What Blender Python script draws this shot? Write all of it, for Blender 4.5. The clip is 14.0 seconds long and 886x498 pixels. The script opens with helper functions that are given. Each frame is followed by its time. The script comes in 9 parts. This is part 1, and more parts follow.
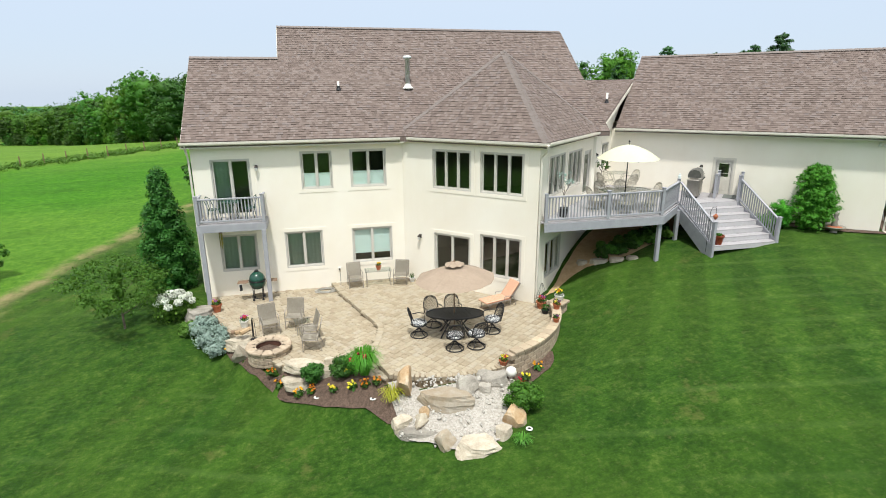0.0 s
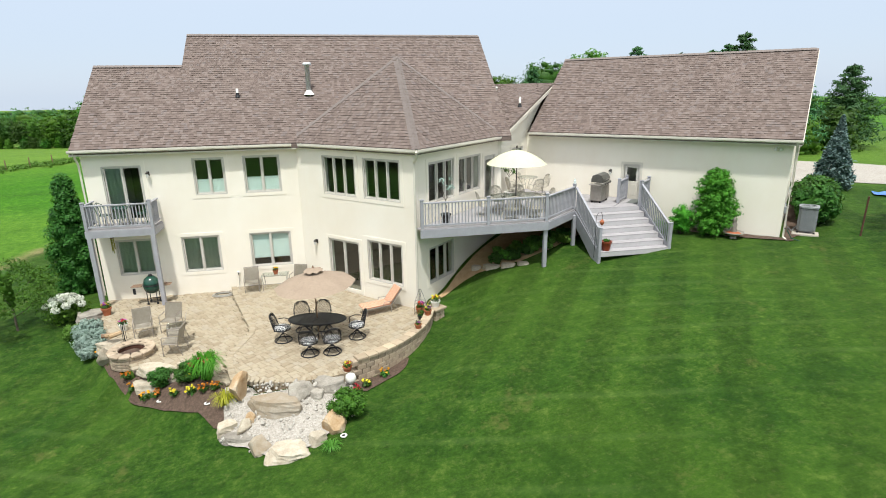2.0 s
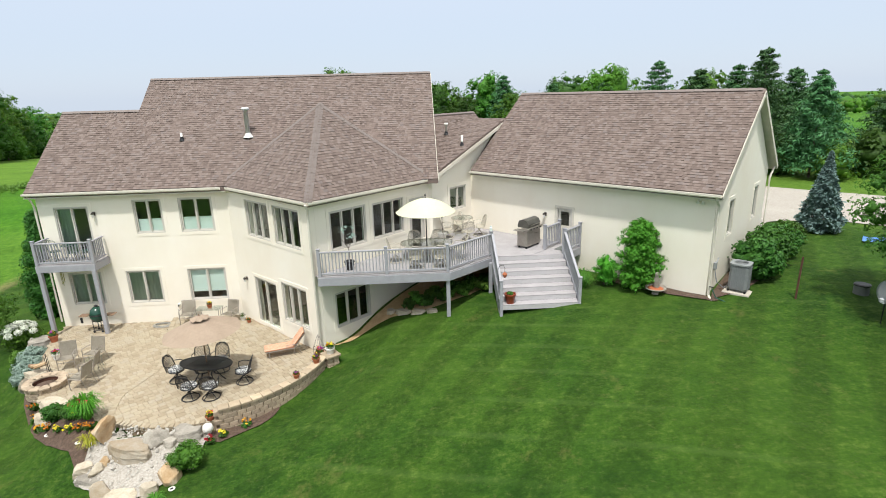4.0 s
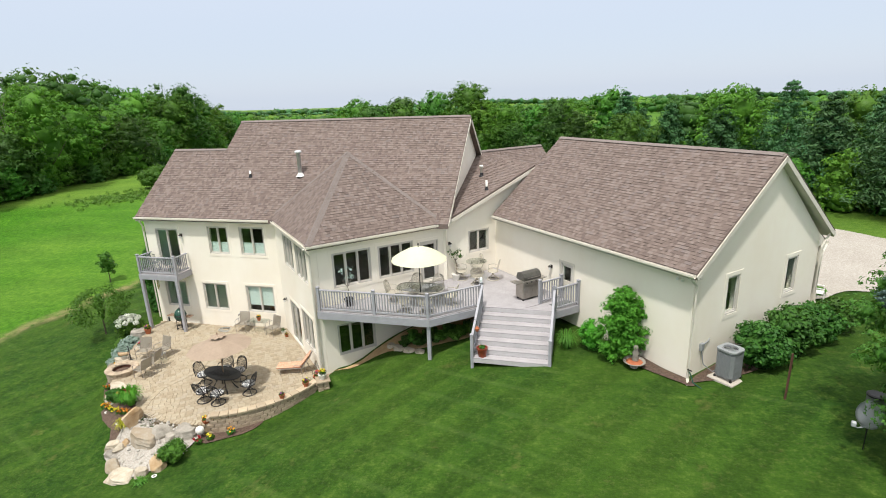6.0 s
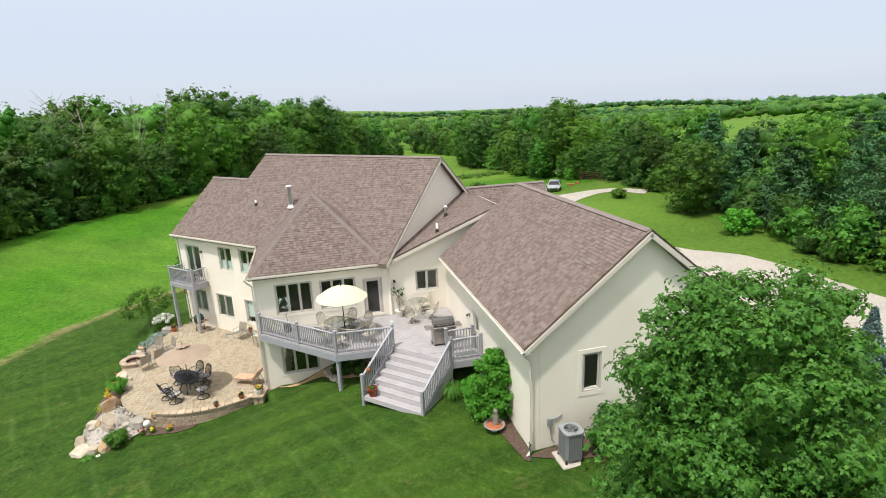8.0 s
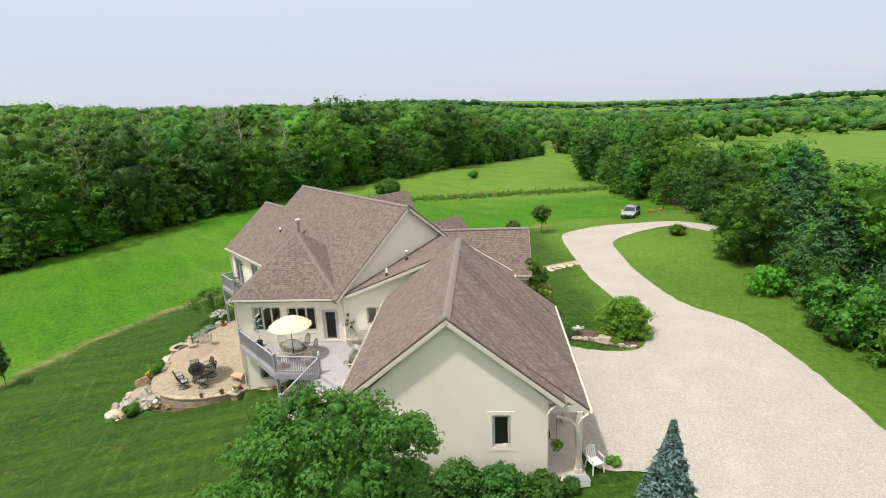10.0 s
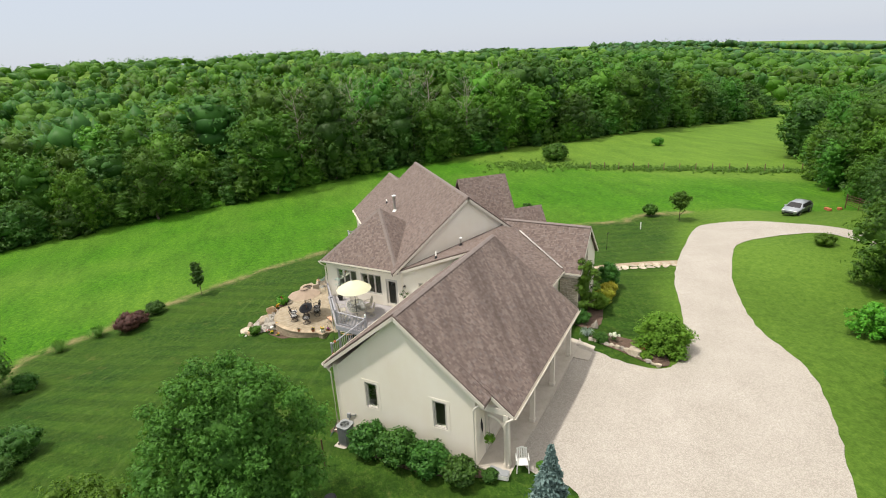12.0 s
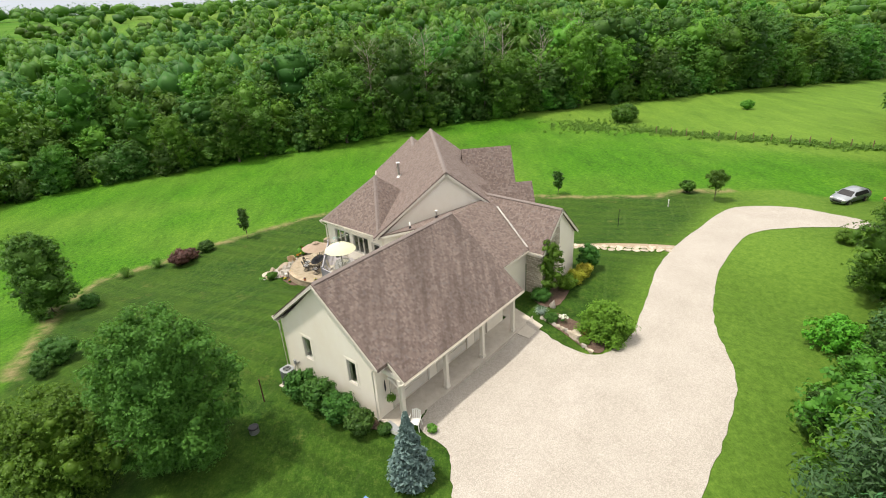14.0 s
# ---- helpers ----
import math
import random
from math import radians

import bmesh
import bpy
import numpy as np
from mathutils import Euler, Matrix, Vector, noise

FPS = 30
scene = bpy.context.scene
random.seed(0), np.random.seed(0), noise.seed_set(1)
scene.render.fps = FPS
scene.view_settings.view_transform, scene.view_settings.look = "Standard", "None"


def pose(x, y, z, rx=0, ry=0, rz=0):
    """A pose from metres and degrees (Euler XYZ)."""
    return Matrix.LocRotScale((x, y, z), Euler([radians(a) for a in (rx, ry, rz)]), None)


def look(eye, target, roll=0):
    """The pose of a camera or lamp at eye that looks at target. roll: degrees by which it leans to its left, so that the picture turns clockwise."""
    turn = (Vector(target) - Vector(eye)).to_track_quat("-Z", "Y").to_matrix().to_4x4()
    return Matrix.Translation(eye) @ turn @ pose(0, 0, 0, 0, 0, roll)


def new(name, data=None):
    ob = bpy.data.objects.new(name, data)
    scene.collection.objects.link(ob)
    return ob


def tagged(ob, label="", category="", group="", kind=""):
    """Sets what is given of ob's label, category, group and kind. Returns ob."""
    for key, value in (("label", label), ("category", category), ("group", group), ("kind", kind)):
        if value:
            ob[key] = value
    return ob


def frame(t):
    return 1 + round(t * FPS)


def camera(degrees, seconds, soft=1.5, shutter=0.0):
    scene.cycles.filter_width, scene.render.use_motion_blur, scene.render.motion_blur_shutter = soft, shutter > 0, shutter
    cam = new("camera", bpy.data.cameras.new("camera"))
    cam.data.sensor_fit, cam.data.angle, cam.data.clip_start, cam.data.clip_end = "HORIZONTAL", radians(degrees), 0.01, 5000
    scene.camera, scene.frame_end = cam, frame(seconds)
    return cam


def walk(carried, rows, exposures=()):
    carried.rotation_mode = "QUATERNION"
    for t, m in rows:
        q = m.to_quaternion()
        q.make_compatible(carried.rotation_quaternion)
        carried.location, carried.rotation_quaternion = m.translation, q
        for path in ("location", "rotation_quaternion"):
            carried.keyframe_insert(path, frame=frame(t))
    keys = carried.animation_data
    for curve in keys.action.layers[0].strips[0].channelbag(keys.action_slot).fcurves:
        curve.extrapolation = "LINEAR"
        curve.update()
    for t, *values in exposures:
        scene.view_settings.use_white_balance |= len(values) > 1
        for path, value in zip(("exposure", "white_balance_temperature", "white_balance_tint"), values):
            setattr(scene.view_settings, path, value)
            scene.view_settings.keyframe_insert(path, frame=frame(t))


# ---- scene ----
cam = camera(78.9, 14.0, soft=1.0)
PATH = [
    (0, (-2.616, -21.07, 7.485), (-2.166, -19.205, 6.919), -0.4),
    (0.5, (-1.657, -21.345, 7.454), (-1.207, -19.479, 6.89), -0.5),
    (1, (-0.526, -21.69, 7.545), (-0.092, -19.822, 6.977), -0.6),
    (1.5, (0.805, -21.975, 7.558), (1.219, -20.103, 6.99), -0.8),
    (2, (2.275, -22.202, 7.643), (2.651, -20.321, 7.079), -0.9),
    (2.5, (3.827, -22.4, 7.931), (4.149, -20.508, 7.368), -1.0),
    (3, (5.45, -22.507, 8.32), (5.723, -20.608, 7.756), -1.2),
    (5.5, (13.697, -22.634, 10.917), (13.353, -20.747, 10.351), -2.1),
    (6, (15.5, -22.478, 11.372), (14.991, -20.626, 10.813), -2.2),
    (6.5, (17.504, -22.119, 11.804), (16.839, -20.315, 11.25), -2.3),
    (7, (19.764, -21.424, 12.204), (18.978, -19.667, 11.659), -2.4),
    (7.5, (22.174, -20.442, 12.6), (21.271, -18.74, 12.062), -2.5),
    (8, (24.604, -19.28, 13.075), (23.59, -17.641, 12.542), -2.6),
    (10.5, (36.669, -11.912, 16.948), (35.083, -10.814, 16.419), -2.7),
    (11, (38.44, -10.157, 17.543), (36.744, -9.232, 17.025), -2.8),
    (11.5, (40.032, -8.157, 18.284), (38.261, -7.429, 17.705), -3.1),
    (12, (41.328, -6.086, 19.053), (39.527, -5.557, 18.364), -3.3),
    (12.5, (42.419, -3.873, 19.765), (40.616, -3.519, 18.976), -3.5),
    (13, (43.252, -1.668, 20.51), (41.46, -1.451, 19.65), -3.5),
    (13.5, (44.018, 0.534, 21.072), (42.219, 0.687, 20.213), -3.6),
    (14, (44.605, 2.065, 21.06), (42.801, 2.195, 20.205), -3.6),
]
walk(cam, [(t, look(eye, target, roll)) for t, eye, target, roll in PATH], [(0, 0.70, 6150, 6), (3, 0.70, 6200, 7), (6, 0.66, 6350, 9), (8, 0.68, 6400, 10), (10.5, 0.60, 6550, 10), (12, 0.58, 6650, 10), (13, 0.62, 6700, 10), (14, 0.76, 6750, 10)])

# ---------------------------------------------------------------- light
world = bpy.data.worlds.new("world")
scene.world = world
world.use_nodes = True
SUN_FROM = Vector((-0.18, -1.12, 2.73)).normalized()
wn = world.node_tree.nodes
sky = wn.new("ShaderNodeTexSky")
sky.sky_type = "NISHITA"
sky.sun_disc = False
sky.sun_elevation = math.asin(SUN_FROM.z)
sky.sun_rotation = math.atan2(SUN_FROM.x, SUN_FROM.y)
sky.altitude = 150
sky.air_density = 1.0
sky.dust_density = 0.8
sky.ozone_density = 1.2
haze = wn.new("ShaderNodeMix")
haze.data_type = "RGBA"
haze.inputs[0].default_value = 0.88
# a hazy sky that brightens evenly from the horizon to overhead
up = wn.new("ShaderNodeSeparateXYZ")
world.node_tree.links.new(wn.new("ShaderNodeTexCoord").outputs["Generated"], up.inputs[0])
lift = wn.new("ShaderNodeMapRange")
lift.inputs["To Min"].default_value, lift.inputs["To Max"].default_value = 0.0, 1.0
lift.interpolation_type = "SMOOTHSTEP"
world.node_tree.links.new(up.outputs["Z"], lift.inputs["Value"])
veil = wn.new("ShaderNodeMix")
veil.data_type = "RGBA"
veil.inputs[6].default_value = (3.42, 3.75, 4.38, 1)
veil.inputs[7].default_value = (9.0, 8.55, 8.0, 1)
world.node_tree.links.new(lift.outputs[0], veil.inputs[0])
world.node_tree.links.new(veil.outputs[2], haze.inputs[7])
world.node_tree.links.new(sky.outputs[0], haze.inputs[6])
world.node_tree.links.new(haze.outputs[2], wn["Background"].inputs[0])
wn["Background"].inputs[1].default_value = 0.12
sun_data = bpy.data.lights.new("sun", "SUN")
sun_data.energy, sun_data.angle, sun_data.color = 2.6, radians(3.0), (1.0, 0.95, 0.87)
sun = new("sun", sun_data)
sun.matrix_world = look(SUN_FROM * 60, (0, 0, 0))

# ---------------------------------------------------------------- mesh helpers


def uv(u, v, z=0.0):
    """A point by the two diagonals of the plan: u = x + y, v = x - y."""
    return Vector(((u + v) / 2, (u - v) / 2, z))


def sst(a, b, x):
    t = min(1.0, max(0.0, (x - a) / (b - a)))
    return t * t * (3 - 2 * t)


def ground_z(x, y):
    z = -1.0 + 2.9 * sst(-6, 17.5, x) + 0.3 * sst(19, 24, x)
    rise = 2.6 * math.tanh((y + 5) * 0.07 / 2.6) if y > -5 else 1.2 * math.tanh((y + 5) * 0.045 / 1.2)
    z += rise * (1 - 0.6 * sst(8, 20, x))
    if x < -6:
        z -= 1.5 * math.tanh(-0.05 * (x + 6) / 1.5)
    z += 0.45 * math.exp(-((x + 8) / 3.5) ** 2 - ((y + 1) / 4) ** 2) + 0.17 * math.exp(-((x - 20.5) / 4) ** 2 - ((y + 5) / 4) ** 2)
    # the meadow dips towards its far end
    z -= 4.8 * sst(50, 150, y) * sst(0, -30, x)
    far = math.hypot(x, y)
    if far > 80:
        # the land rises gently to the south-west and keeps falling to the north and east
        fall = -0.030 * (x + y)
        reach = min(far, 700 if fall > 0 else 1600)
        z += reach / far * (1 - 80 / reach) * fall
    if far > 150:
        z -= 0.024 * (min(far, 1600) - 150) * math.exp(-((math.degrees(math.atan2(y, x)) - 122) / 18) ** 2)
    if far > 250:
        z += 5.0 * sst(250, 900, far) * math.sin(x * 0.006 + 1.0) * math.cos(y * 0.007)
    return z


def mesh_of(name, bm):
    me = bpy.data.meshes.new(name)
    bm.normal_update()
    bm.to_mesh(me)
    bm.free()
    return me


def place(ob, parent):
    if parent is not None:
        ob.parent = parent
    return ob


def part(name, bm, material, parent=None, label="", smooth=False):
    me = mesh_of(name, bm) if isinstance(bm, bmesh.types.BMesh) else bm
    if not me.materials:
        me.materials.append(material)
    if smooth:
        for p in me.polygons:
            p.use_smooth = True
    ob = place(new(name, me), parent)
    if label:
        tagged(ob, label)
    return ob


def thing(name, at, label, category, group="", kind="", turn=0.0):
    ob = new(name)
    ob.empty_display_size = 0.1
    ob.matrix_basis = Matrix.Translation(at) @ Matrix.Rotation(radians(turn), 4, "Z")
    return tagged(ob, label, category, group, kind)


def single(name, bm, material, label, category, at=(0, 0, 0), turn=0.0, group="", kind="", smooth=False):
    """A thing of one mesh."""
    ob = part(name, bm, material, None, "", smooth)
    ob.matrix_basis = Matrix.Translation(at) @ Matrix.Rotation(radians(turn), 4, "Z")
    return tagged(ob, label, category, group, kind)


def box(bm, x0, y0, z0, x1, y1, z1, m=None, bevel=0.0):
    vs = [bm.verts.new(p) for p in ((x0, y0, z0), (x1, y0, z0), (x1, y1, z0), (x0, y1, z0), (x0, y0, z1), (x1, y0, z1), (x1, y1, z1), (x0, y1, z1))]
    fs = [bm.faces.new([vs[i] for i in q]) for q in ((0, 3, 2, 1), (4, 5, 6, 7), (0, 1, 5, 4), (1, 2, 6, 5), (2, 3, 7, 6), (3, 0, 4, 7))]
    if bevel:
        es = {e for f in fs for e in f.edges}
        r = bmesh.ops.bevel(bm, geom=list(es), offset=bevel, segments=1, affect="EDGES")
        vs = list({v for f in r["faces"] for v in f.verts} | {v for v in vs if v.is_valid})
    if m is not None:
        bmesh.ops.transform(bm, matrix=m, verts=vs)
    return bm


def boxm(*args, **kw):
    return box(bmesh.new(), *args, **kw)


def tube(bm, points, r, sides=8, closed=False, r_end=None):
    """A tube along points."""
    pts = [Vector(p) for p in points]
    n = len(pts)
    rings = []
    for i, p in enumerate(pts):
        a = pts[(i - 1) % n] if closed or i else p
        b = pts[(i + 1) % n] if closed or i < n - 1 else p
        d = (b - a).normalized()
        side = d.cross(Vector((0, 0, 1)))
        side = side.normalized() if side.length > 1e-4 else Vector((1, 0, 0))
        up = side.cross(d)
        rad = r if r_end is None else r + (r_end - r) * i / max(1, n - 1)
        rings.append([bm.verts.new(p + rad * (math.cos(k * math.tau / sides) * side + math.sin(k * math.tau / sides) * up)) for k in range(sides)])
    for i in range(n if closed else n - 1):
        a, b = rings[i], rings[(i + 1) % n]
        for k in range(sides):
            bm.faces.new((a[k], a[(k + 1) % sides], b[(k + 1) % sides], b[k]))
    if not closed:
        bm.faces.new(rings[0][::-1])
        bm.faces.new(rings[-1])
    return bm


def lathe(profile, sides=20, bm=None, at=(0, 0, 0)):
    """Turned shape from (radius, height) pairs."""
    bm = bm or bmesh.new()
    c = Vector(at)
    rings = []
    for r, z in profile:
        rings.append([bm.verts.new(c + Vector((r * math.cos(k * math.tau / sides), r * math.sin(k * math.tau / sides), z))) for k in range(sides)])
    for a, b in zip(rings, rings[1:]):
        for k in range(sides):
            bm.faces.new((a[k], a[(k + 1) % sides], b[(k + 1) % sides], b[k]))
    bm.faces.new(rings[0][::-1])
    bm.faces.new(rings[-1])
    return bm


def prism(poly, z0, z1, bm=None):
    """A plan polygon (counter-clockwise) between two heights."""
    bm = bm or bmesh.new()
    lo = [bm.verts.new((p[0], p[1], z0)) for p in poly]
    hi = [bm.verts.new((p[0], p[1], z1)) for p in poly]
    bm.faces.new(lo[::-1])
    bm.faces.new(hi)
    for i in range(len(poly)):
        j = (i + 1) % len(poly)
        bm.faces.new((lo[i], lo[j], hi[j], hi[i]))
    return bm


def slab3(poly, thick, bm=None):
    """A flat 3D polygon given thickness downwards."""
    bm = bm or bmesh.new()
    hi = [bm.verts.new(p) for p in poly]
    lo = [bm.verts.new(Vector(p) - Vector((0, 0, thick))) for p in poly]
    bm.faces.new(hi)
    bm.faces.new(lo[::-1])
    for i in range(len(poly)):
        j = (i + 1) % len(poly)
        bm.faces.new((hi[i], lo[i], lo[j], hi[j]))
    bmesh.ops.recalc_face_normals(bm, faces=bm.faces)
    return bm


def rock(seed, sx, sy, sz, cuts=3, flat=0.0):
    """A boulder: a lumpy, faceted shape resting on z = 0."""
    bm = bmesh.new()
    bmesh.ops.create_icosphere(bm, subdivisions=cuts, radius=1.0)
    r = random.Random(seed)
    off = Vector((r.uniform(0, 50), r.uniform(0, 50), r.uniform(0, 50)))
    planes = [(Vector((r.uniform(-1, 1), r.uniform(-1, 1), r.uniform(-0.7, 1))).normalized(), r.uniform(0.42, 0.78)) for _ in range(14)]
    for v in bm.verts:
        p = v.co.copy()
        for n, d in planes:
            k = p.dot(n)
            if k > d:
                p -= n * (k - d) * 0.96
        p *= 1 + 0.10 * noise.noise(p * 1.7 + off) + 0.07 * noise.noise(p * 6 + off)
        v.co = (p.x * sx / 1.45, p.y * sy / 1.45, (p.z + 0.50) * sz / 1.2)
        if flat and v.co.z > sz * flat:
            v.co.z = sz * flat + (v.co.z - sz * flat) * 0.15
    return bm


def slab_rock(seed, sx, sy, sz):
    """A quarried, flat-topped block with broken corners, resting on z = 0."""
    bm = bmesh.new()
    bmesh.ops.create_cube(bm, size=1.0)
    bmesh.ops.subdivide_edges(bm, edges=bm.edges[:], cuts=6, use_grid_fill=True)
    r = random.Random(seed)
    off = Vector((r.uniform(0, 50), r.uniform(0, 50), r.uniform(0, 50)))
    planes = []
    for k in range(7):
        a = k * 0.9 + r.uniform(-0.35, 0.35)
        planes.append((Vector((math.cos(a), math.sin(a), r.uniform(-0.05, 0.30))).normalized(), r.uniform(0.37, 0.50)))
    planes += [(Vector((r.uniform(-0.12, 0.12), r.uniform(-0.12, 0.12), 1)).normalized(), 0.42), (Vector((r.uniform(-1, 1), r.uniform(-1, 1), 0.9)).normalized(), 0.50)]
    for v in bm.verts:
        p = v.co.copy()
        for n, d in planes:
            k = p.dot(n)
            if k > d:
                p -= n * (k - d) * 0.97
        p *= 1 + 0.10 * noise.noise(p * 2.2 + off) + 0.09 * noise.noise(p * 6 + off)
        v.co = (p.x * sx * 0.98, p.y * sy * 0.98, (p.z + 0.5) * sz * 0.90)
    return bm


# ---------------------------------------------------------------- materials


class Mat:
    """A node material with a Principled shader."""

    def __init__(self, name, rough=0.7, metal=0.0):
        self.m = bpy.data.materials.new(name)
        self.m.use_nodes = True
        self.t = self.m.node_tree
        self.b = self.t.nodes["Principled BSDF"]
        self.b.inputs["Roughness"].default_value = rough
        self.b.inputs["Metallic"].default_value = metal

    def n(self, kind):
        return self.t.nodes.new("ShaderNode" + kind)

    def link(self, a, b):
        self.t.links.new(a, b)

    def coords(self, world_space=False):
        return self.n("NewGeometry").outputs["Position"] if world_space else self.n("TexCoord").outputs["Object"]

    def noise(self, scale, detail=4.0, rough=0.6, vec=None, world_space=False):
        k = self.n("TexNoise")
        k.inputs["Scale"].default_value, k.inputs["Detail"].default_value, k.inputs["Roughness"].default_value = scale, detail, rough
        self.link(vec if vec is not None else self.coords(world_space), k.inputs["Vector"])
        return k.outputs["Fac"]

    def ramp(self, fac, stops, interp="LINEAR"):
        r = self.n("ValToRGB")
        r.color_ramp.interpolation = interp
        e = r.color_ramp.elements
        while len(e) < len(stops):
            e.new(0.5)
        for k, (p, c) in zip(e, stops):
            k.position, k.color = p, (*c, 1)
        self.link(fac, r.inputs[0])
        return r.outputs[0]

    def mix(self, fac, a, b, blend="MIX"):
        k = self.n("Mix")
        k.data_type, k.blend_type = "RGBA", blend
        for socket, v in ((k.inputs[0], fac), (k.inputs[6], a), (k.inputs[7], b)):
            if isinstance(v, (int, float)):
                socket.default_value = v
            elif isinstance(v, tuple):
                socket.default_value = (*v, 1)
            else:
                self.link(v, socket)
        return k.outputs[2]

    def math(self, op, a, b=0.0):
        k = self.n("Math")
        k.operation = op
        for socket, v in ((k.inputs[0], a), (k.inputs[1], b)):
            if isinstance(v, (int, float)):
                socket.default_value = v
            else:
                self.link(v, socket)
        return k.outputs[0]

    def color(self, c):
        if isinstance(c, tuple):
            self.b.inputs["Base Color"].default_value = (*c, 1)
        else:
            self.link(c, self.b.inputs["Base Color"])
        return self

    def bump(self, height, strength=0.3, distance=0.02):
        k = self.n("Bump")
        k.inputs["Strength"].default_value, k.inputs["Distance"].default_value = strength, distance
        self.link(height, k.inputs["Height"])
        self.link(k.outputs[0], self.b.inputs["Normal"])
        return self

    def island(self):
        return self.n("NewGeometry").outputs["Random Per Island"]

    def objrand(self):
        return self.n("ObjectInfo").outputs["Random"]


def speckled(name, a, b, scale, rough=0.7, bump=0.2, dist=0.01, metal=0.0, fine=8.0, world_space=False):
    """Two tones of one surface, broken up by coarse and fine noise."""
    k = Mat(name, rough, metal)
    coarse = k.noise(scale, 5, 0.6, world_space=world_space)
    small = k.noise(scale * fine, 3, 0.7, world_space=world_space)
    f = k.math("ADD", k.math("MULTIPLY", coarse, 0.6), k.math("MULTIPLY", small, 0.4))
    k.color(k.ramp(f, [(0.35, a), (0.65, b)]))
    if bump:
        k.bump(small, bump, dist)
    return k.m


def stucco():
    k = Mat("stucco", 0.92)
    big = k.noise(0.5, 4, 0.6, world_space=True)
    streak = k.n("Mapping")
    streak.inputs["Scale"].default_value = (1.6, 1.6, 0.16)
    k.link(k.coords(True), streak.inputs[0])
    s = k.noise(1.0, 4, 0.6, streak.outputs[0])
    f = k.math("ADD", k.math("MULTIPLY", big, 0.75), k.math("MULTIPLY", s, 0.25))
    c = k.ramp(f, [(0.3, (0.82, 0.75, 0.63)), (0.55, (0.86, 0.805, 0.70)), (0.75, (0.885, 0.845, 0.75))])
    grit = k.noise(60, 3, 0.7, world_space=True)
    c = k.mix(0.10, c, k.ramp(grit, [(0.3, (0.45, 0.42, 0.36)), (0.7, (0.85, 0.82, 0.74))]))
    k.color(c).bump(grit, 0.25, 0.006)
    return k.m


def shingle_mat(name, streaks=None, tone=1.0):
    """Laminated shingles. streaks: the down-slope way on plan along which dark weather streaks run."""
    k = Mat(name, 0.93)
    r = k.island()
    c = k.ramp(r, [(p, tuple(v * tone for v in q)) for p, q in ((0.0, (0.094, 0.070, 0.060)), (0.22, (0.122, 0.091, 0.078)), (0.45, (0.148, 0.112, 0.097)), (0.7, (0.173, 0.134, 0.117)), (0.88, (0.205, 0.166, 0.150)), (1.0, (0.140, 0.118, 0.114)))])
    wash = k.noise(0.8, 5, 0.7, world_space=True)
    c = k.mix(0.20, c, k.ramp(wash, [(0.3, (0.115, 0.080, 0.068)), (0.7, (0.24, 0.178, 0.155))]))
    g = k.noise(90, 2, 0.7, world_space=True)
    c = k.mix(0.13, c, k.ramp(g, [(0.3, (0.06, 0.045, 0.04)), (0.7, (0.30, 0.235, 0.21))]))
    if streaks is not None:
        turn = k.n("Mapping")
        turn.vector_type = "POINT"
        turn.inputs["Rotation"].default_value = (0, 0, -streaks)
        turn.inputs["Scale"].default_value = (0.16, 1.5, 0.16)
        k.link(k.coords(True), turn.inputs[0])
        st = k.noise(1.0, 5, 0.65, turn.outputs[0])
        c = k.mix(k.math("MULTIPLY", k.ramp(st, [(0.42, (0, 0, 0)), (0.66, (1, 1, 1))]), 0.60), c, (0.052, 0.038, 0.032))
    k.color(c).bump(g, 0.3, 0.004)
    return k.m


def leaf_mat(name, dark, mid, light, trans=0.35, rough=0.55):
    k = Mat(name, rough)
    r = k.island()
    c = k.ramp(r, [(0.0, dark), (0.5, mid), (1.0, light)])
    wide = k.noise(0.5, 3, 0.6, world_space=True)
    c = k.mix(0.25, c, k.ramp(wide, [(0.3, dark), (0.7, light)]))
    tuft = k.noise(9.0, 3, 0.7, world_space=True)
    c = k.mix(0.35, c, k.ramp(tuft, [(0.35, dark), (0.65, light)]))
    o = k.n("HueSaturation")
    k.link(k.math("ADD", k.math("MULTIPLY", k.objrand(), 0.035), 0.490), o.inputs["Hue"])
    k.link(k.math("ADD", k.math("MULTIPLY", k.objrand(), 0.62), 0.74), o.inputs["Value"])
    k.link(c, o.inputs["Color"])
    k.color(o.outputs[0])
    k.b.inputs["Specular IOR Level"].default_value = 0.25
    tr = k.n("BsdfTranslucent")
    k.link(k.mix(0.5, o.outputs[0], (0.12, 0.2, 0.02)), tr.inputs["Color"])
    ms = k.n("MixShader")
    ms.inputs[0].default_value = trans
    k.link(k.b.outputs[0], ms.inputs[1])
    k.link(tr.outputs[0], ms.inputs[2])
    k.link(ms.outputs[0], k.t.nodes["Material Output"].inputs[0])
    return k.m


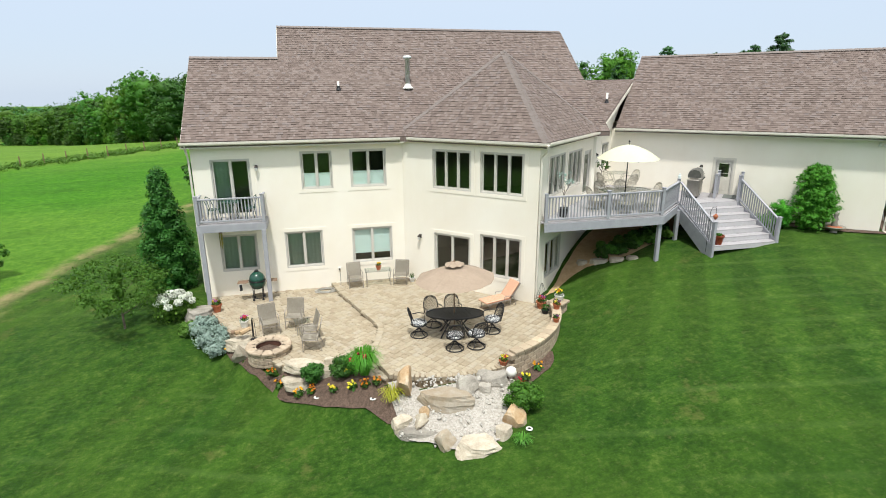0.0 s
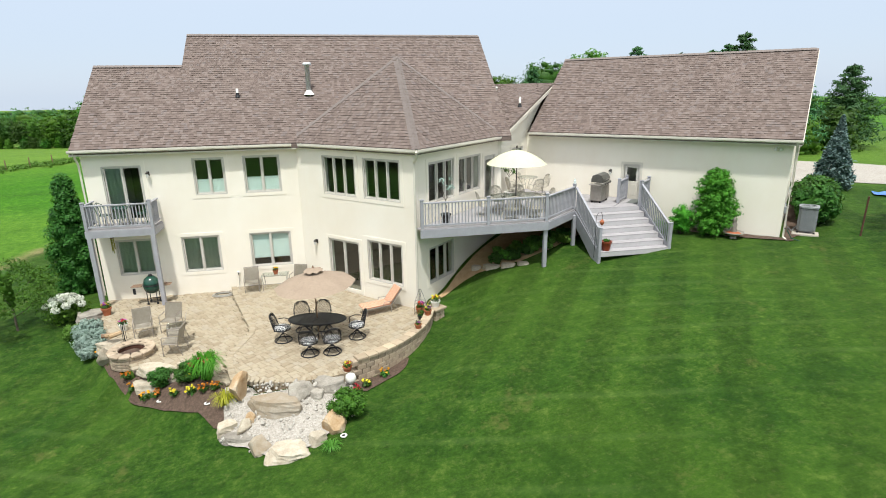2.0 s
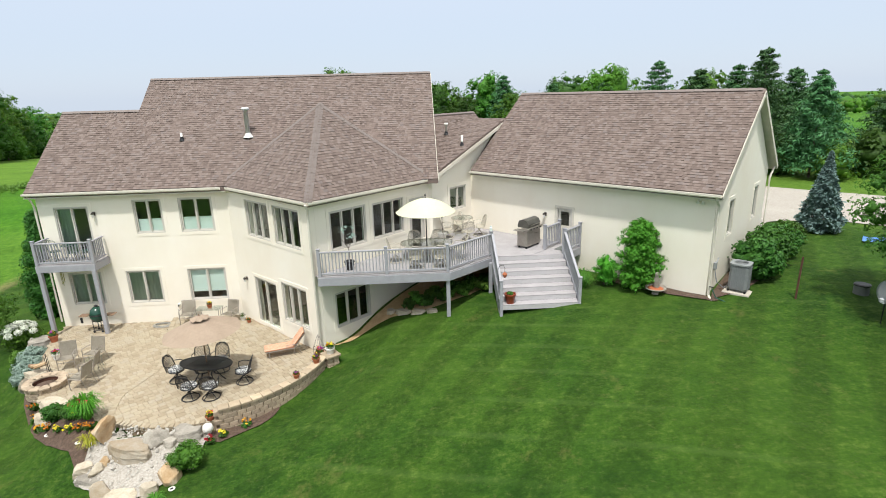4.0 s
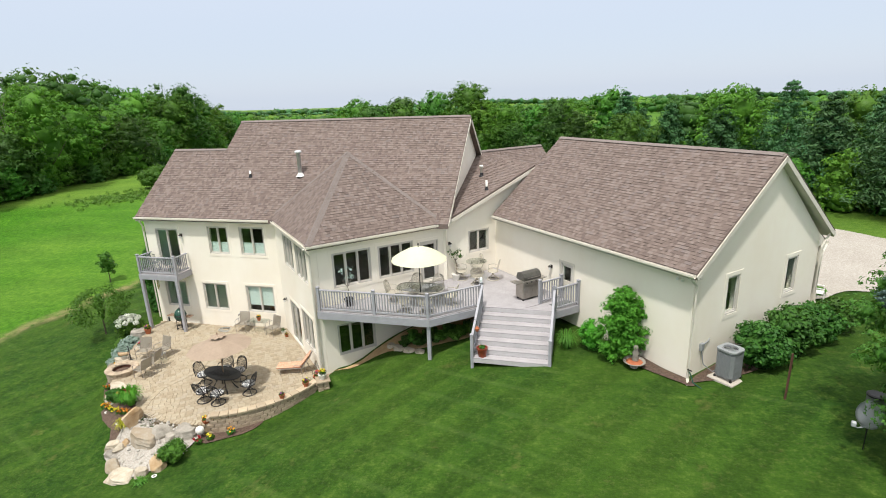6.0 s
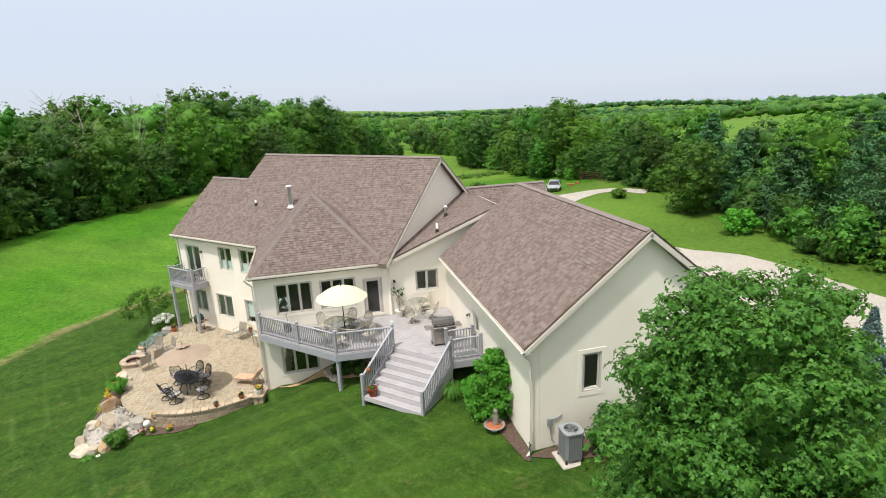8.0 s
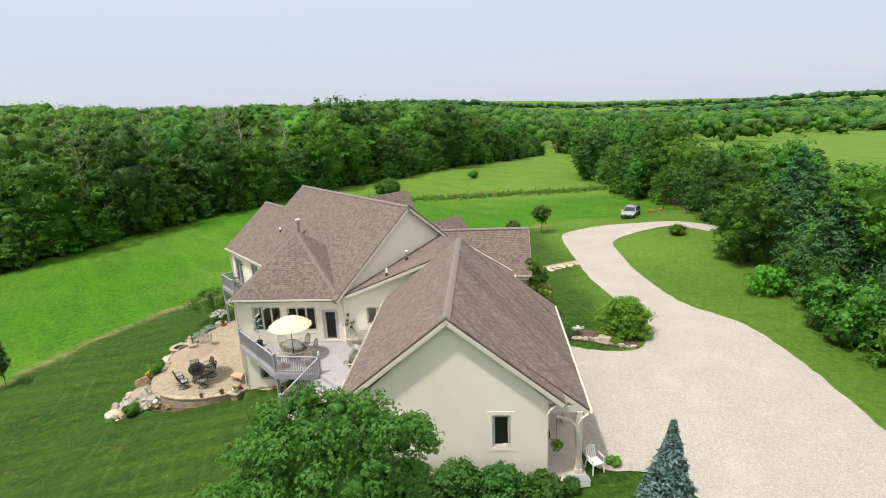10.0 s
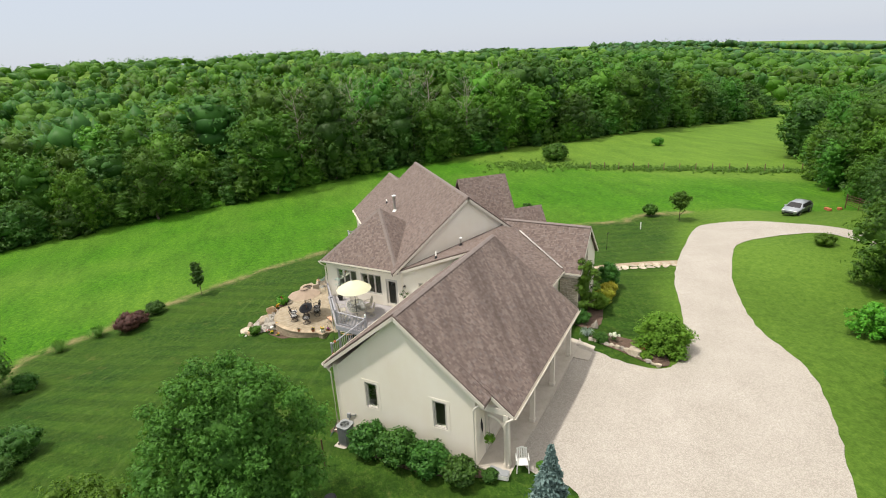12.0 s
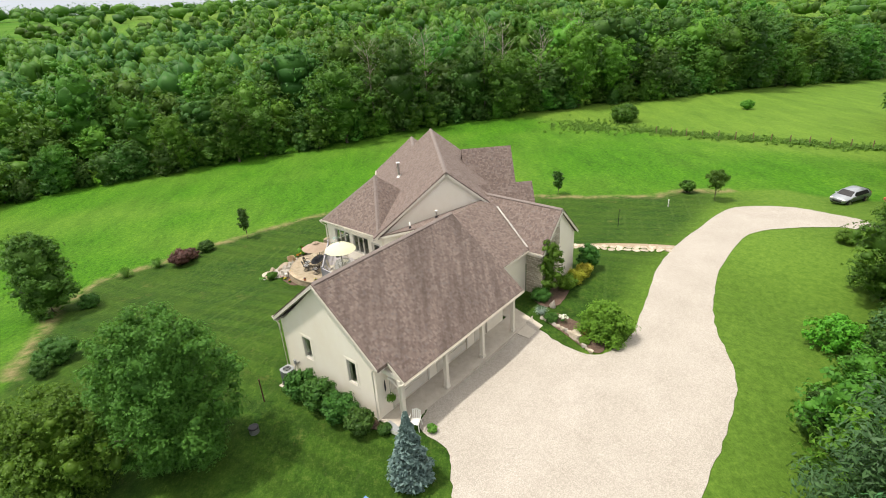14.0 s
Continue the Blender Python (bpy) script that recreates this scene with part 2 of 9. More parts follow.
def glass_mat(name="window glass", tint=(0.90, 0.95, 0.93)):
    k = Mat(name, 0.03)
    lw = k.n("LayerWeight")
    fac = k.math("ADD", k.math("MULTIPLY", k.math("POWER", lw.outputs["Facing"], 4.0), 0.7), 0.05)
    gl = k.n("BsdfGlossy")
    gl.inputs["Roughness"].default_value = 0.02
    tp = k.n("BsdfTransparent")
    tp.inputs["Color"].default_value = (*tint, 1)
    ms = k.n("MixShader")
    k.link(fac, ms.inputs[0])
    k.link(tp.outputs[0], ms.inputs[1])
    k.link(gl.outputs[0], ms.inputs[2])
    k.link(ms.outputs[0], k.t.nodes["Material Output"].inputs[0])
    return k.m


def ground_mat():
    """Mown lawn, meadow and dry strip by the painted attributes, with mowing stripes and blades."""
    k = Mat("grass ground", 0.95)
    k.b.inputs["Specular IOR Level"].default_value = 0.15
    pos = k.coords(True)

    def at(nm):
        a = k.n("Attribute")
        a.attribute_name = nm
        return a.outputs["Fac"]

    big = k.noise(0.16, 4, 0.55, pos)
    mid = k.noise(2.6, 7, 0.82, pos)
    st = k.n("Mapping")
    st.inputs["Rotation"].default_value = (0, 0, radians(25))
    st.inputs["Scale"].default_value = (3, 9, 5)
    k.link(pos, st.inputs[0])
    blade = k.noise(1.4, 4, 0.75, st.outputs[0])
    fine = k.noise(9, 5, 0.85, pos)
    f = k.math("ADD", k.math("MULTIPLY", mid, 0.55), k.math("ADD", k.math("MULTIPLY", blade, 0.20), k.math("MULTIPLY", fine, 0.25)))
    lawn = k.ramp(f, [(0.39, (0.008, 0.030, 0.003)), (0.46, (0.019, 0.056, 0.005)), (0.53, (0.035, 0.086, 0.008)), (0.62, (0.100, 0.152, 0.026))])
    lawn = k.mix(k.math("MULTIPLY", k.ramp(big, [(0.35, (0, 0, 0)), (0.7, (1, 1, 1))]), 0.5), lawn, (0.058, 0.112, 0.011))
    lawn = k.mix(k.math("MULTIPLY", k.ramp(k.noise(0.33, 5, 0.7, pos), [(0.30, (1, 1, 1)), (0.5, (0, 0, 0))]), 0.6), lawn, (0.014, 0.050, 0.005))
    patch = k.ramp(k.noise(0.55, 6, 0.75, pos), [(0.60, (0, 0, 0)), (0.78, (1, 1, 1))])
    lawn = k.mix(k.math("MULTIPLY", patch, 0.75), lawn, (0.16, 0.150, 0.045))
    wv = k.n("TexWave")
    wv.wave_type, wv.bands_direction = "BANDS", "X"
    wm = k.n("Mapping")
    wm.inputs["Rotation"].default_value = (0, 0, radians(35))
    k.link(pos, wm.inputs[0])
    k.link(wm.outputs[0], wv.inputs[0])
    wv.inputs["Scale"].default_value, wv.inputs["Distortion"].default_value, wv.inputs["Detail Scale"].default_value = 0.19, 1.2, 0.5
    stripe = k.ramp(wv.outputs["Fac"], [(0.35, (0.80, 0.80, 0.80)), (0.65, (1.2, 1.2, 1.2))])
    lawn = k.mix(k.math("MULTIPLY", k.ramp(k.noise(0.13, 3, 0.6, pos), [(0.30, (0, 0, 0)), (0.60, (1, 1, 1))]), 0.60), lawn, stripe, "MULTIPLY")
    lawn = k.mix(1.0, lawn, (0.86, 0.87, 0.86), "MULTIPLY")
    straw = k.ramp(k.noise(5.5, 5, 0.8, pos), [(0.56, (0, 0, 0)), (0.70, (1, 1, 1))])
    lawn = k.mix(k.math("MULTIPLY", straw, 0.30), lawn, (0.15, 0.165, 0.05))
    # pale lines of clippings where the mower turned back
    w2 = k.n("TexWave")
    w2.wave_type, w2.bands_direction = "BANDS", "X"
    m2_ = k.n("Mapping")
    m2_.inputs["Rotation"].default_value = (0, 0, radians(-68))
    k.link(pos, m2_.inputs[0])
    k.link(m2_.outputs[0], w2.inputs[0])
    w2.inputs["Scale"].default_value, w2.inputs["Distortion"].default_value, w2.inputs["Detail Scale"].default_value = 0.22, 0.7, 0.6
    line = k.math("MULTIPLY", k.ramp(w2.outputs["Fac"], [(0.90, (0, 0, 0)), (1.0, (1, 1, 1))]), k.ramp(k.noise(0.22, 4, 0.6, pos), [(0.46, (0, 0, 0)), (0.62, (1, 1, 1))]))
    lawn = k.mix(k.math("MULTIPLY", line, 0.11), lawn, (0.15, 0.23, 0.06))
    tone = k.noise(0.05, 3, 0.5, pos)
    fld = k.ramp(f, [(0.39, (0.014, 0.060, 0.002)), (0.50, (0.038, 0.134, 0.004)), (0.61, (0.092, 0.212, 0.011))])
    far_fld = k.ramp(f, [(0.38, (0.055, 0.135, 0.010)), (0.62, (0.15, 0.235, 0.035))])
    fld = k.mix(k.ramp(tone, [(0.42, (0, 0, 0)), (0.62, (1, 1, 1))]), fld, k.mix(0.45, fld, far_fld))
    fld = k.mix(at("rough"), fld, far_fld)
    drift = k.n("Mapping")
    drift.inputs["Rotation"].default_value = (0, 0, radians(-40))
    drift.inputs["Scale"].default_value = (0.10, 0.34, 0.2)
    k.link(pos, drift.inputs[0])
    fld = k.mix(0.55, fld, k.ramp(k.noise(1.0, 6, 0.7, drift.outputs[0]), [(0.34, (0.62, 0.66, 0.60)), (0.5, (1.0, 1.0, 1.0)), (0.66, (1.45, 1.30, 1.3))]), "MULTIPLY")
    lawn = k.mix(k.math("MULTIPLY", at("front"), 0.95), lawn, k.ramp(f, [(0.36, (0.042, 0.105, 0.008)), (0.64, (0.135, 0.230, 0.030))]))
    c = k.mix(at("meadow"), lawn, fld)
    dry = k.ramp(f, [(0.3, (0.13, 0.11, 0.045)), (0.7, (0.30, 0.25, 0.13))])
    dryf = k.math("MULTIPLY", at("dry"), k.ramp(k.noise(0.9, 5, 0.7, pos), [(0.35, (0, 0, 0)), (0.6, (1, 1, 1))]))
    c = k.mix(dryf, c, dry)
    k.color(c)
    k.bump(k.math("ADD", k.math("MULTIPLY", blade, 0.7), fine), 0.75, 0.045)
    return k.m


def gravel_mat():
    k = Mat("gravel", 0.95)
    pos = k.coords(True)
    v = k.n("TexVoronoi")
    v.inputs["Scale"].default_value = 26
    k.link(pos, v.inputs["Vector"])
    stone = k.n("SeparateColor")
    k.link(v.outputs["Color"], stone.inputs[0])
    c = k.ramp(stone.outputs[0], [(0.0, (0.23, 0.21, 0.18)), (0.5, (0.345, 0.318, 0.28)), (1.0, (0.47, 0.44, 0.395))])
    wide = k.noise(0.4, 5, 0.65, pos)
    c = k.mix(0.45, c, k.ramp(wide, [(0.3, (0.285, 0.255, 0.215)), (0.7, (0.41, 0.378, 0.335))]))
    k.color(c).bump(v.outputs["Distance"], 0.6, 0.02)
    return k.m


def stone_mat(name, tones, scale=3.0, rough=0.9):
    k = Mat(name, rough)
    f = k.math("ADD", k.math("MULTIPLY", k.noise(scale, 6, 0.65), 0.7), k.math("MULTIPLY", k.noise(scale * 9, 4, 0.7), 0.3))
    c = k.ramp(f, [(0.32 + 0.36 * i / (len(tones) - 1), t) for i, t in enumerate(tones)])
    o = k.n("HueSaturation")
    k.link(k.math("ADD", k.math("MULTIPLY", k.objrand(), 0.4), 0.8), o.inputs["Value"])
    k.link(c, o.inputs["Color"])
    k.color(o.outputs[0]).bump(f, 0.6, 0.03)
    return k.m


def paver_mat(name, island=False):
    k = Mat(name, 0.9)
    r = k.island() if island else k.objrand()
    c = k.ramp(r, [(0.0, (0.27, 0.215, 0.14)), (0.3, (0.33, 0.275, 0.19)), (0.6, (0.375, 0.32, 0.225)), (1.0, (0.36, 0.315, 0.24))])
    g = k.noise(5, 5, 0.7, world_space=True)
    c = k.mix(0.3, c, k.ramp(g, [(0.3, (0.23, 0.18, 0.12)), (0.7, (0.44, 0.375, 0.28))]))
    fine = k.noise(45, 3, 0.7, world_space=True)
    k.color(c).bump(fine, 0.3, 0.008)
    return k.m


def stripe_cloth(name, a, b, scale):
    k = Mat(name, 0.9)
    w = k.n("TexWave")
    w.wave_type, w.bands_direction = "BANDS", "Y"
    w.inputs["Scale"].default_value = scale
    w.inputs["Distortion"].default_value = 0.3
    k.link(k.coords(), w.inputs[0])
    k.color(k.ramp(w.outputs["Fac"], [(0.35, a), (0.55, b)]))
    return k.m


def spotted_cloth(name, a, b, scale):
    k = Mat(name, 0.9)
    k.color(k.ramp(k.noise(scale, 3, 0.6), [(0.46, a), (0.54, b)]))
    return k.m


M_STUCCO = stucco()
M_SHINGLE = shingle_mat("roof shingle")
M_SHINGLE_N = shingle_mat("weathered roof shingle", radians(45))
M_RIDGE = speckled("ridge shingle", (0.165, 0.135, 0.122), (0.215, 0.182, 0.168), 3, 0.93, 0.2, world_space=True)
M_TRIM = speckled("cream trim", (0.60, 0.56, 0.48), (0.68, 0.64, 0.56), 3, 0.75, 0.1)
M_VINYL = speckled("taupe window vinyl", (0.52, 0.49, 0.44), (0.60, 0.57, 0.52), 5, 0.5, 0.0)
M_WHITE = speckled("white metal", (0.66, 0.65, 0.61), (0.76, 0.75, 0.71), 3, 0.5, 0.0)
M_GLASS = glass_mat()
M_ROOM = speckled("room paint", (0.20, 0.17, 0.13), (0.26, 0.22, 0.17), 1, 0.9, 0.0)
M_CURTAIN = speckled("curtain", (0.58, 0.68, 0.62), (0.70, 0.78, 0.72), 2, 0.95, 0.0)
M_BLIND = speckled("window blind", (0.66, 0.72, 0.70), (0.74, 0.80, 0.78), 2, 0.9, 0.0)
M_SCREEN = speckled("insect screen", (0.10, 0.11, 0.10), (0.13, 0.14, 0.13), 40, 0.8, 0.0)
M_DECK = speckled("grey composite decking", (0.30, 0.285, 0.29), (0.38, 0.36, 0.37), 2, 0.75, 0.15)
# decking grey made paler on the risers, soft light put into their colour
M_RISER_LIT = speckled("riser board lightened for soft light", (0.42, 0.405, 0.41), (0.50, 0.48, 0.49), 2, 0.75, 0.1)
M_DECKRAIL = speckled("grey rail paint", (0.29, 0.29, 0.315), (0.36, 0.36, 0.39), 4, 0.6, 0.05)
M_GROUND = ground_mat()
M_GRAVEL = gravel_mat()
M_PAVER = paver_mat("tan paver")
M_PAVERS = paver_mat("tan paver field", True)
M_BED = speckled("sand joint", (0.26, 0.20, 0.13), (0.34, 0.27, 0.19), 6, 0.95, 0.3)
M_BLOCK = stone_mat("wall block", [(0.28, 0.21, 0.145), (0.38, 0.30, 0.215), (0.46, 0.38, 0.285)], 6)
M_CAP = stone_mat("cap block", [(0.36, 0.28, 0.19), (0.46, 0.375, 0.265)], 5)
M_SOIL = speckled("dry tan soil", (0.36, 0.235, 0.115), (0.50, 0.36, 0.20), 4, 0.98, 0.5, 0.03)
M_VENEER = stone_mat("stone facing", [(0.25, 0.215, 0.165), (0.37, 0.33, 0.26), (0.45, 0.41, 0.34)], 5)
M_TANROCK = stone_mat("tan sandstone", [(0.30, 0.215, 0.12), (0.37, 0.31, 0.23), (0.46, 0.42, 0.35)], 1.8)
M_MULCH = speckled("bark mulch", (0.07, 0.045, 0.032), (0.19, 0.125, 0.09), 12, 0.98, 0.9, 0.05)
M_LIME = stone_mat("pale limestone", [(0.25, 0.205, 0.145), (0.40, 0.35, 0.27), (0.50, 0.455, 0.375)], 2.5)
M_GREYROCK = stone_mat("grey fieldstone", [(0.17, 0.15, 0.125), (0.29, 0.265, 0.225), (0.40, 0.375, 0.325)], 3.0)
M_RUST = stone_mat("rusty sandstone", [(0.30, 0.175, 0.075), (0.42, 0.30, 0.175), (0.50, 0.45, 0.36)], 2.2)
M_PEBBLE = speckled("white pebble", (0.30, 0.275, 0.235), (0.50, 0.475, 0.43), 12, 0.85, 0.0)
M_CONCRETE = speckled("concrete", (0.40, 0.36, 0.30), (0.50, 0.46, 0.40), 2.5, 0.9, 0.2, world_space=True)
M_BLACK = speckled("black cast metal", (0.010, 0.010, 0.012), (0.025, 0.025, 0.028), 8, 0.45, 0.1, metal=0.3)
M_BRONZE = speckled("bronze lamp metal", (0.02, 0.017, 0.014), (0.05, 0.04, 0.035), 8, 0.5, 0.0, metal=0.5)
M_TAUPE = speckled("taupe metal", (0.22, 0.19, 0.16), (0.30, 0.265, 0.225), 6, 0.5, 0.0)
M_SLING = speckled("taupe sling fabric", (0.36, 0.325, 0.265), (0.44, 0.40, 0.335), 9, 0.9, 0.1)
M_CANVAS = speckled("beige canvas", (0.27, 0.205, 0.15), (0.33, 0.255, 0.19), 2, 0.9, 0.05)
M_CREAM = speckled("cream canvas", (0.54, 0.54, 0.37), (0.60, 0.60, 0.43), 2, 0.9, 0.05)
M_IRON = speckled("champagne cast metal", (0.42, 0.385, 0.31), (0.53, 0.49, 0.41), 8, 0.55, 0.0, metal=0.2)
M_TERRA = speckled("terracotta", (0.30, 0.085, 0.035), (0.42, 0.14, 0.06), 5, 0.8, 0.1)
M_REDPOT = speckled("glazed red pot", (0.17, 0.03, 0.015), (0.26, 0.055, 0.025), 5, 0.35, 0.0)
M_WHITEPOT = speckled("white pot", (0.66, 0.64, 0.59), (0.76, 0.74, 0.69), 5, 0.5, 0.0)
M_EGG = speckled("dark green ceramic", (0.012, 0.05, 0.035), (0.02, 0.075, 0.05), 6, 0.25, 0.05)
M_WOOD = speckled("weathered wood", (0.16, 0.10, 0.06), (0.26, 0.17, 0.11), 4, 0.8, 0.2)
M_STRIPE = stripe_cloth("peach striped cushion", (0.50, 0.21, 0.12), (0.60, 0.42, 0.29), 4)
M_SPOT = spotted_cloth("black and white cushion", (0.05, 0.055, 0.07), (0.62, 0.62, 0.60), 26)
M_STEEL = speckled("brushed steel", (0.36, 0.33, 0.29), (0.46, 0.43, 0.39), 6, 0.35, 0.0, metal=0.8)
M_HOOD = speckled("dark steel hood", (0.12, 0.115, 0.105), (0.18, 0.175, 0.16), 6, 0.35, 0.0, metal=0.6)
M_ACGREY = speckled("grey cooler metal", (0.20, 0.21, 0.22), (0.27, 0.28, 0.29), 5, 0.55, 0.0, metal=0.2)
M_ACTOP = speckled("pale grey cooler top", (0.22, 0.235, 0.24), (0.28, 0.295, 0.30), 5, 0.55, 0.0)
M_RUSTPOST = speckled("rusted steel", (0.055, 0.022, 0.014), (0.12, 0.05, 0.03), 9, 0.85, 0.3)
M_BARK = speckled("bark", (0.07, 0.055, 0.04), (0.17, 0.135, 0.105), 7, 0.95, 0.7, 0.03)
M_DEADWOOD = speckled("dead wood", (0.24, 0.20, 0.17), (0.36, 0.32, 0.28), 7, 0.95, 0.3)
M_CARPAINT = speckled("silver car paint", (0.33, 0.36, 0.39), (0.39, 0.42, 0.45), 2, 0.28, 0.0, metal=0.5)
M_TYRE = speckled("tyre rubber", (0.015, 0.015, 0.016), (0.03, 0.03, 0.03), 9, 0.85, 0.1)
M_DISH = speckled("grey dish", (0.34, 0.36, 0.38), (0.42, 0.44, 0.46), 4, 0.5, 0.0)
M_TARP = speckled("blue tarpaulin", (0.04, 0.14, 0.42), (0.10, 0.24, 0.55), 4, 0.5, 0.3)
M_HOSE = speckled("garden hose", (0.30, 0.29, 0.25), (0.38, 0.36, 0.32), 6, 0.6, 0.0)
M_LEAD = speckled("galvanised flue", (0.60, 0.61, 0.61), (0.70, 0.71, 0.71), 4, 0.5, 0.0, metal=0.1)
M_L_OAK = leaf_mat("oak leaf", (0.028, 0.090, 0.010), (0.062, 0.172, 0.016), (0.120, 0.262, 0.028), 0.34)
M_L_LIGHT = leaf_mat("ash leaf", (0.044, 0.128, 0.010), (0.090, 0.222, 0.018), (0.160, 0.320, 0.032), 0.36)
M_L_DARK = leaf_mat("hickory leaf", (0.020, 0.066, 0.010), (0.042, 0.118, 0.016), (0.080, 0.178, 0.026), 0.30)
M_L_FRESH = leaf_mat("fresh leaf", (0.030, 0.120, 0.006), (0.085, 0.250, 0.014), (0.170, 0.380, 0.032), 0.3)
# pine green, which also stands in for haze on the farthest crowns
M_L_PINE_HAZE = leaf_mat("pine needle and far haze green", (0.022, 0.075, 0.026), (0.050, 0.138, 0.044), (0.095, 0.215, 0.070), 0.2)
M_L_BLUE = leaf_mat("blue spruce needle", (0.055, 0.100, 0.088), (0.105, 0.172, 0.155), (0.175, 0.255, 0.235), 0.1)
M_L_MAPLE = leaf_mat("maple leaf", (0.026, 0.082, 0.010), (0.062, 0.158, 0.018), (0.125, 0.250, 0.036), 0.36)
M_L_SHRUB = leaf_mat("shrub leaf", (0.018, 0.060, 0.009), (0.045, 0.118, 0.016), (0.088, 0.182, 0.028), 0.28)
M_L_WEEP = leaf_mat("weeping leaf", (0.060, 0.150, 0.010), (0.130, 0.280, 0.022), (0.230, 0.420, 0.045), 0.35)
M_L_PURPLE = leaf_mat("purple leaf", (0.035, 0.015, 0.014), (0.075, 0.028, 0.026), (0.120, 0.050, 0.045), 0.2)
M_L_YELLOW = leaf_mat("golden leaf", (0.220, 0.220, 0.020), (0.400, 0.380, 0.030), (0.550, 0.500, 0.060), 0.3)
M_L_SAGE = leaf_mat("silver leaf", (0.20, 0.30, 0.25), (0.32, 0.44, 0.38), (0.46, 0.56, 0.50), 0.2)
M_L_GRASS = leaf_mat("blade leaf", (0.050, 0.120, 0.012), (0.100, 0.220, 0.022), (0.170, 0.310, 0.050), 0.3)
M_L_RUSSET = leaf_mat("russet leaf", (0.200, 0.090, 0.020), (0.340, 0.180, 0.050), (0.460, 0.280, 0.080), 0.2)
M_F_WHITE = leaf_mat("white petal", (0.62, 0.66, 0.52), (0.76, 0.78, 0.68), (0.84, 0.84, 0.78), 0.2)
M_F_ORANGE = leaf_mat("orange petal", (0.60, 0.14, 0.01), (0.75, 0.24, 0.01), (0.80, 0.42, 0.03), 0.2)
M_F_RED = leaf_mat("red petal", (0.40, 0.01, 0.02), (0.60, 0.02, 0.03), (0.66, 0.08, 0.10), 0.2)
M_F_YELLOW = leaf_mat("yellow petal", (0.65, 0.45, 0.02), (0.78, 0.62, 0.03), (0.84, 0.74, 0.08), 0.2)
M_F_PURPLE = leaf_mat("violet petal", (0.20, 0.02, 0.22), (0.36, 0.05, 0.38), (0.55, 0.10, 0.48), 0.2)

# ---------------------------------------------------------------- ground
PATIO_C, PATIO_R = (1.05, -4.15), 4.22
LEFT_PATIO = [(-6.75, 0.05), (-6.7, -1.2), (-6.25, -2.2), (-5.85, -3.3), (-5.1, -4.4), (-4.6, -5.4), (-3.9, -6.3), (-3.1, -6.7), (-2.1, -7.15), (-1.0, -7.85)]


def in_patio(x, y, grow=0.0):
    if math.hypot(x - PATIO_C[0], y - PATIO_C[1]) < PATIO_R + grow:
        return True
    if x > -1.0 or y > 0.3 or y < -7.85:
        return False
    for (x0, y0), (x1, y1) in zip(LEFT_PATIO, LEFT_PATIO[1:]):
        if y1 <= y <= y0 or (y > 0.05 and y0 == 0.05):
            t = (y - y0) / (y1 - y0)
            return x > x0 + t * (x1 - x0) - grow
    return False


BORDER = [(60, -24), (30, -22.5), (19.5, -21.9), (12.7, -23.9), (8, -25.6), (2.6, -27.9), (-3.8, -27.2), (-6.9, -22.7), (-9.4, -19.2), (-12.0, -14.9), (-15.2, -9.2), (-17.0, -4.0), (-16.6, 0.0), (-15.4, 4.0), (-14.4, 7.6), (-12.7, 12.5), (-10.0, 18.8), (-7.8, 23.3), (-6.0, 27.6), (-6.8, 31.0), (-5.2, 35.0), (-3.8, 40.3), (0.8, 42.0), (5.0, 45.0), (14, 48), (60, 48)]


def border_distance(x, y):
    """Metres to the lawn's edge, positive on the lawn."""
    best, inside = 1e9, False
    n = len(BORDER)
    for i in range(n):
        (x0, y0), (x1, y1) = BORDER[i], BORDER[(i + 1) % n]
        dx, dy = x1 - x0, y1 - y0
        t = min(1, max(0, ((x - x0) * dx + (y - y0) * dy) / (dx * dx + dy * dy)))
        best = min(best, math.hypot(x - x0 - t * dx, y - y0 - t * dy))
        if (y0 > y) != (y1 > y) and x < x0 + (y - y0) * dx / dy:
            inside = not inside
    return best if inside else -best


def ground_height(x, y):
    z = ground_z(x, y)
    z -= 0.5 * math.exp(-((x - 6.1) ** 2 + (y + 3.3) ** 2) / 1.6)
    z += 0.06 * noise.noise((x * 0.25, y * 0.25, 0)) + 0.02 * noise.noise((x * 0.9, y * 0.9, 3))
    d = math.hypot(x - PATIO_C[0], y - PATIO_C[1]) - PATIO_R
    if y < -7.0 and x < 2.6 and 0 <= d < 1.9:
        z = max(z, z + (-0.07 - z) * (1 - sst(0.0, 1.9, d)))
    elif x < -0.9 and y < -3.6 and in_patio(x, y, 1.2):
        k = 0.0
        while k < 1.2 and not in_patio(x, y, k):
            k += 0.15
        z = max(z, z + (-0.28 - z) * (1 - sst(0.1, 1.2, k)))
    if -0.2 < d < 2.6 and x > 2.0 and y < -4.4:
        # the lawn is cut down to the foot of the seat wall
        foot = -0.32 + 0.30 * sst(-8.3, -5.6, y)
        if z > foot:
            z = foot + (z - foot) * sst(0.2, 2.6, d)
    if in_patio(x, y, -0.15):
        z = min(z, -0.45)
    if x > -7.0 and y > 0.2 and x < 9 and y < 10:
        z = min(z, -0.6)
    return z


def axis(lo, hi, step, far):
    inner = list(np.arange(lo, hi + 1e-6, step))
    out, d = [], step
    x = hi
    while x < far:
        d *= 1.22
        x += d
        out.append(x)
    neg, d, x = [], step, lo
    while x > -far:
        d *= 1.22
        x -= d
        neg.append(x)
    return neg[::-1] + inner + out


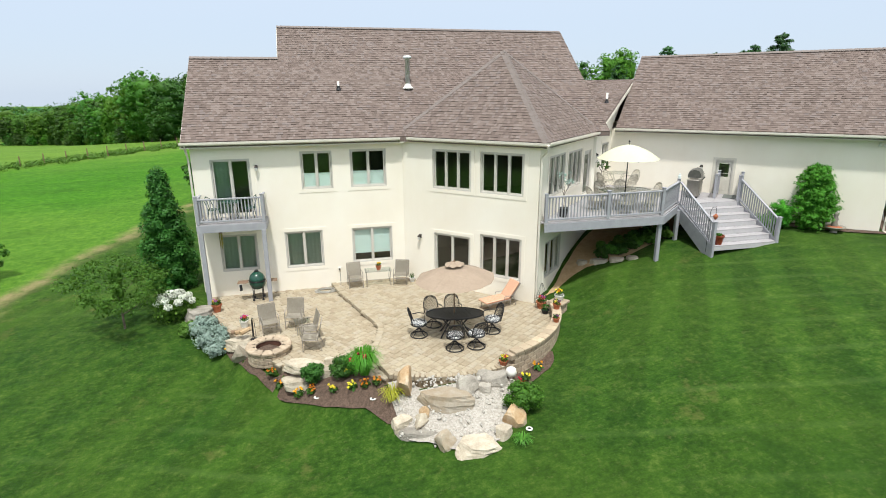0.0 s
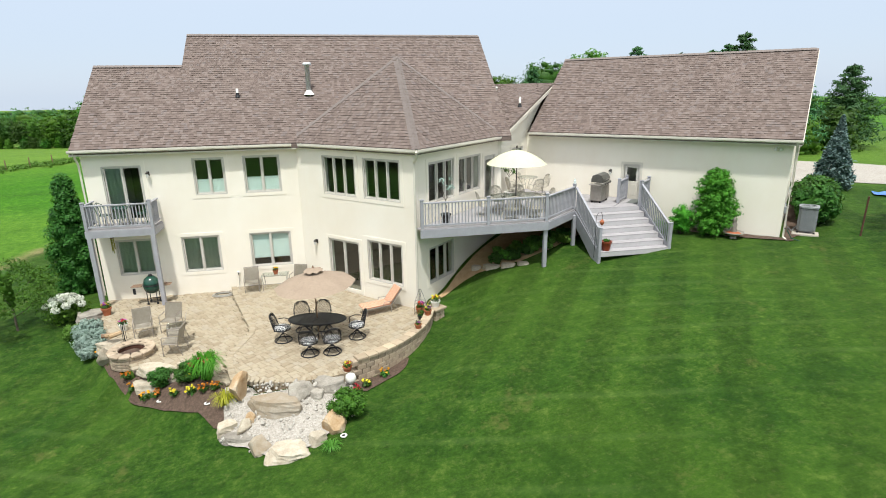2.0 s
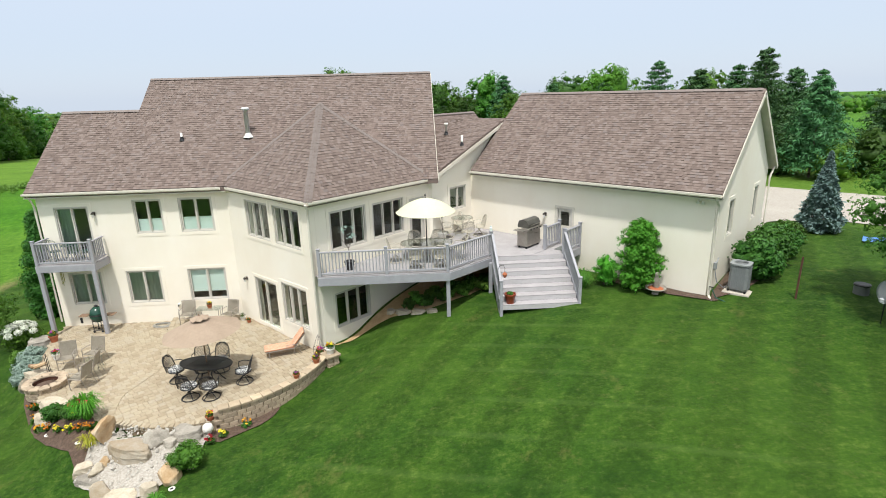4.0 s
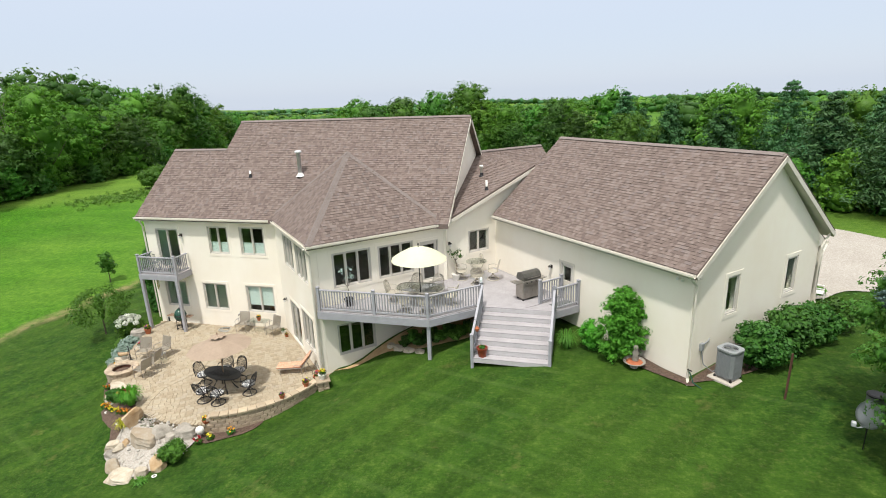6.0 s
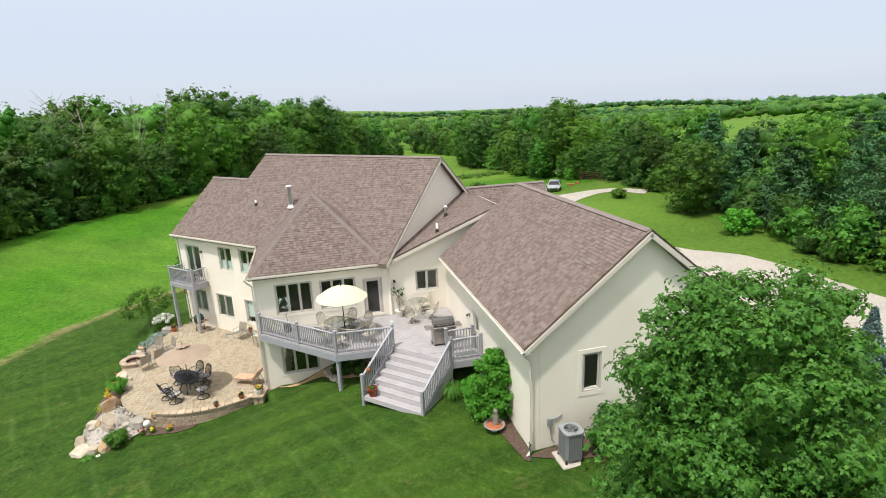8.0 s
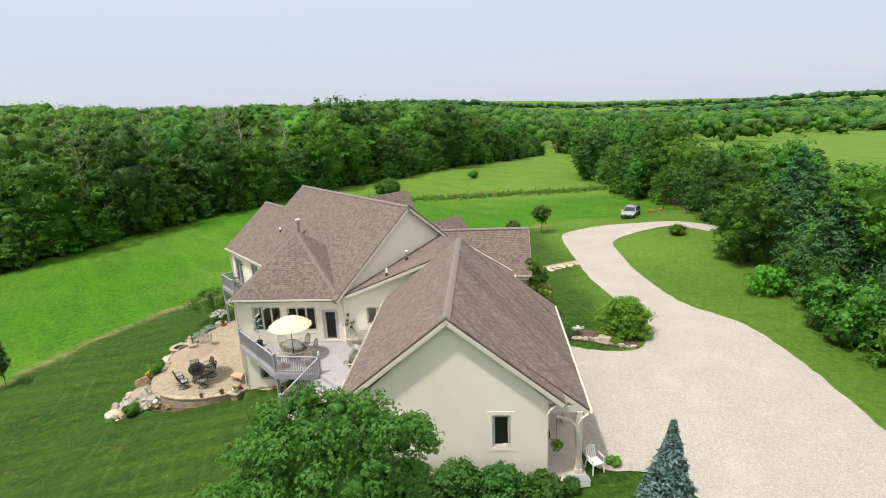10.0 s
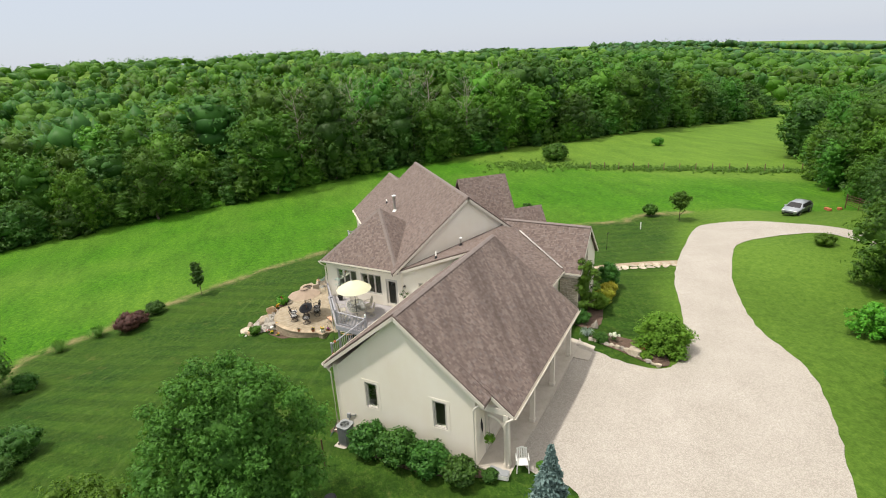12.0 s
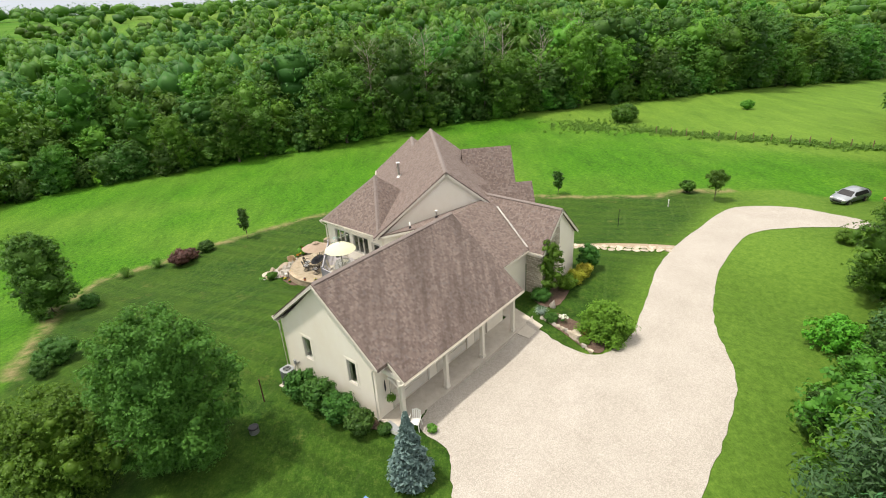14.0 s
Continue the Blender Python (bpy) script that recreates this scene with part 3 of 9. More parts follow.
gx, gy = axis(-24, 34, 0.42, 2600), axis(-30, 44, 0.42, 2600)
gverts = [(x, y, ground_height(x, y)) for y in gy for x in gx]
nx = len(gx)
GX, GY = np.array(gx), np.array(gy)
GZ = np.array([v[2] for v in gverts]).reshape(len(gy), nx)


def surface(x, y):
    """Height of the ground sheet itself at plan points."""
    x, y = np.asarray(x, float), np.asarray(y, float)
    i = np.clip(np.searchsorted(GX, x) - 1, 0, nx - 2)
    j = np.clip(np.searchsorted(GY, y) - 1, 0, len(GY) - 2)
    s, t = (x - GX[i]) / (GX[i + 1] - GX[i]), (y - GY[j]) / (GY[j + 1] - GY[j])
    return (GZ[j, i] * (1 - s) + GZ[j, i + 1] * s) * (1 - t) + (GZ[j + 1, i] * (1 - s) + GZ[j + 1, i + 1] * s) * t


gfaces = [(j * nx + i, j * nx + i + 1, (j + 1) * nx + i + 1, (j + 1) * nx + i) for j in range(len(gy) - 1) for i in range(nx - 1)]
gme = bpy.data.meshes.new("ground")
gme.from_pydata(gverts, [], gfaces)
for k in ("meadow", "dry", "rough", "front"):
    gme.attributes.new(k, "FLOAT", "POINT")
att_m, att_d, att_r, att_f = (gme.attributes[k] for k in ("meadow", "dry", "rough", "front"))
for i, (x, y, z) in enumerate(gverts):
    d = border_distance(x, y) + 0.5 * noise.noise((x * 0.4, y * 0.4, 7))
    att_m.data[i].value = min(1, max(0, 0.5 - d / 0.8))
    att_d.data[i].value = max(0, 1 - abs(d) / 0.9) if x < 16 and y < 36 else 0.0
    far = y - (36 + 0.62 * (x + 38))
    att_f.data[i].value = sst(10.0, 14.0, y + 0.9 * (x - 20) + 1.5 * noise.noise((x * 0.2, y * 0.2, 2))) * (0.8 + 0.5 * noise.noise((x * 0.12, y * 0.12, 8)))
    att_r.data[i].value = min(1, max(0, far / 3)) * 0.8 * (1 - sst(0, 70, x)) if x < 70 else 0.0
gme.materials.append(M_GROUND)
for p in gme.polygons:
    p.use_smooth = True
tagged(new("ground", gme), "mown green lawn and bright meadow grass sloping around the house", "ground", kind="structure")


def sheet(name, poly, material, lift, label, category, kind="structure", step=0.6, thick=0.0, soft=0.0):
    """A surface that follows the ground inside a plan polygon."""
    xs, ys = [p[0] for p in poly], [p[1] for p in poly]
    bm = bmesh.new()
    bm.faces.new([bm.verts.new((x, y, 0)) for x, y in poly])
    for ax, lo, hi in ((0, min(xs), max(xs)), (1, min(ys), max(ys))):
        k = lo + step
        while k < hi:
            no = (1, 0, 0) if ax == 0 else (0, 1, 0)
            co = (k, 0, 0) if ax == 0 else (0, k, 0)
            bmesh.ops.bisect_plane(bm, geom=bm.verts[:] + bm.edges[:] + bm.faces[:], plane_co=co, plane_no=no)
            k += step
    for v in bm.verts:
        v.co.z = float(surface(v.co.x, v.co.y)) + lift
    bm.normal_update()
    for f in bm.faces:
        if f.normal.z < 0:
            f.normal_flip()
    return single(name, bm, material, label, category, kind=kind, smooth=True)


def smooth_loop(pts, per=6, wob=0.0, seed=0, closed=True):
    """A rounded, slightly uneven outline through the points."""
    r = random.Random(seed)
    n = len(pts)
    out = []
    for i in range(n if closed else n - 1):
        p0, p1, p2, p3 = (Vector((*(pts[k % n] if closed else pts[min(max(k, 0), n - 1)]), 0)) for k in (i - 1, i, i + 1, i + 2))
        for k in range(per):
            t = k / per
            q = 0.5 * (2 * p1 + (p2 - p0) * t + (2 * p0 - 5 * p1 + 4 * p2 - p3) * t * t + (3 * p1 - p0 - 3 * p2 + p3) * t ** 3)
            out.append((q.x + r.uniform(-wob, wob), q.y + r.uniform(-wob, wob)))
    if not closed:
        out.append(tuple(pts[-1]))
    return out


drive_in = [(16.3, 9.5), (17.4, 9.4), (19.2, 10.25), (20.75, 11.5), (20.7, 12.8), (19.4, 14.55), (16.35, 16.8), (12.9, 19.1), (10.1, 21.5), (6.4, 25.3), (3.4, 28.5), (1.3, 31.0), (0.3, 32.8), (0.9, 35.0), (2.8, 36.9), (6.0, 37.5), (9.0, 37.9), (14.0, 38.6)]
drive_out = [(14.0, 36.4), (10.4, 35.9), (8.8, 32.9), (8.3, 30.6), (8.6, 28.8), (10.0, 26.9), (13.2, 23.7), (16.3, 21.35), (19.2, 19.75), (21.7, 18.85), (24.5, 17.8), (26.3, 16.6), (28.7, 14.5), (30.9, 12.3), (33, 10.5), (37, 7.0), (40, 2.0), (36, -0.5), (31.5, 1.6), (29.6, 2.8), (28.2, 2.97), (26.5, 2.97), (25.0, 1.8), (23.5, 2.5)]
drive = smooth_loop(drive_in, 5, 0.05, 1, False) + smooth_loop(drive_out, 5, 0.07, 2, False)
sheet("driveway", drive, M_GRAVEL, 0.035, "pale crushed limestone gravel driveway curving past the garage", "driveway", step=0.9)

# ---------------------------------------------------------------- house walls
house = thing("house", (0, 0, 0), "cream stucco two-storey house with brown shingle roofs", "house")
S2 = math.sqrt(2)


def wall(name, a, b, z0, z1, openings, parent=None, thick=0.28, top=None, cut=0.0):
    """A wall from plan point a to b, its outer face on the right hand, with openings (s0, s1, z0, z1) right through it.
    top: further (s, z) points of a raised outline above z1. cut: how far the wall starts from a, where another wall ends there."""
    a, b = Vector((*a, 0)), Vector((*b, 0))
    length = (b - a).length
    d = (b - a).normalized()
    inn = Vector((-d.y, d.x, 0))
    ss = sorted({cut, length, *[o[0] for o in openings], *[o[1] for o in openings]})
    zs = sorted({z0, z1, *[o[2] for o in openings], *[o[3] for o in openings]})
    bm = bmesh.new()
    cache = {}

    def vert(s, z, deep):
        key = (round(s, 4), round(z, 4), deep)
        if key not in cache:
            q = a + d * s + inn * (thick if deep else 0)
            cache[key] = bm.verts.new((q.x, q.y, z))
        return cache[key]

    def solid(i, j):
        if not (0 <= i < len(ss) - 1 and 0 <= j < len(zs) - 1):
            return False
        sm, zm = (ss[i] + ss[i + 1]) / 2, (zs[j] + zs[j + 1]) / 2
        return not any(o[0] < sm < o[1] and o[2] < zm < o[3] for o in openings)

    for i in range(len(ss) - 1):
        for j in range(len(zs) - 1):
            if not solid(i, j):
                continue
            s0, s1, h0, h1 = ss[i], ss[i + 1], zs[j], zs[j + 1]
            bm.faces.new((vert(s0, h0, 0), vert(s1, h0, 0), vert(s1, h1, 0), vert(s0, h1, 0)))
            bm.faces.new((vert(s0, h0, 1), vert(s0, h1, 1), vert(s1, h1, 1), vert(s1, h0, 1)))
            if not solid(i - 1, j):
                bm.faces.new((vert(s0, h0, 0), vert(s0, h1, 0), vert(s0, h1, 1), vert(s0, h0, 1)))
            if not solid(i + 1, j):
                bm.faces.new((vert(s1, h0, 0), vert(s1, h0, 1), vert(s1, h1, 1), vert(s1, h1, 0)))
            if not solid(i, j - 1):
                bm.faces.new((vert(s0, h0, 0), vert(s0, h0, 1), vert(s1, h0, 1), vert(s1, h0, 0)))
            if not solid(i, j + 1):
                bm.faces.new((vert(s0, h1, 0), vert(s1, h1, 0), vert(s1, h1, 1), vert(s0, h1, 1)))
    if top:
        outline = [(cut, z1), (length, z1)] + top
        fr = [bm.verts.new(a + d * s + Vector((0, 0, z))) for s, z in outline]
        bk = [bm.verts.new(a + d * s + inn * thick + Vector((0, 0, z))) for s, z in outline]
        bm.faces.new(fr)
        bm.faces.new(bk[::-1])
        for i in range(1, len(outline)):
            j = (i + 1) % len(outline)
            bm.faces.new((fr[i], bk[i], bk[j], fr[j]))
    return part(name, bm, M_STUCCO, parent or house)


EAVE = 5.72
A, B, C, E = (-6.85, 0.0), (0.85, 0.0), (4.9, -4.05), tuple(uv(13.7, 8.95)[:2])
F, H = tuple(uv(13.7, 24.05)[:2]), tuple(uv(24.0, 24.05)[:2])
WIN1 = [(0.62, 2.0, 2.98, 5.12), (3.80, 4.98, 3.88, 5.32), (5.65, 7.05, 3.88, 5.34), (0.62, 1.98, 0.83, 2.28), (3.0, 4.45, 0.78, 2.25), (5.58, 7.2, 0.80, 2.24)]
WIN2 = [(1.40, 3.08, 3.87, 5.37), (3.45, 5.16, 3.87, 5.37), (1.44, 3.07, 0.04, 2.12), (3.48, 5.16, 0.72, 2.32)]
WIN3 = [(0.89, 2.60, 3.72, 5.22), (2.93, 4.62, 3.72, 5.18), (4.95, 5.88, 3.06, 5.02), (7.52, 8.68, 4.05, 5.12), (0.85, 2.57, 0.66, 2.08)]
WING = [(4.58, 5.30, 2.50, 4.50)]
WINE = [(1.74, 2.42, 3.82, 5.18), (5.26, 5.94, 3.82, 5.18)]
wall("wall", A, B, -0.9, EAVE, WIN1)
wall("wall", B, C, -0.9, EAVE, WIN2)
wall("wall", C, E, -0.9, EAVE, WIN3, top=[(11.3, 7.68), (5.95, 5.76)], cut=0.285)
wall("wall", E, F, 0.6, EAVE - 0.02, WING)
wall("wall", F, H, 0.6, EAVE - 0.02, WINE, top=[(7.28, 5.74), (3.80, 8.86)], cut=0.285)
wall("wall", (-6.85, 7.3), (-6.85, 0.285), -0.9, EAVE, [], top=[(3.88, 8.52)])
wall("wall", (9.4, 0.3), (9.4, 10.2), 2.6, EAVE, [], top=[(4.8, 10.0)])
wall("wall", (9.4, 10.2), (-6.85, 10.2), 0.0, EAVE, [], cut=0.285)
wall("wall", H, tuple(uv(24.0, 8.9)[:2]), 0.6, 5.5, cut=0.285, openings= [(1.0, 3.6, 2.4, 4.6), (4.4, 7.0, 2.4, 4.6), (7.8, 9.0, 2.4, 4.5)])

# ---------------------------------------------------------------- roofs
SLOPE = 0.822


def shingles(poly, material, parent, seed, skip=None, course=0.128):
    """Overlapping tabs in courses on a flat roof polygon whose first edge is the eave."""
    r = random.Random(seed)
    pts = [Vector(p) for p in poly]
    o = pts[0]
    s_ax = (pts[1] - pts[0]).normalized()
    nrm = s_ax.cross(pts[2] - pts[0]).normalized()
    if nrm.z < 0:
        nrm = -nrm
    t_ax = nrm.cross(s_ax)
    if t_ax.z < 0:
        t_ax = -t_ax
    flat = [((p - o).dot(s_ax), (p - o).dot(t_ax)) for p in pts]
    t0, t1 = min(p[1] for p in flat), max(p[1] for p in flat)
    verts, faces = [], []
    k = 0
    while t0 + k * course < t1 - 0.03:
        lo, hi = t0 + k * course, min(t1, t0 + (k + 1) * course + 0.02)
        mid = lo + course * 0.5
        cuts = []
        for i in range(len(flat)):
            (sa, ta), (sb, tb) = flat[i], flat[(i + 1) % len(flat)]
            if (ta <= mid) != (tb <= mid):
                cuts.append(sa + (sb - sa) * (mid - ta) / (tb - ta))
        cuts.sort()
        for a, b in zip(cuts[::2], cuts[1::2]):
            s = a - r.uniform(0, 0.2)
            while s < b - 0.02:
                w = r.choice((0.08, 0.10, 0.12, 0.15, 0.18))
                e0, e1 = max(a, s), min(b, s + w)
                s += w
                if e1 - e0 < 0.02:
                    continue
                if skip and skip((e0 + e1) / 2, mid):
                    continue
                th = r.choice((0.010, 0.018, 0.026))
                n0 = len(verts)
                for ss, tt, hh in ((e0, lo, 0.0), (e1, lo, 0.0), (e0, lo, th), (e1, lo, th), (e0, hi, 0.005), (e1, hi, 0.005)):
                    verts.append(o + s_ax * ss + t_ax * tt + nrm * hh)
                faces += [(n0, n0 + 1, n0 + 3, n0 + 2), (n0 + 2, n0 + 3, n0 + 5, n0 + 4), (n0, n0 + 2, n0 + 4), (n0 + 1, n0 + 5, n0 + 3)]
        k += 1
    me = bpy.data.meshes.new("shingles")
    me.from_pydata([tuple(v) for v in verts], [], faces)
    ob = part("shingles", me, material, parent)
    return tagged(ob, kind="stuff")


def roof(polys, parent, thick=0.16, seed=0, skips=None, weathered=()):
    """Roof planes: a thick deck with overlapping shingles on each."""
    ob = None
    for i, poly in enumerate(polys):
        poly = [Vector(p) for p in poly]
        low = [p - Vector((0, 0, 0.03)) for p in poly]
        mat = M_SHINGLE_N if i in weathered else M_SHINGLE
        ob = part("roof", slab3(low, thick), mat, parent)
        shingles(poly, mat, ob, seed * 10 + i, (skips or {}).get(i))
    return ob


def cap_line(points, parent, w=0.15):
    """Ridge or hip cap pieces along a line."""
    r = random.Random(len(points))
    a, b = Vector(points[0]), Vector(points[1])
    d = (b - a).normalized()
    n = int((b - a).length / 0.16)
    side = d.cross(Vector((0, 0, 1))).normalized()
    up = side.cross(d)
    bm = bmesh.new()
    for i in range(n):
        p0, p1 = a + d * (0.16 * i), a + d * (0.16 * i + 0.20)
        h = 0.03 + 0.004 * (i % 2)
        q = [p0 - side * w + up * (h - 0.085), p0 + up * h, p0 + side * w + up * (h - 0.085), p1 - side * w + up * (h - 0.10), p1 + up * (h - 0.012), p1 + side * w + up * (h - 0.10)]
        v = [bm.verts.new(x) for x in q]
        bm.faces.new((v[0], v[1], v[4], v[3]))
        bm.faces.new((v[1], v[2], v[5], v[4]))
    return tagged(part("ridge_cap", bm, M_RIDGE, parent), kind="stuff")


def zm(y):
    """Height of the main roof over a line y."""
    return 10.2 - SLOPE * abs(y - 5.1)


OV = -0.27
main_roof = [
    [(-7.06, OV, zm(OV)), (9.66, OV, zm(OV)), (9.66, 5.1, 10.2), (-3.68, 5.1, 10.2), (-3.68, 3.42, zm(3.42)), (-7.06, 3.42, zm(3.42))],
    [(9.66, 10.47, zm(10.47)), (-3.68, 10.47, zm(10.47)), (-3.68, 5.1, 10.2), (9.66, 5.1, 10.2)],
    [(-3.68, 7.57, zm(OV)), (-7.06, 7.57, zm(OV)), (-7.06, 3.42, zm(3.42)), (-3.68, 3.42, zm(3.42))],
]
roof(main_roof, house, seed=1)
cap_line(((-3.68, 5.1, 10.2), (9.66, 5.1, 10.2)), house)
cap_line(((-7.06, 3.42, zm(3.42)), (-3.68, 3.42, zm(3.42))), house)
# the step in the ridge: the higher part's own gable wall
bm = bmesh.new()
bm.faces.new([bm.verts.new(p) for p in ((-3.6, 3.42, 8.8), (-3.6, 10.3, 5.8), (-3.6, 5.1, 10.1))])
bmesh.ops.solidify(bm, geom=bm.faces[:], thickness=0.2)
part("wall", bm, M_STUCCO, house)

# pyramid over the angled bay
TC_U, TC_V, TH, TZ = 5.10, 4.90, 4.45, 8.95
tz0 = 5.79
corner = {k: uv(TC_U + su * TH, TC_V + sv * TH, tz0) for k, (su, sv) in dict(w=(-1, -1), s=(-1, 1), e=(1, 1), n=(1, -1)).items()}
apex = uv(TC_U, TC_V, TZ)
bay_roof = [[corner["w"], corner["s"], apex], [corner["s"], corner["e"], apex], [corner["e"], corner["n"], apex]]
roof(bay_roof, house, seed=2)
for k in ("s", "e"):
    cap_line((corner[k], apex), house)
cap_line((uv(TC_U - TH, TC_V - TH, tz0), apex), house)

# link between house and garage
BZ = [uv(9.55, 9.3, 5.83), uv(17.1, 9.3, 7.93), uv(17.1, 0.9, 7.93), uv(9.55, 7.5, 5.83)]
roof([[BZ[3], BZ[0], BZ[1], BZ[2]], [uv(23.4, 3.4, 5.72), uv(23.4, 9.0, 5.72), uv(17.1, 9.2, 7.93), uv(17.1, 0.7, 7.93)]], house, seed=3)
# front wing
FW_U, FW_V, FW_Z, FW_E, FW_H = 24.95, 0.2, 7.97, 3.45, 5.60
roof([[uv(15.5, FW_V + FW_E, FW_H), uv(FW_U, FW_V + FW_E, FW_H), uv(FW_U, FW_V, FW_Z), uv(15.5, FW_V, FW_Z)], [uv(FW_U, FW_V - FW_E, FW_H), uv(15.5, FW_V - FW_E, FW_H), uv(15.5, FW_V, FW_Z), uv(FW_U, FW_V, FW_Z)]], house, seed=4)
cap_line((uv(16.5, FW_V, FW_Z), uv(FW_U, FW_V, FW_Z)), house)
# pale metal in the valley beside the wing
bm = bmesh.new()
a0, a1 = uv(18.55, 1.55, 7.50), uv(23.3, 3.62, 5.80)
side = (a1 - a0).cross(Vector((0, 0, 1))).normalized() * 0.07
lift_ = Vector((0, 0, 0.052))
bm.faces.new([bm.verts.new(p) for p in (a0 - side + lift_, a0 + side + lift_, a1 + side + lift_, a1 - side + lift_)])
bmesh.ops.solidify(bm, geom=bm.faces[:], thickness=0.01)
part("valley_flashing", bm, M_WHITE, house, "pale metal valley strip")
# front gables of the main house
for cx, zt, half, ye, sl in ((1.2, 9.4, 2.5, 11.35, 1.35), (6.85, 8.1, 1.7, 11.75, 1.3)):
    zb = zt - half * sl
    roof([[(cx + half, 7.2, zb), (cx + half, ye, zb), (cx, ye, zt), (cx, 7.2, zt)], [(cx - half, ye, zb), (cx - half, 7.2, zb), (cx, 7.2, zt), (cx, ye, zt)]], house, seed=5)
    wall("wall", (cx + half - 0.2, ye - 0.25), (cx - half + 0.2, ye - 0.25), 0.5, zb + 0.2, [], top=[(half - 0.2, zt - 0.1)])
    wall("wall", (cx + half - 0.2, 10.2), (cx + half - 0.2, ye - 0.25), 0.5, zb + 0.2, [])

# garage
garage = thing("garage", (0, 0, 0), "cream stucco garage wing with brown shingle gable roof", "garage")
GRU, GRZ, GS = 19.05, 9.06, 0.8 / S2


def zg(u):
    return GRZ - GS * abs(u - GRU)


GV0, GV1 = 9.3, 24.40
garage_roof = [
    [uv(13.22, GV0, zg(13.22)), uv(13.22, GV1, zg(13.22)), uv(GRU, GV1, GRZ), uv(GRU, GV0, GRZ)],
    [uv(24.75, GV1, zg(24.75)), uv(24.75, GV0, zg(24.75)), uv(GRU, GV0, GRZ), uv(GRU, GV1, GRZ)],
    [uv(26.15, 23.45, zg(26.15) + 0.08), uv(26.15, 9.0, zg(26.15) + 0.08), uv(22.6, 9.0, zg(22.6) + 0.02), uv(22.6, 23.45, zg(22.6) + 0.02)],
]
roof(garage_roof, garage, seed=6, weathered=(1, 2))
cap_line((uv(GRU, GV0, GRZ), uv(GRU, GV1, GRZ)), garage)


# gutters and rakes
def board(name, a, b, w, h, material, parent, drop=0.0, out=(0, 0, 0)):
    """A straight board from a to b."""
    a, b = Vector(a) + Vector(out) - Vector((0, 0, drop)), Vector(b) + Vector(out) - Vector((0, 0, drop))
    d = b - a
    m = Matrix.Translation(a) @ d.to_track_quat("X", "Z").to_matrix().to_4x4()
    return part(name, boxm(0, -w / 2, -h, d.length, w / 2, 0, m), material, parent)


def gutter(a, b, parent):
    a, b = Vector(a), Vector(b)
    d = b - a
    m = Matrix.Translation(a) @ d.to_track_quat("X", "Z").to_matrix().to_4x4()
    bm = bmesh.new()
    sec = [(-0.06, 0), (-0.06, -0.07), (-0.03, -0.11), (0.05, -0.11), (0.06, 0.0), (0.045, 0.0), (0.04, -0.09), (-0.025, -0.09), (-0.045, -0.06), (-0.045, 0)]
    for x0, x1 in ((0, d.length),):
        r0 = [bm.verts.new(m @ Vector((x0, y, z))) for y, z in sec]
        r1 = [bm.verts.new(m @ Vector((x1, y, z))) for y, z in sec]
        for i in range(len(sec)):
            j = (i + 1) % len(sec)
            bm.faces.new((r0[i], r0[j], r1[j], r1[i]))
        bm.faces.new(r0[::-1])
        bm.faces.new(r1)
    return part("gutter", bm, M_TRIM, parent)


ev = zm(OV)
gutter((-7.1, OV - 0.06, ev - 0.02), (0.72, OV - 0.06, ev - 0.02), house)
gutter(uv(0.58, 1.4, tz0 - 0.02), uv(0.58, 9.42, tz0 - 0.02), house)
gutter(uv(0.58, 9.42, tz0 - 0.02), uv(9.5, 9.42, tz0 - 0.02), house)
gutter(uv(13.14, GV0, zg(13.22) - 0.02), uv(13.14, GV1, zg(13.22) - 0.02), garage)
gutter(uv(26.23, 23.5, zg(26.15) + 0.05), uv(26.23, 9.0, zg(26.15) + 0.05), garage)
gutter(uv(23.46, 3.7, 5.70), uv(23.46, 8.9, 5.70), house)
gutter(uv(FW_U, FW_V + FW_E + 0.07, FW_H - 0.02), uv(23.4, FW_V + FW_E + 0.07, FW_H - 0.02), house)
for p, q, par in (
    ((9.67, OV, ev), (9.67, 5.1, 10.2), house), ((9.67, 10.47, zm(10.47)), (9.67, 5.1, 10.2), house),
    ((-7.07, OV, ev), (-7.07, 3.42, zm(3.42)), house), ((-7.07, 7.57, ev), (-7.07, 3.42, zm(3.42)), house), ((-3.69, 3.42, zm(3.42)), (-3.69, 5.1, 10.2), house),
    (uv(9.55, 9.33, 5.83), uv(17.1, 9.33, 7.93), house),
    (uv(13.22, 24.42, zg(13.22)), uv(GRU, 24.42, GRZ), garage), (uv(24.75, 24.42, zg(24.75)), uv(GRU, 24.42, GRZ), garage),
    (uv(26.15, 23.47, zg(26.15) + 0.08), uv(24.75, 23.47, zg(24.75) + 0.055), garage),
    (uv(FW_U + 0.02, FW_V + FW_E, FW_H), uv(FW_U + 0.02, FW_V, FW_Z), house), (uv(FW_U + 0.02, FW_V - FW_E, FW_H), uv(FW_U + 0.02, FW_V, FW_Z), house),
):
    board("rake_board", p, q, 0.03, 0.15, M_TRIM, par, drop=0.075)
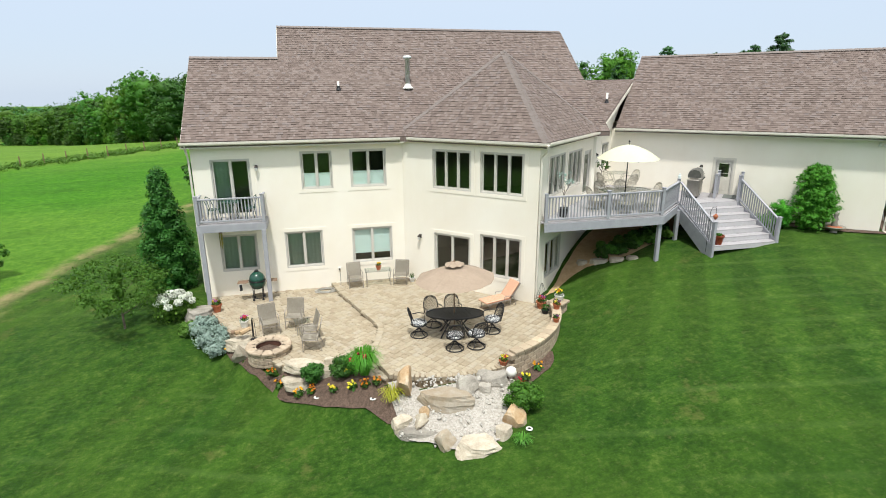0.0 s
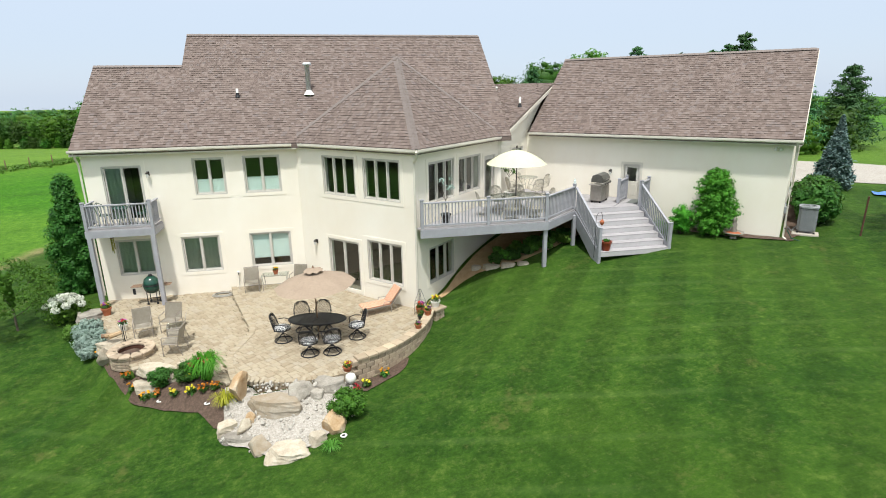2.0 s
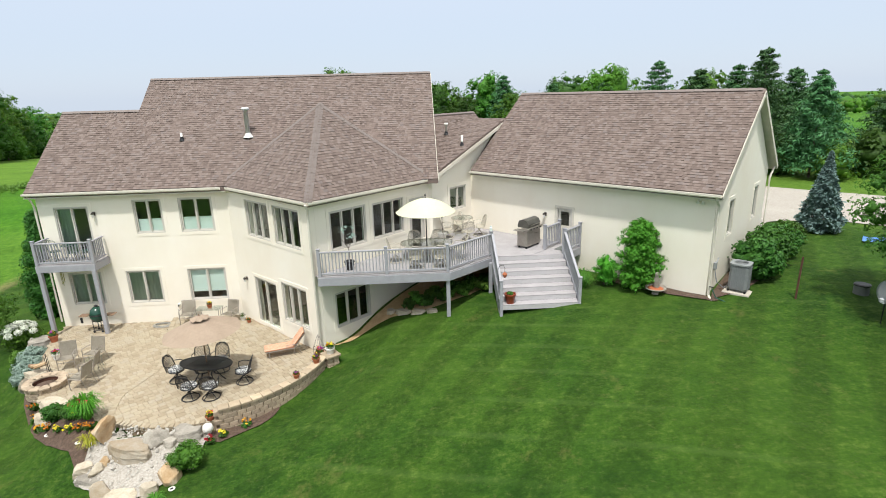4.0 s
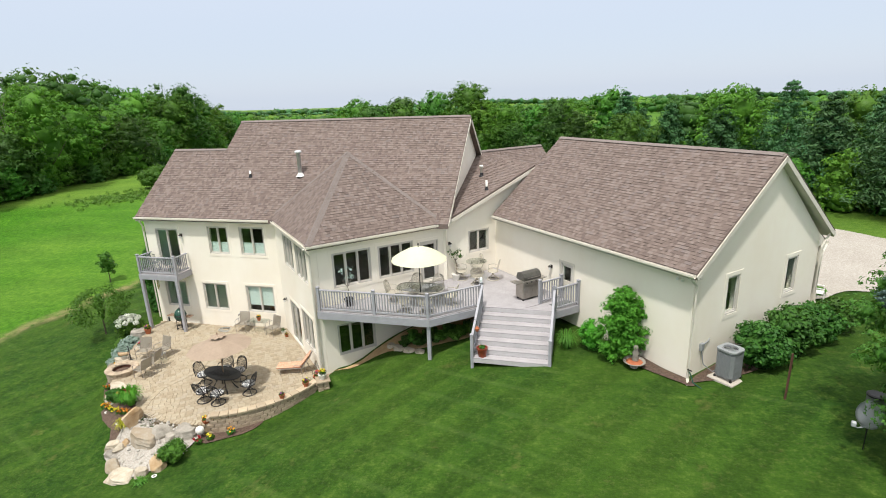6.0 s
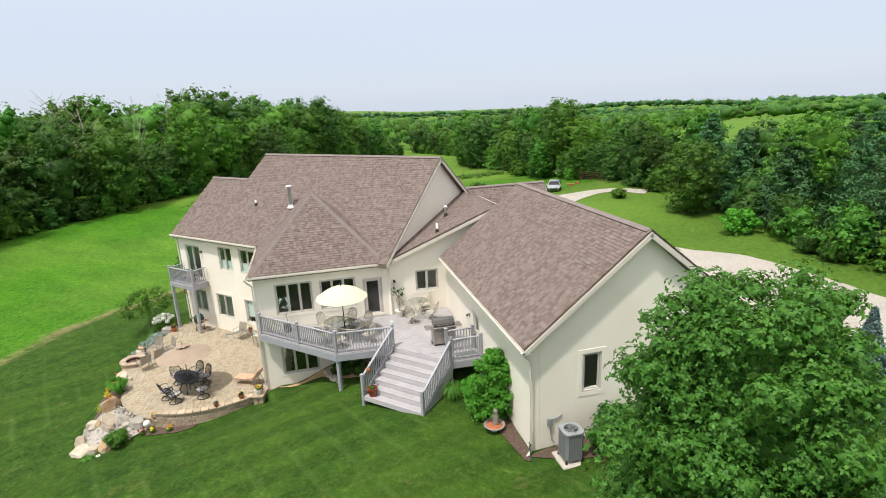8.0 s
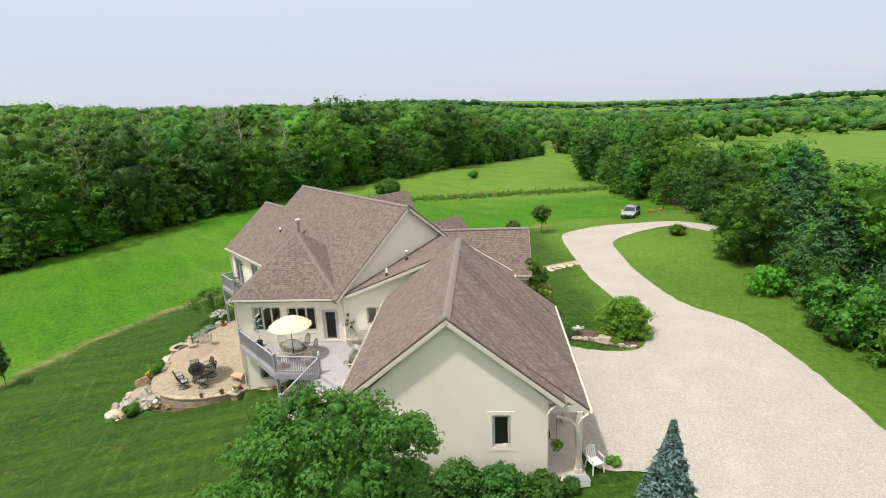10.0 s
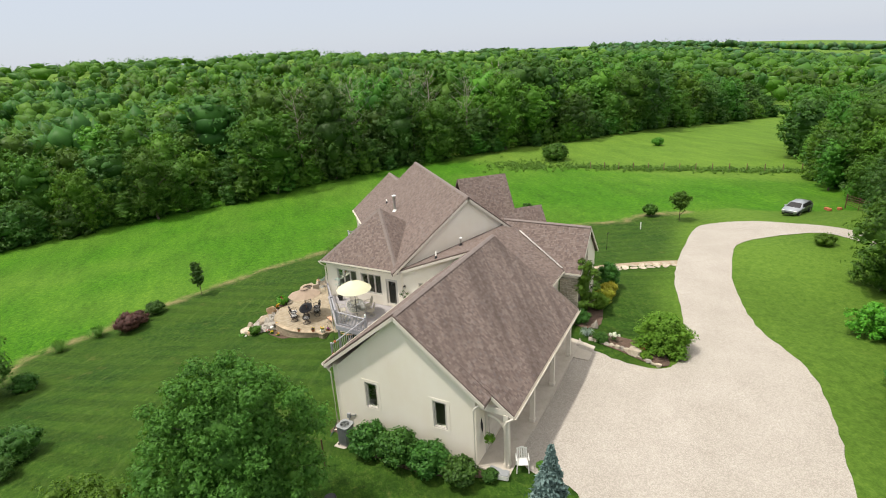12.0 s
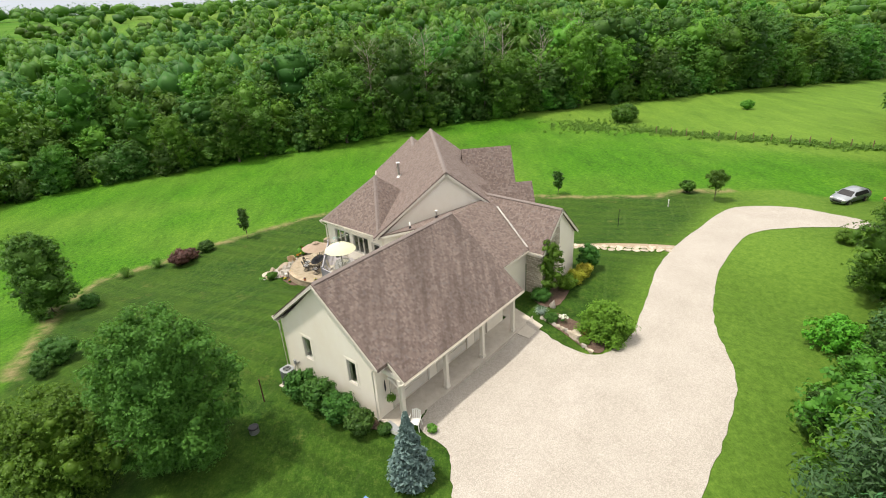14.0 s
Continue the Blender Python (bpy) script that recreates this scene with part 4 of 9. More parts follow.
# soffits
part("soffit", prism([(-7.1, OV), (0.9, OV), (0.9, 0.0), (-7.1, 0.0)], ev - 0.24, ev - 0.18), M_TRIM, house)
part("soffit", prism([uv(0.66, 1.2)[:2], uv(0.66, 9.34)[:2], uv(0.85, 8.95)[:2], uv(0.85, 1.0)[:2]], 5.60, 5.64), M_TRIM, house)
part("soffit", prism([uv(0.66, 9.34)[:2], uv(9.5, 9.34)[:2], uv(9.5, 8.95)[:2], uv(0.85, 8.95)[:2]], 5.60, 5.64), M_TRIM, house)
part("soffit", prism([uv(13.22, 9.3)[:2], uv(13.22, 24.4)[:2], uv(13.7, 24.4)[:2], uv(13.7, 9.3)[:2]], 5.55, 5.59), M_TRIM, garage)
# sloping soffits under the garage gable
for ua, ub in ((13.22, GRU), (24.75, GRU)):
    part("soffit", slab3([uv(ua, 23.72, zg(ua) - 0.215), uv(ub, 23.72, GRZ - 0.215), uv(ub, 24.39, GRZ - 0.215), uv(ua, 24.39, zg(ua) - 0.215)], 0.02), M_TRIM, garage)
part("soffit", slab3([uv(9.6, 8.97, 5.62), uv(17.1, 8.97, 7.71), uv(17.1, 9.31, 7.71), uv(9.6, 9.31, 5.62)], 0.02), M_TRIM, house)
# floors inside
part("floor_slab", prism([(-6.6, 0.25), (1.0, 0.25), (4.9, -3.6), uv(13.4, 8.6)[:2], (9.3, 10.0), (-6.6, 10.0)], 2.62, 2.9), M_ROOM, house)
part("floor_slab", prism([(-6.6, 0.25), (1.0, 0.25), (4.9, -3.6), uv(13.4, 8.6)[:2], (9.3, 10.0), (-6.6, 10.0)], -0.2, 0.0), M_ROOM, house)
part("partition", prism([(-6.6, 4.0), (8.5, 4.0), (8.5, 4.15), (-6.6, 4.15)], 0.0, 5.6), M_ROOM, house)
part("ceiling_slab", prism([(-6.6, 0.25), (1.0, 0.25), (4.9, -3.6), uv(13.4, 8.6)[:2], (9.3, 10.0), (-6.6, 10.0)], 5.5, 5.6), M_ROOM, house)
part("floor_slab", prism([uv(13.9, 9.2)[:2], uv(13.9, 23.8)[:2], uv(23.8, 23.8)[:2], uv(23.8, 9.2)[:2]], 2.2, 2.45), M_CONCRETE, garage)

# front wing walls
wall("wall", tuple(uv(23.0, 3.3)[:2]), tuple(uv(24.7, 3.3)[:2]), 0.8, 5.55, [])
wall("wall", tuple(uv(24.7, 3.3)[:2]), tuple(uv(24.7, -2.9)[:2]), 0.8, 5.55, [], top=[(2.19, 7.80)], cut=0.285)
wall("wall", tuple(uv(22.9, 8.9)[:2]), tuple(uv(22.9, 3.3)[:2]), 0.8, 5.65, [(0.9, 1.8, 3.2, 4.6)])

# ---------------------------------------------------------------- windows and doors


def frame_of(a, b):
    """Matrix of a wall: x along it, y inwards, z up, from plan point a."""
    a, b = Vector((*a, 0)), Vector((*b, 0))
    d = (b - a).normalized()
    m = Matrix((d, Vector((-d.y, d.x, 0)), Vector((0, 0, 1)))).transposed().to_4x4()
    return Matrix.Translation(a) @ m


def ring(bm, x0, z0, x1, z1, w, y0, y1, m, wb=None):
    """A rectangular frame of bar width w between depths y0 and y1, outer edge given."""
    wb = w if wb is None else wb
    box(bm, x0, y0, z0, x0 + w, y1, z1, m)
    box(bm, x1 - w, y0, z0, x1, y1, z1, m)
    box(bm, x0 + w, y0, z0, x1 - w, y1, z0 + wb, m)
    box(bm, x0 + w, y0, z1 - w, x1 - w, y1, z1, m)
    return bm


def glazing(name, m, s0, s1, z0, z1, panes, parent, casing=0.13, deep=0.10, sill=True, sash=0.045, label=""):
    """A cased window or glazed door: casing > frame, mullions, panes."""
    bm = bmesh.new()
    c = casing
    ring(bm, s0 - c, z0 - (c if sill else 0.0), s1 + c, z1 + c, c, -0.014, 0.02, m)
    win = part(name, bm, M_STUCCO if casing > 0.1 else M_TRIM, parent, label)
    part("window_frame", ring(bmesh.new(), s0, z0, s1, z1, 0.05, 0.01, 0.12, m), M_VINYL, win)
    w = (s1 - s0 - 0.1) / panes
    for i in range(panes):
        a, b = s0 + 0.05 + i * w, s0 + 0.05 + (i + 1) * w
        if i:
            part("mullion", boxm(a - 0.03, 0.005, z0 + 0.05, a + 0.03, 0.11, z1 - 0.05, m), M_VINYL, win)
        part("sash", ring(bmesh.new(), a + 0.012, z0 + 0.05, b - 0.012, z1 - 0.05, sash, 0.045, 0.085, m), M_VINYL, win)
        g = part("pane", boxm(a + 0.02, 0.060, z0 + 0.06, b - 0.02, 0.066, z1 - 0.06, m), M_GLASS, win)
        g.visible_shadow = False
    return win


def curtain(m, s0, s1, z0, z1, label, folds=True, material=None):
    """Hung cloth or a blind just inside the glass."""
    bm = bmesh.new()
    n = max(2, int((s1 - s0) / 0.03))
    rows = []
    for k in range(n + 1):
        s = s0 + (s1 - s0) * k / n
        y = 0.128 + (0.010 * math.sin(s * 42) if folds else 0.0)
        rows.append([bm.verts.new(m @ Vector((s, y, z))) for z in (z0, z1)])
    for a, b in zip(rows, rows[1:]):
        bm.faces.new((a[0], b[0], b[1], a[1]))
    bmesh.ops.solidify(bm, geom=bm.faces[:], thickness=0.006)
    if not folds:
        bm.free()
        bm = boxm(s0, 0.124, z0, s1, 0.132, z1, m)
    return single("curtain" if folds else "window_blind", bm, material or M_CURTAIN, label, "curtain" if folds else "blind", smooth=folds)


m1, m2, m3, mg, me_ = frame_of(A, B), frame_of(B, C), frame_of(C, E), frame_of(E, F), frame_of(F, H)
glazing("sliding_door", m1, *WIN1[0], 2, house, label="two-panel sliding glass balcony door", sill=False)
for o in WIN1[1:]:
    glazing("window", m1, *o, 2, house)
for o in (WIN2[0], WIN2[1], WIN2[3]):
    glazing("window", m2, *o, 3, house)
glazing("sliding_door", m2, *WIN2[2], 2, house, label="two-panel sliding glass patio door", sill=False)
for o in (WIN3[0], WIN3[1], WIN3[4]):
    glazing("window", m3, *o, 3, house)
glazing("window", m3, *WIN3[3], 2, house)
glazing("glass_door", m3, *WIN3[2], 1, house, sill=False, sash=0.13, label="cream door with a tall glass pane")
for o in WINE:
    glazing("window", me_, *o, 1, garage, casing=0.14)
door = glazing("door", mg, *WING[0], 1, garage, sill=False, casing=0.09, sash=0.10, label="cream back door with an upper glass pane")
part("lower_panel", boxm(WING[0][0] + 0.07, 0.035, WING[0][2] + 0.05, WING[0][1] - 0.07, 0.075, WING[0][2] + 1.26, mg), M_TRIM, door)
for k in (0, 1):
    part("raised_panel", boxm(WING[0][0] + 0.13 + 0.24 * k, 0.022, WING[0][2] + 0.66, WING[0][0] + 0.33 + 0.24 * k, 0.035, WING[0][2] + 1.14, mg, bevel=0.008), M_TRIM, door)
part("door_handle", lathe([(0.02, 0), (0.03, 0.02), (0.02, 0.05)], 10, None, mg @ Vector((WING[0][0] + 0.12, -0.02, 3.5))), M_BRONZE, door, "dark round knob")
part("threshold", boxm(WING[0][0], -0.06, WING[0][2] - 0.04, WING[0][1], 0.1, WING[0][2], mg), M_WOOD, door)

curtain(m1, 0.68, 1.35, 3.0, 5.08, "pale green curtain behind the balcony door")
curtain(m1, 0.68, 1.95, 0.85, 2.25, "pale green curtain drawn across a lower window")
curtain(m1, 3.05, 4.40, 0.80, 2.22, "pale green curtain drawn across a lower window")
curtain(m1, 5.62, 7.15, 1.15, 2.20, "pale blind pulled most of the way down", False, M_BLIND)
curtain(m1, 3.85, 4.93, 3.90, 4.48, "pale blue-green blind over the lower sash", False, M_BLIND)
curtain(m1, 5.70, 7.00, 3.90, 4.50, "pale blue-green blind over the lower sash", False, M_BLIND)

# overhead garage doors under the porch
fm = frame_of(H, tuple(uv(24.0, 8.9)[:2]))
for s0, s1 in ((1.0, 3.6), (4.4, 7.0)):
    gd = part("overhead_door", ring(bmesh.new(), s0 - 0.1, 2.4, s1 + 0.1, 4.7, 0.1, -0.03, 0.02, fm, 0.001), M_TRIM, garage, "cream panelled overhead garage door")
    for r in range(4):
        z = 2.42 + r * 0.54
        part("panel", boxm(s0 + 0.01, 0.05, z, s1 - 0.01, 0.09, z + 0.52, fm, bevel=0.015), M_TRIM, gd)
sd = part("side_door", ring(bmesh.new(), 7.75, 2.4, 9.05, 4.55, 0.08, -0.03, 0.02, fm, 0.001), M_TRIM, garage, "cream side door under the porch")
part("panel", boxm(7.83, 0.05, 2.42, 8.97, 0.09, 4.47, fm, bevel=0.02), M_TRIM, sd)
wfm = frame_of(tuple(uv(22.9, 8.9)[:2]), tuple(uv(22.9, 3.3)[:2]))
glazing("window", wfm, 0.9, 1.8, 3.2, 4.6, 1, house)


def wall_lamp(m, s, z, name="wall_lantern"):
    """A small bronze lantern on a back plate."""
    t = thing(name, m @ Vector((s, -0.0, z)), "small dark bronze wall lantern on the stucco", "lamp", "wall lanterns")
    base = m.to_3x3().to_4x4()
    part("back_plate", boxm(-0.05, -0.025, -0.08, 0.05, -0.002, 0.08, base, bevel=0.008), M_BRONZE, t)
    arm = bmesh.new()
    tube(arm, [base @ Vector(p) for p in ((0, -0.02, 0.05), (0, -0.08, 0.09), (0, -0.12, 0.06))], 0.012, 6)
    part("arm", arm, M_BRONZE, t)
    c = base @ Vector((0, -0.12, 0))
    part("shade", lathe([(0.02, 0.07), (0.075, 0.02), (0.07, 0.0), (0.03, 0.0)], 10, None, c), M_BRONZE, t)
    part("globe", lathe([(0.03, 0.0), (0.055, -0.05), (0.045, -0.12), (0.02, -0.14)], 10, None, c), M_WHITE, t)
    return t


for m, s, z in ((m1, 2.22, 4.80), (m2, 0.80, 1.88), (m3, 6.47, 4.70), (mg, 4.05, 4.15)):
    wall_lamp(m, s, z)


def downspout(points, parent):
    return part("downspout", tube(bmesh.new(), points, 0.045, 4), M_TRIM, parent)


downspout([(4.95, -4.55, 5.72), (5.0, -4.4, 5.5), (4.93, -4.14, 5.3), (4.93, -4.14, 0.25)], house)
downspout([(-6.95, -0.3, 5.7), (-6.95, -0.1, 5.4), (-6.92, -0.05, 5.2), (-6.92, -0.05, 0.1)], house)
fg = uv(13.6, 24.2)
downspout([uv(13.14, 24.2, 5.68), uv(13.3, 24.2, 5.5), uv(13.6, 24.22, 5.3), uv(13.6, 24.22, 2.1), uv(13.2, 24.5, 1.98)], garage)
downspout([uv(26.1, 23.5, 5.0), uv(25.7, 23.55, 4.8), uv(25.62, 23.55, 4.6), uv(25.62, 23.55, 2.5)], garage)
downspout([uv(24.5, 24.3, 5.75), uv(24.1, 24.25, 5.5), uv(23.95, 24.22, 5.3), uv(23.95, 24.22, 2.4)], garage)

# roof pipes
def roof_pipe(at, r, h, label, flash=True, cap=False):
    t = thing("roof_vent", at, label, "roof vent", "roof vents")
    prof = [(r, -0.3), (r, h)] if not cap else [(r, -0.3), (r, h - 0.12), (r * 1.7, h - 0.12), (r * 1.7, h - 0.03), (r * 1.2, h)]
    part("pipe", lathe(prof, 14), M_LEAD if h > 0.6 else M_WHITE, t, "", True)
    if flash:
        part("flashing", lathe([(r * 2.3, -0.02), (r * 1.5, 0.07), (r * 1.08, 0.16)], 14), M_WHITE if h > 0.6 else M_BLACK, t)
    return t


roof_pipe((-1.36, 1.85, zm(1.85)), 0.05, 0.32, "small white plumbing vent through the shingles")
roof_pipe((1.48, 1.92, zm(1.92)), 0.10, 1.26, "tall galvanised flue pipe with white flashing", True, True)
roof_pipe((10.92, 2.36, 6.88), 0.05, 0.44, "small white plumbing vent through the shingles")
roof_pipe((10.32, 4.24, 7.23), 0.06, 0.56, "small white vent with a cap", True, True)

# security light under the garage eave
sl = thing("flood_lamp", uv(13.66, 23.3, 5.42), "small white twin flood lamp under the eave", "lamp")
part("base", lathe([(0.05, 0), (0.05, 0.05)], 10), M_WHITE, sl)
for dx in (-0.09, 0.09):
    part("head", lathe([(0.03, 0.0), (0.055, -0.06), (0.055, -0.1)], 10, None, (dx * 0.7, -dx * 0.7 - 0.08, 0)), M_WHITE, sl)

# ---------------------------------------------------------------- porch on the drive side
porch = thing("porch", (0, 0, 0), "concrete porch slab with cream square posts along the garage", "porch")
part("slab", prism([uv(24.0, 24.1)[:2], uv(26.05, 24.1)[:2], uv(26.05, 8.2)[:2], uv(24.0, 8.2)[:2]], 1.9, 2.44), M_CONCRETE, porch)
part("slab", prism([uv(26.05, 9.9)[:2], uv(27.3, 9.9)[:2], uv(27.3, 7.6)[:2], uv(22.8, 6.2)[:2], uv(22.8, 8.2)[:2], uv(26.05, 8.2)[:2]][::-1], 1.9, 2.40), M_CONCRETE, porch)
for v in (23.35, 18.75, 14.25, 9.85):
    c = uv(25.65, v)
    R = Matrix.Translation(c) @ Matrix.Rotation(radians(45), 4, "Z")
    p = part("post", boxm(-0.11, -0.11, 2.44, 0.11, 0.11, 4.95, R, bevel=0.012), M_TRIM, porch)
    part("post_base", boxm(-0.14, -0.14, 2.44, 0.14, 0.14, 2.62, R, bevel=0.012), M_TRIM, p)
    arch = bmesh.new()
    tube(arch, [R @ Vector((-0.08 - 0.75 * (1 - math.cos(a)), 0, 4.15 + 0.65 * math.sin(a))) for a in [k * math.pi / 16 for k in range(9)]], 0.06, 6)
    part("brace", arch, M_TRIM, p)
board("beam", uv(25.65, 23.55, 5.08), uv(25.65, 8.9, 5.08), 0.2, 0.26, M_TRIM, porch)
board("beam", uv(25.6, 23.4, 5.30), uv(24.0, 23.4, 5.30), 0.14, 0.26, M_TRIM, porch)

# ---------------------------------------------------------------- railings


def railing(p0, p1, parent, height=0.92, posts=(True, True), gap=0.115, proud=0.0, post_drop=0.0):
    """Posts, top and bottom rails and square balusters between two floor points (may slope)."""
    p0, p1 = Vector(p0), Vector(p1)
    d = p1 - p0
    flat = Vector((d.x, d.y, 0))
    L = flat.length
    ang = math.atan2(d.y, d.x)
    R = Matrix.Rotation(ang, 4, "Z")
    for p, on in ((p0, posts[0]), (p1, posts[1])):
        if on:
            po = part("post", boxm(-0.055, -0.055, -post_drop, 0.055, 0.055, height + 0.08, Matrix.Translation(p) @ R, bevel=0.008), M_DECKRAIL, parent)
            part("post_cap", boxm(-0.07, -0.07, height + 0.08, 0.07, 0.07, height + 0.11, Matrix.Translation(p) @ R, bevel=0.01), M_DECKRAIL, po)
    up = Vector((0, 0, 1))
    for nm, h, w, th in (("top_rail", height, 0.09, 0.05), ("bottom_rail", 0.13, 0.05, 0.06)):
        a, b = p0 + up * h, p1 + up * h
        q = (b - a)
        m = Matrix.Translation(a) @ Matrix.Rotation(ang, 4, "Z") @ Matrix.Rotation(-math.atan2(d.z, L), 4, "Y")
        part(nm, boxm(0, -w / 2, -th, q.length, w / 2, 0, m, bevel=0.006), M_DECKRAIL, parent)
    n = int((L - 0.12) / gap)
    me = mesh_of("baluster", boxm(-0.018, -0.018, 0.10, 0.018, 0.018, height - 0.03, R))
    me.materials.append(M_DECKRAIL)
    for i in range(n):
        f = (0.06 + (i + 0.5) * (L - 0.12) / n) / L
        ob = part("baluster", me, M_DECKRAIL, parent)
        ob.location = p0 + d * f


def strips(poly, z, thick, width, angle, parent, material, name="deck_board", gap=0.006):
    """Boards that fill a plan polygon, each a piece of its own."""
    R = Matrix.Rotation(-angle, 2)
    q = [R @ Vector(p) for p in poly]
    lo, hi = min(p.y for p in q), max(p.y for p in q)
    y = lo
    while y < hi - 0.02:
        bm = bmesh.new()
        bm.faces.new([bm.verts.new((p.x, p.y, 0)) for p in q])
        for yy, no in ((y + gap / 2, (0, -1, 0)), (min(hi, y + width) - gap / 2, (0, 1, 0))):
            g = bm.verts[:] + bm.edges[:] + bm.faces[:]
            bmesh.ops.bisect_plane(bm, geom=g, plane_co=(0, yy, 0), plane_no=no, clear_outer=True)
        y += width
        if not bm.faces:
            bm.free()
            continue
        r = bmesh.ops.extrude_face_region(bm, geom=bm.faces[:])
        bmesh.ops.translate(bm, vec=(0, 0, thick), verts=[v for v in r["geom"] if isinstance(v, bmesh.types.BMVert)])
        bmesh.ops.transform(bm, matrix=Matrix.Translation((0, 0, z - thick)) @ Matrix.Rotation(angle, 4, "Z"), verts=bm.verts)
        bmesh.ops.recalc_face_normals(bm, faces=bm.faces)
        part(name, bm, material, parent)


# ---------------------------------------------------------------- deck
DZ = 3.02
deck = thing("deck", (0, 0, 0), "raised grey composite deck with slatted railing and wide stairs", "deck")
deck_poly = [(5.10, -4.2), (9.8, -4.2), (11.55, -2.62), (13.1, -2.62), tuple(uv(11.3, 15.8)[:2]), tuple(uv(13.67, 15.8)[:2]), tuple(uv(13.67, 9.0)[:2]), (4.98, -4.02)]
strips(deck_poly, DZ, 0.03, 0.142, radians(0), deck, M_DECK)
land_poly = [(13.1, -2.62), (14.42, -2.62), tuple(uv(11.82, 17.05)[:2]), tuple(uv(13.67, 17.05)[:2]), tuple(uv(13.67, 15.82)[:2]), tuple(uv(11.3, 15.82)[:2])]
strips(land_poly, DZ - 0.012, 0.03, 0.142, radians(0), deck, M_DECK)


def fascia(a, b, h=0.30, t=0.04):
    a, b = Vector((*a, DZ - 0.035)), Vector((*b, DZ - 0.035))
    board("fascia", a, b, t, h, M_DECKRAIL, deck)


edge = [(5.08, -4.22), (9.81, -4.22), (11.57, -2.64)]
for p, q in zip(edge, edge[1:]):
    fascia(p, q)
fascia((14.42, -2.64), uv(13.66, 17.08)[:2])
part("joist_frame", prism([(5.2, -4.1), (9.75, -4.1), (11.5, -2.5), (14.3, -2.5), uv(13.6, 16.9)[:2], uv(13.6, 9.1)[:2]], DZ - 0.27, DZ - 0.06), M_WOOD, deck)
for x, y in ((9.75, -4.1), (11.5, -2.75), (14.35, -2.55)):
    part("support_post", boxm(-0.07, -0.07, ground_z(x, y) - 0.3, 0.07, 0.07, DZ - 0.2, Matrix.Translation((x, y, 0)), bevel=0.008), M_DECKRAIL, deck)
railing((5.16, -4.14, DZ), (7.55, -4.14, DZ), deck)
railing((7.55, -4.14, DZ), (9.75, -4.14, DZ), deck, posts=(False, True))
railing((9.75, -4.14, DZ), (11.55, -2.55, DZ), deck, posts=(False, True))
railing((14.42, -2.58, DZ), uv(13.6, 17.02, DZ), deck)
railing(uv(11.9, 15.75, DZ), uv(13.5, 15.75, DZ), deck)

stair = thing("deck_stairs", (0, 0, 0), "wide grey deck stairs with seven treads and slatted rails", "stairs")
SX0, SX1, ST, SB, NST = 11.62, 14.42, -2.62, -4.80, 7
zb = 1.68
rise, run = (DZ - zb) / NST, (ST - SB) / (NST - 1)
for i in range(1, NST):
    z, y = DZ - i * rise, ST - (i - 1) * run
    for k in range(2):
        part("tread", boxm(SX0 - 0.02, y - run * (k + 1) / 2 - 0.012, z - 0.032, SX1 + 0.02, y - run * k / 2 - 0.018, z, bevel=0.005), M_DECK, stair)
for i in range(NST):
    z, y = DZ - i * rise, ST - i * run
    part("riser", boxm(SX0, y - 0.012, z - rise, SX1, y + 0.006, z - 0.034), M_RISER_LIT, stair)
for x in (SX0 - 0.04, SX1 + 0.04):
    bm = bmesh.new()
    pr = [(ST + 0.02, DZ - 0.03), (ST + 0.02, DZ - 0.55), (SB + 0.1, zb - 0.45), (SB - 0.05, zb - 0.45), (SB - 0.05, zb + rise - 0.02)]
    f = bm.faces.new([bm.verts.new((x - 0.02, y, z)) for y, z in pr])
    r = bmesh.ops.extrude_face_region(bm, geom=[f])
    bmesh.ops.translate(bm, vec=(0.04, 0, 0), verts=[v for v in r["geom"] if isinstance(v, bmesh.types.BMVert)])
    bmesh.ops.recalc_face_normals(bm, faces=bm.faces)
    part("stringer", bm, M_DECKRAIL, stair)
for x in (SX0 - 0.02, SX1 + 0.02):
    railing((x, ST, DZ), (x, SB + 0.02, zb + 0.1), stair, posts=(x > 13, True), post_drop=0.5)

# ---------------------------------------------------------------- balcony
bal = thing("balcony", (0, 0, 0), "small grey balcony on two posts outside an upper door", "balcony")
BX0, BX1, BY, BZ_ = -6.72, -4.42, -1.05, 2.95
strips([(BX0, BY), (BX1, BY), (BX1, -0.01), (BX0, -0.01)], BZ_, 0.03, 0.142, 0.0, bal, M_DECK)
for p, q in (((BX0 - 0.02, BY - 0.02), (BX1 + 0.02, BY - 0.02)), ((BX0 - 0.02, -0.01), (BX0 - 0.02, BY)), ((BX1 + 0.02, BY), (BX1 + 0.02, -0.01))):
    board("fascia", (*p, BZ_ - 0.03), (*q, BZ_ - 0.03), 0.04, 0.26, M_DECKRAIL, bal)
railing((BX0 + 0.04, BY + 0.05, BZ_), (BX1 - 0.04, BY + 0.05, BZ_), bal)
railing((BX0 + 0.04, -0.06, BZ_), (BX0 + 0.04, BY + 0.05, BZ_), bal, posts=(False, False))
railing((BX1 - 0.04, BY + 0.05, BZ_), (BX1 - 0.04, -0.06, BZ_), bal, posts=(False, False))
for x in (BX0 + 0.08, BX1 - 0.08):
    part("support_post", boxm(-0.075, -0.075, -0.3, 0.075, 0.075, BZ_ - 0.28, Matrix.Translation((x, BY + 0.03, 0)), bevel=0.008), M_DECKRAIL, bal)

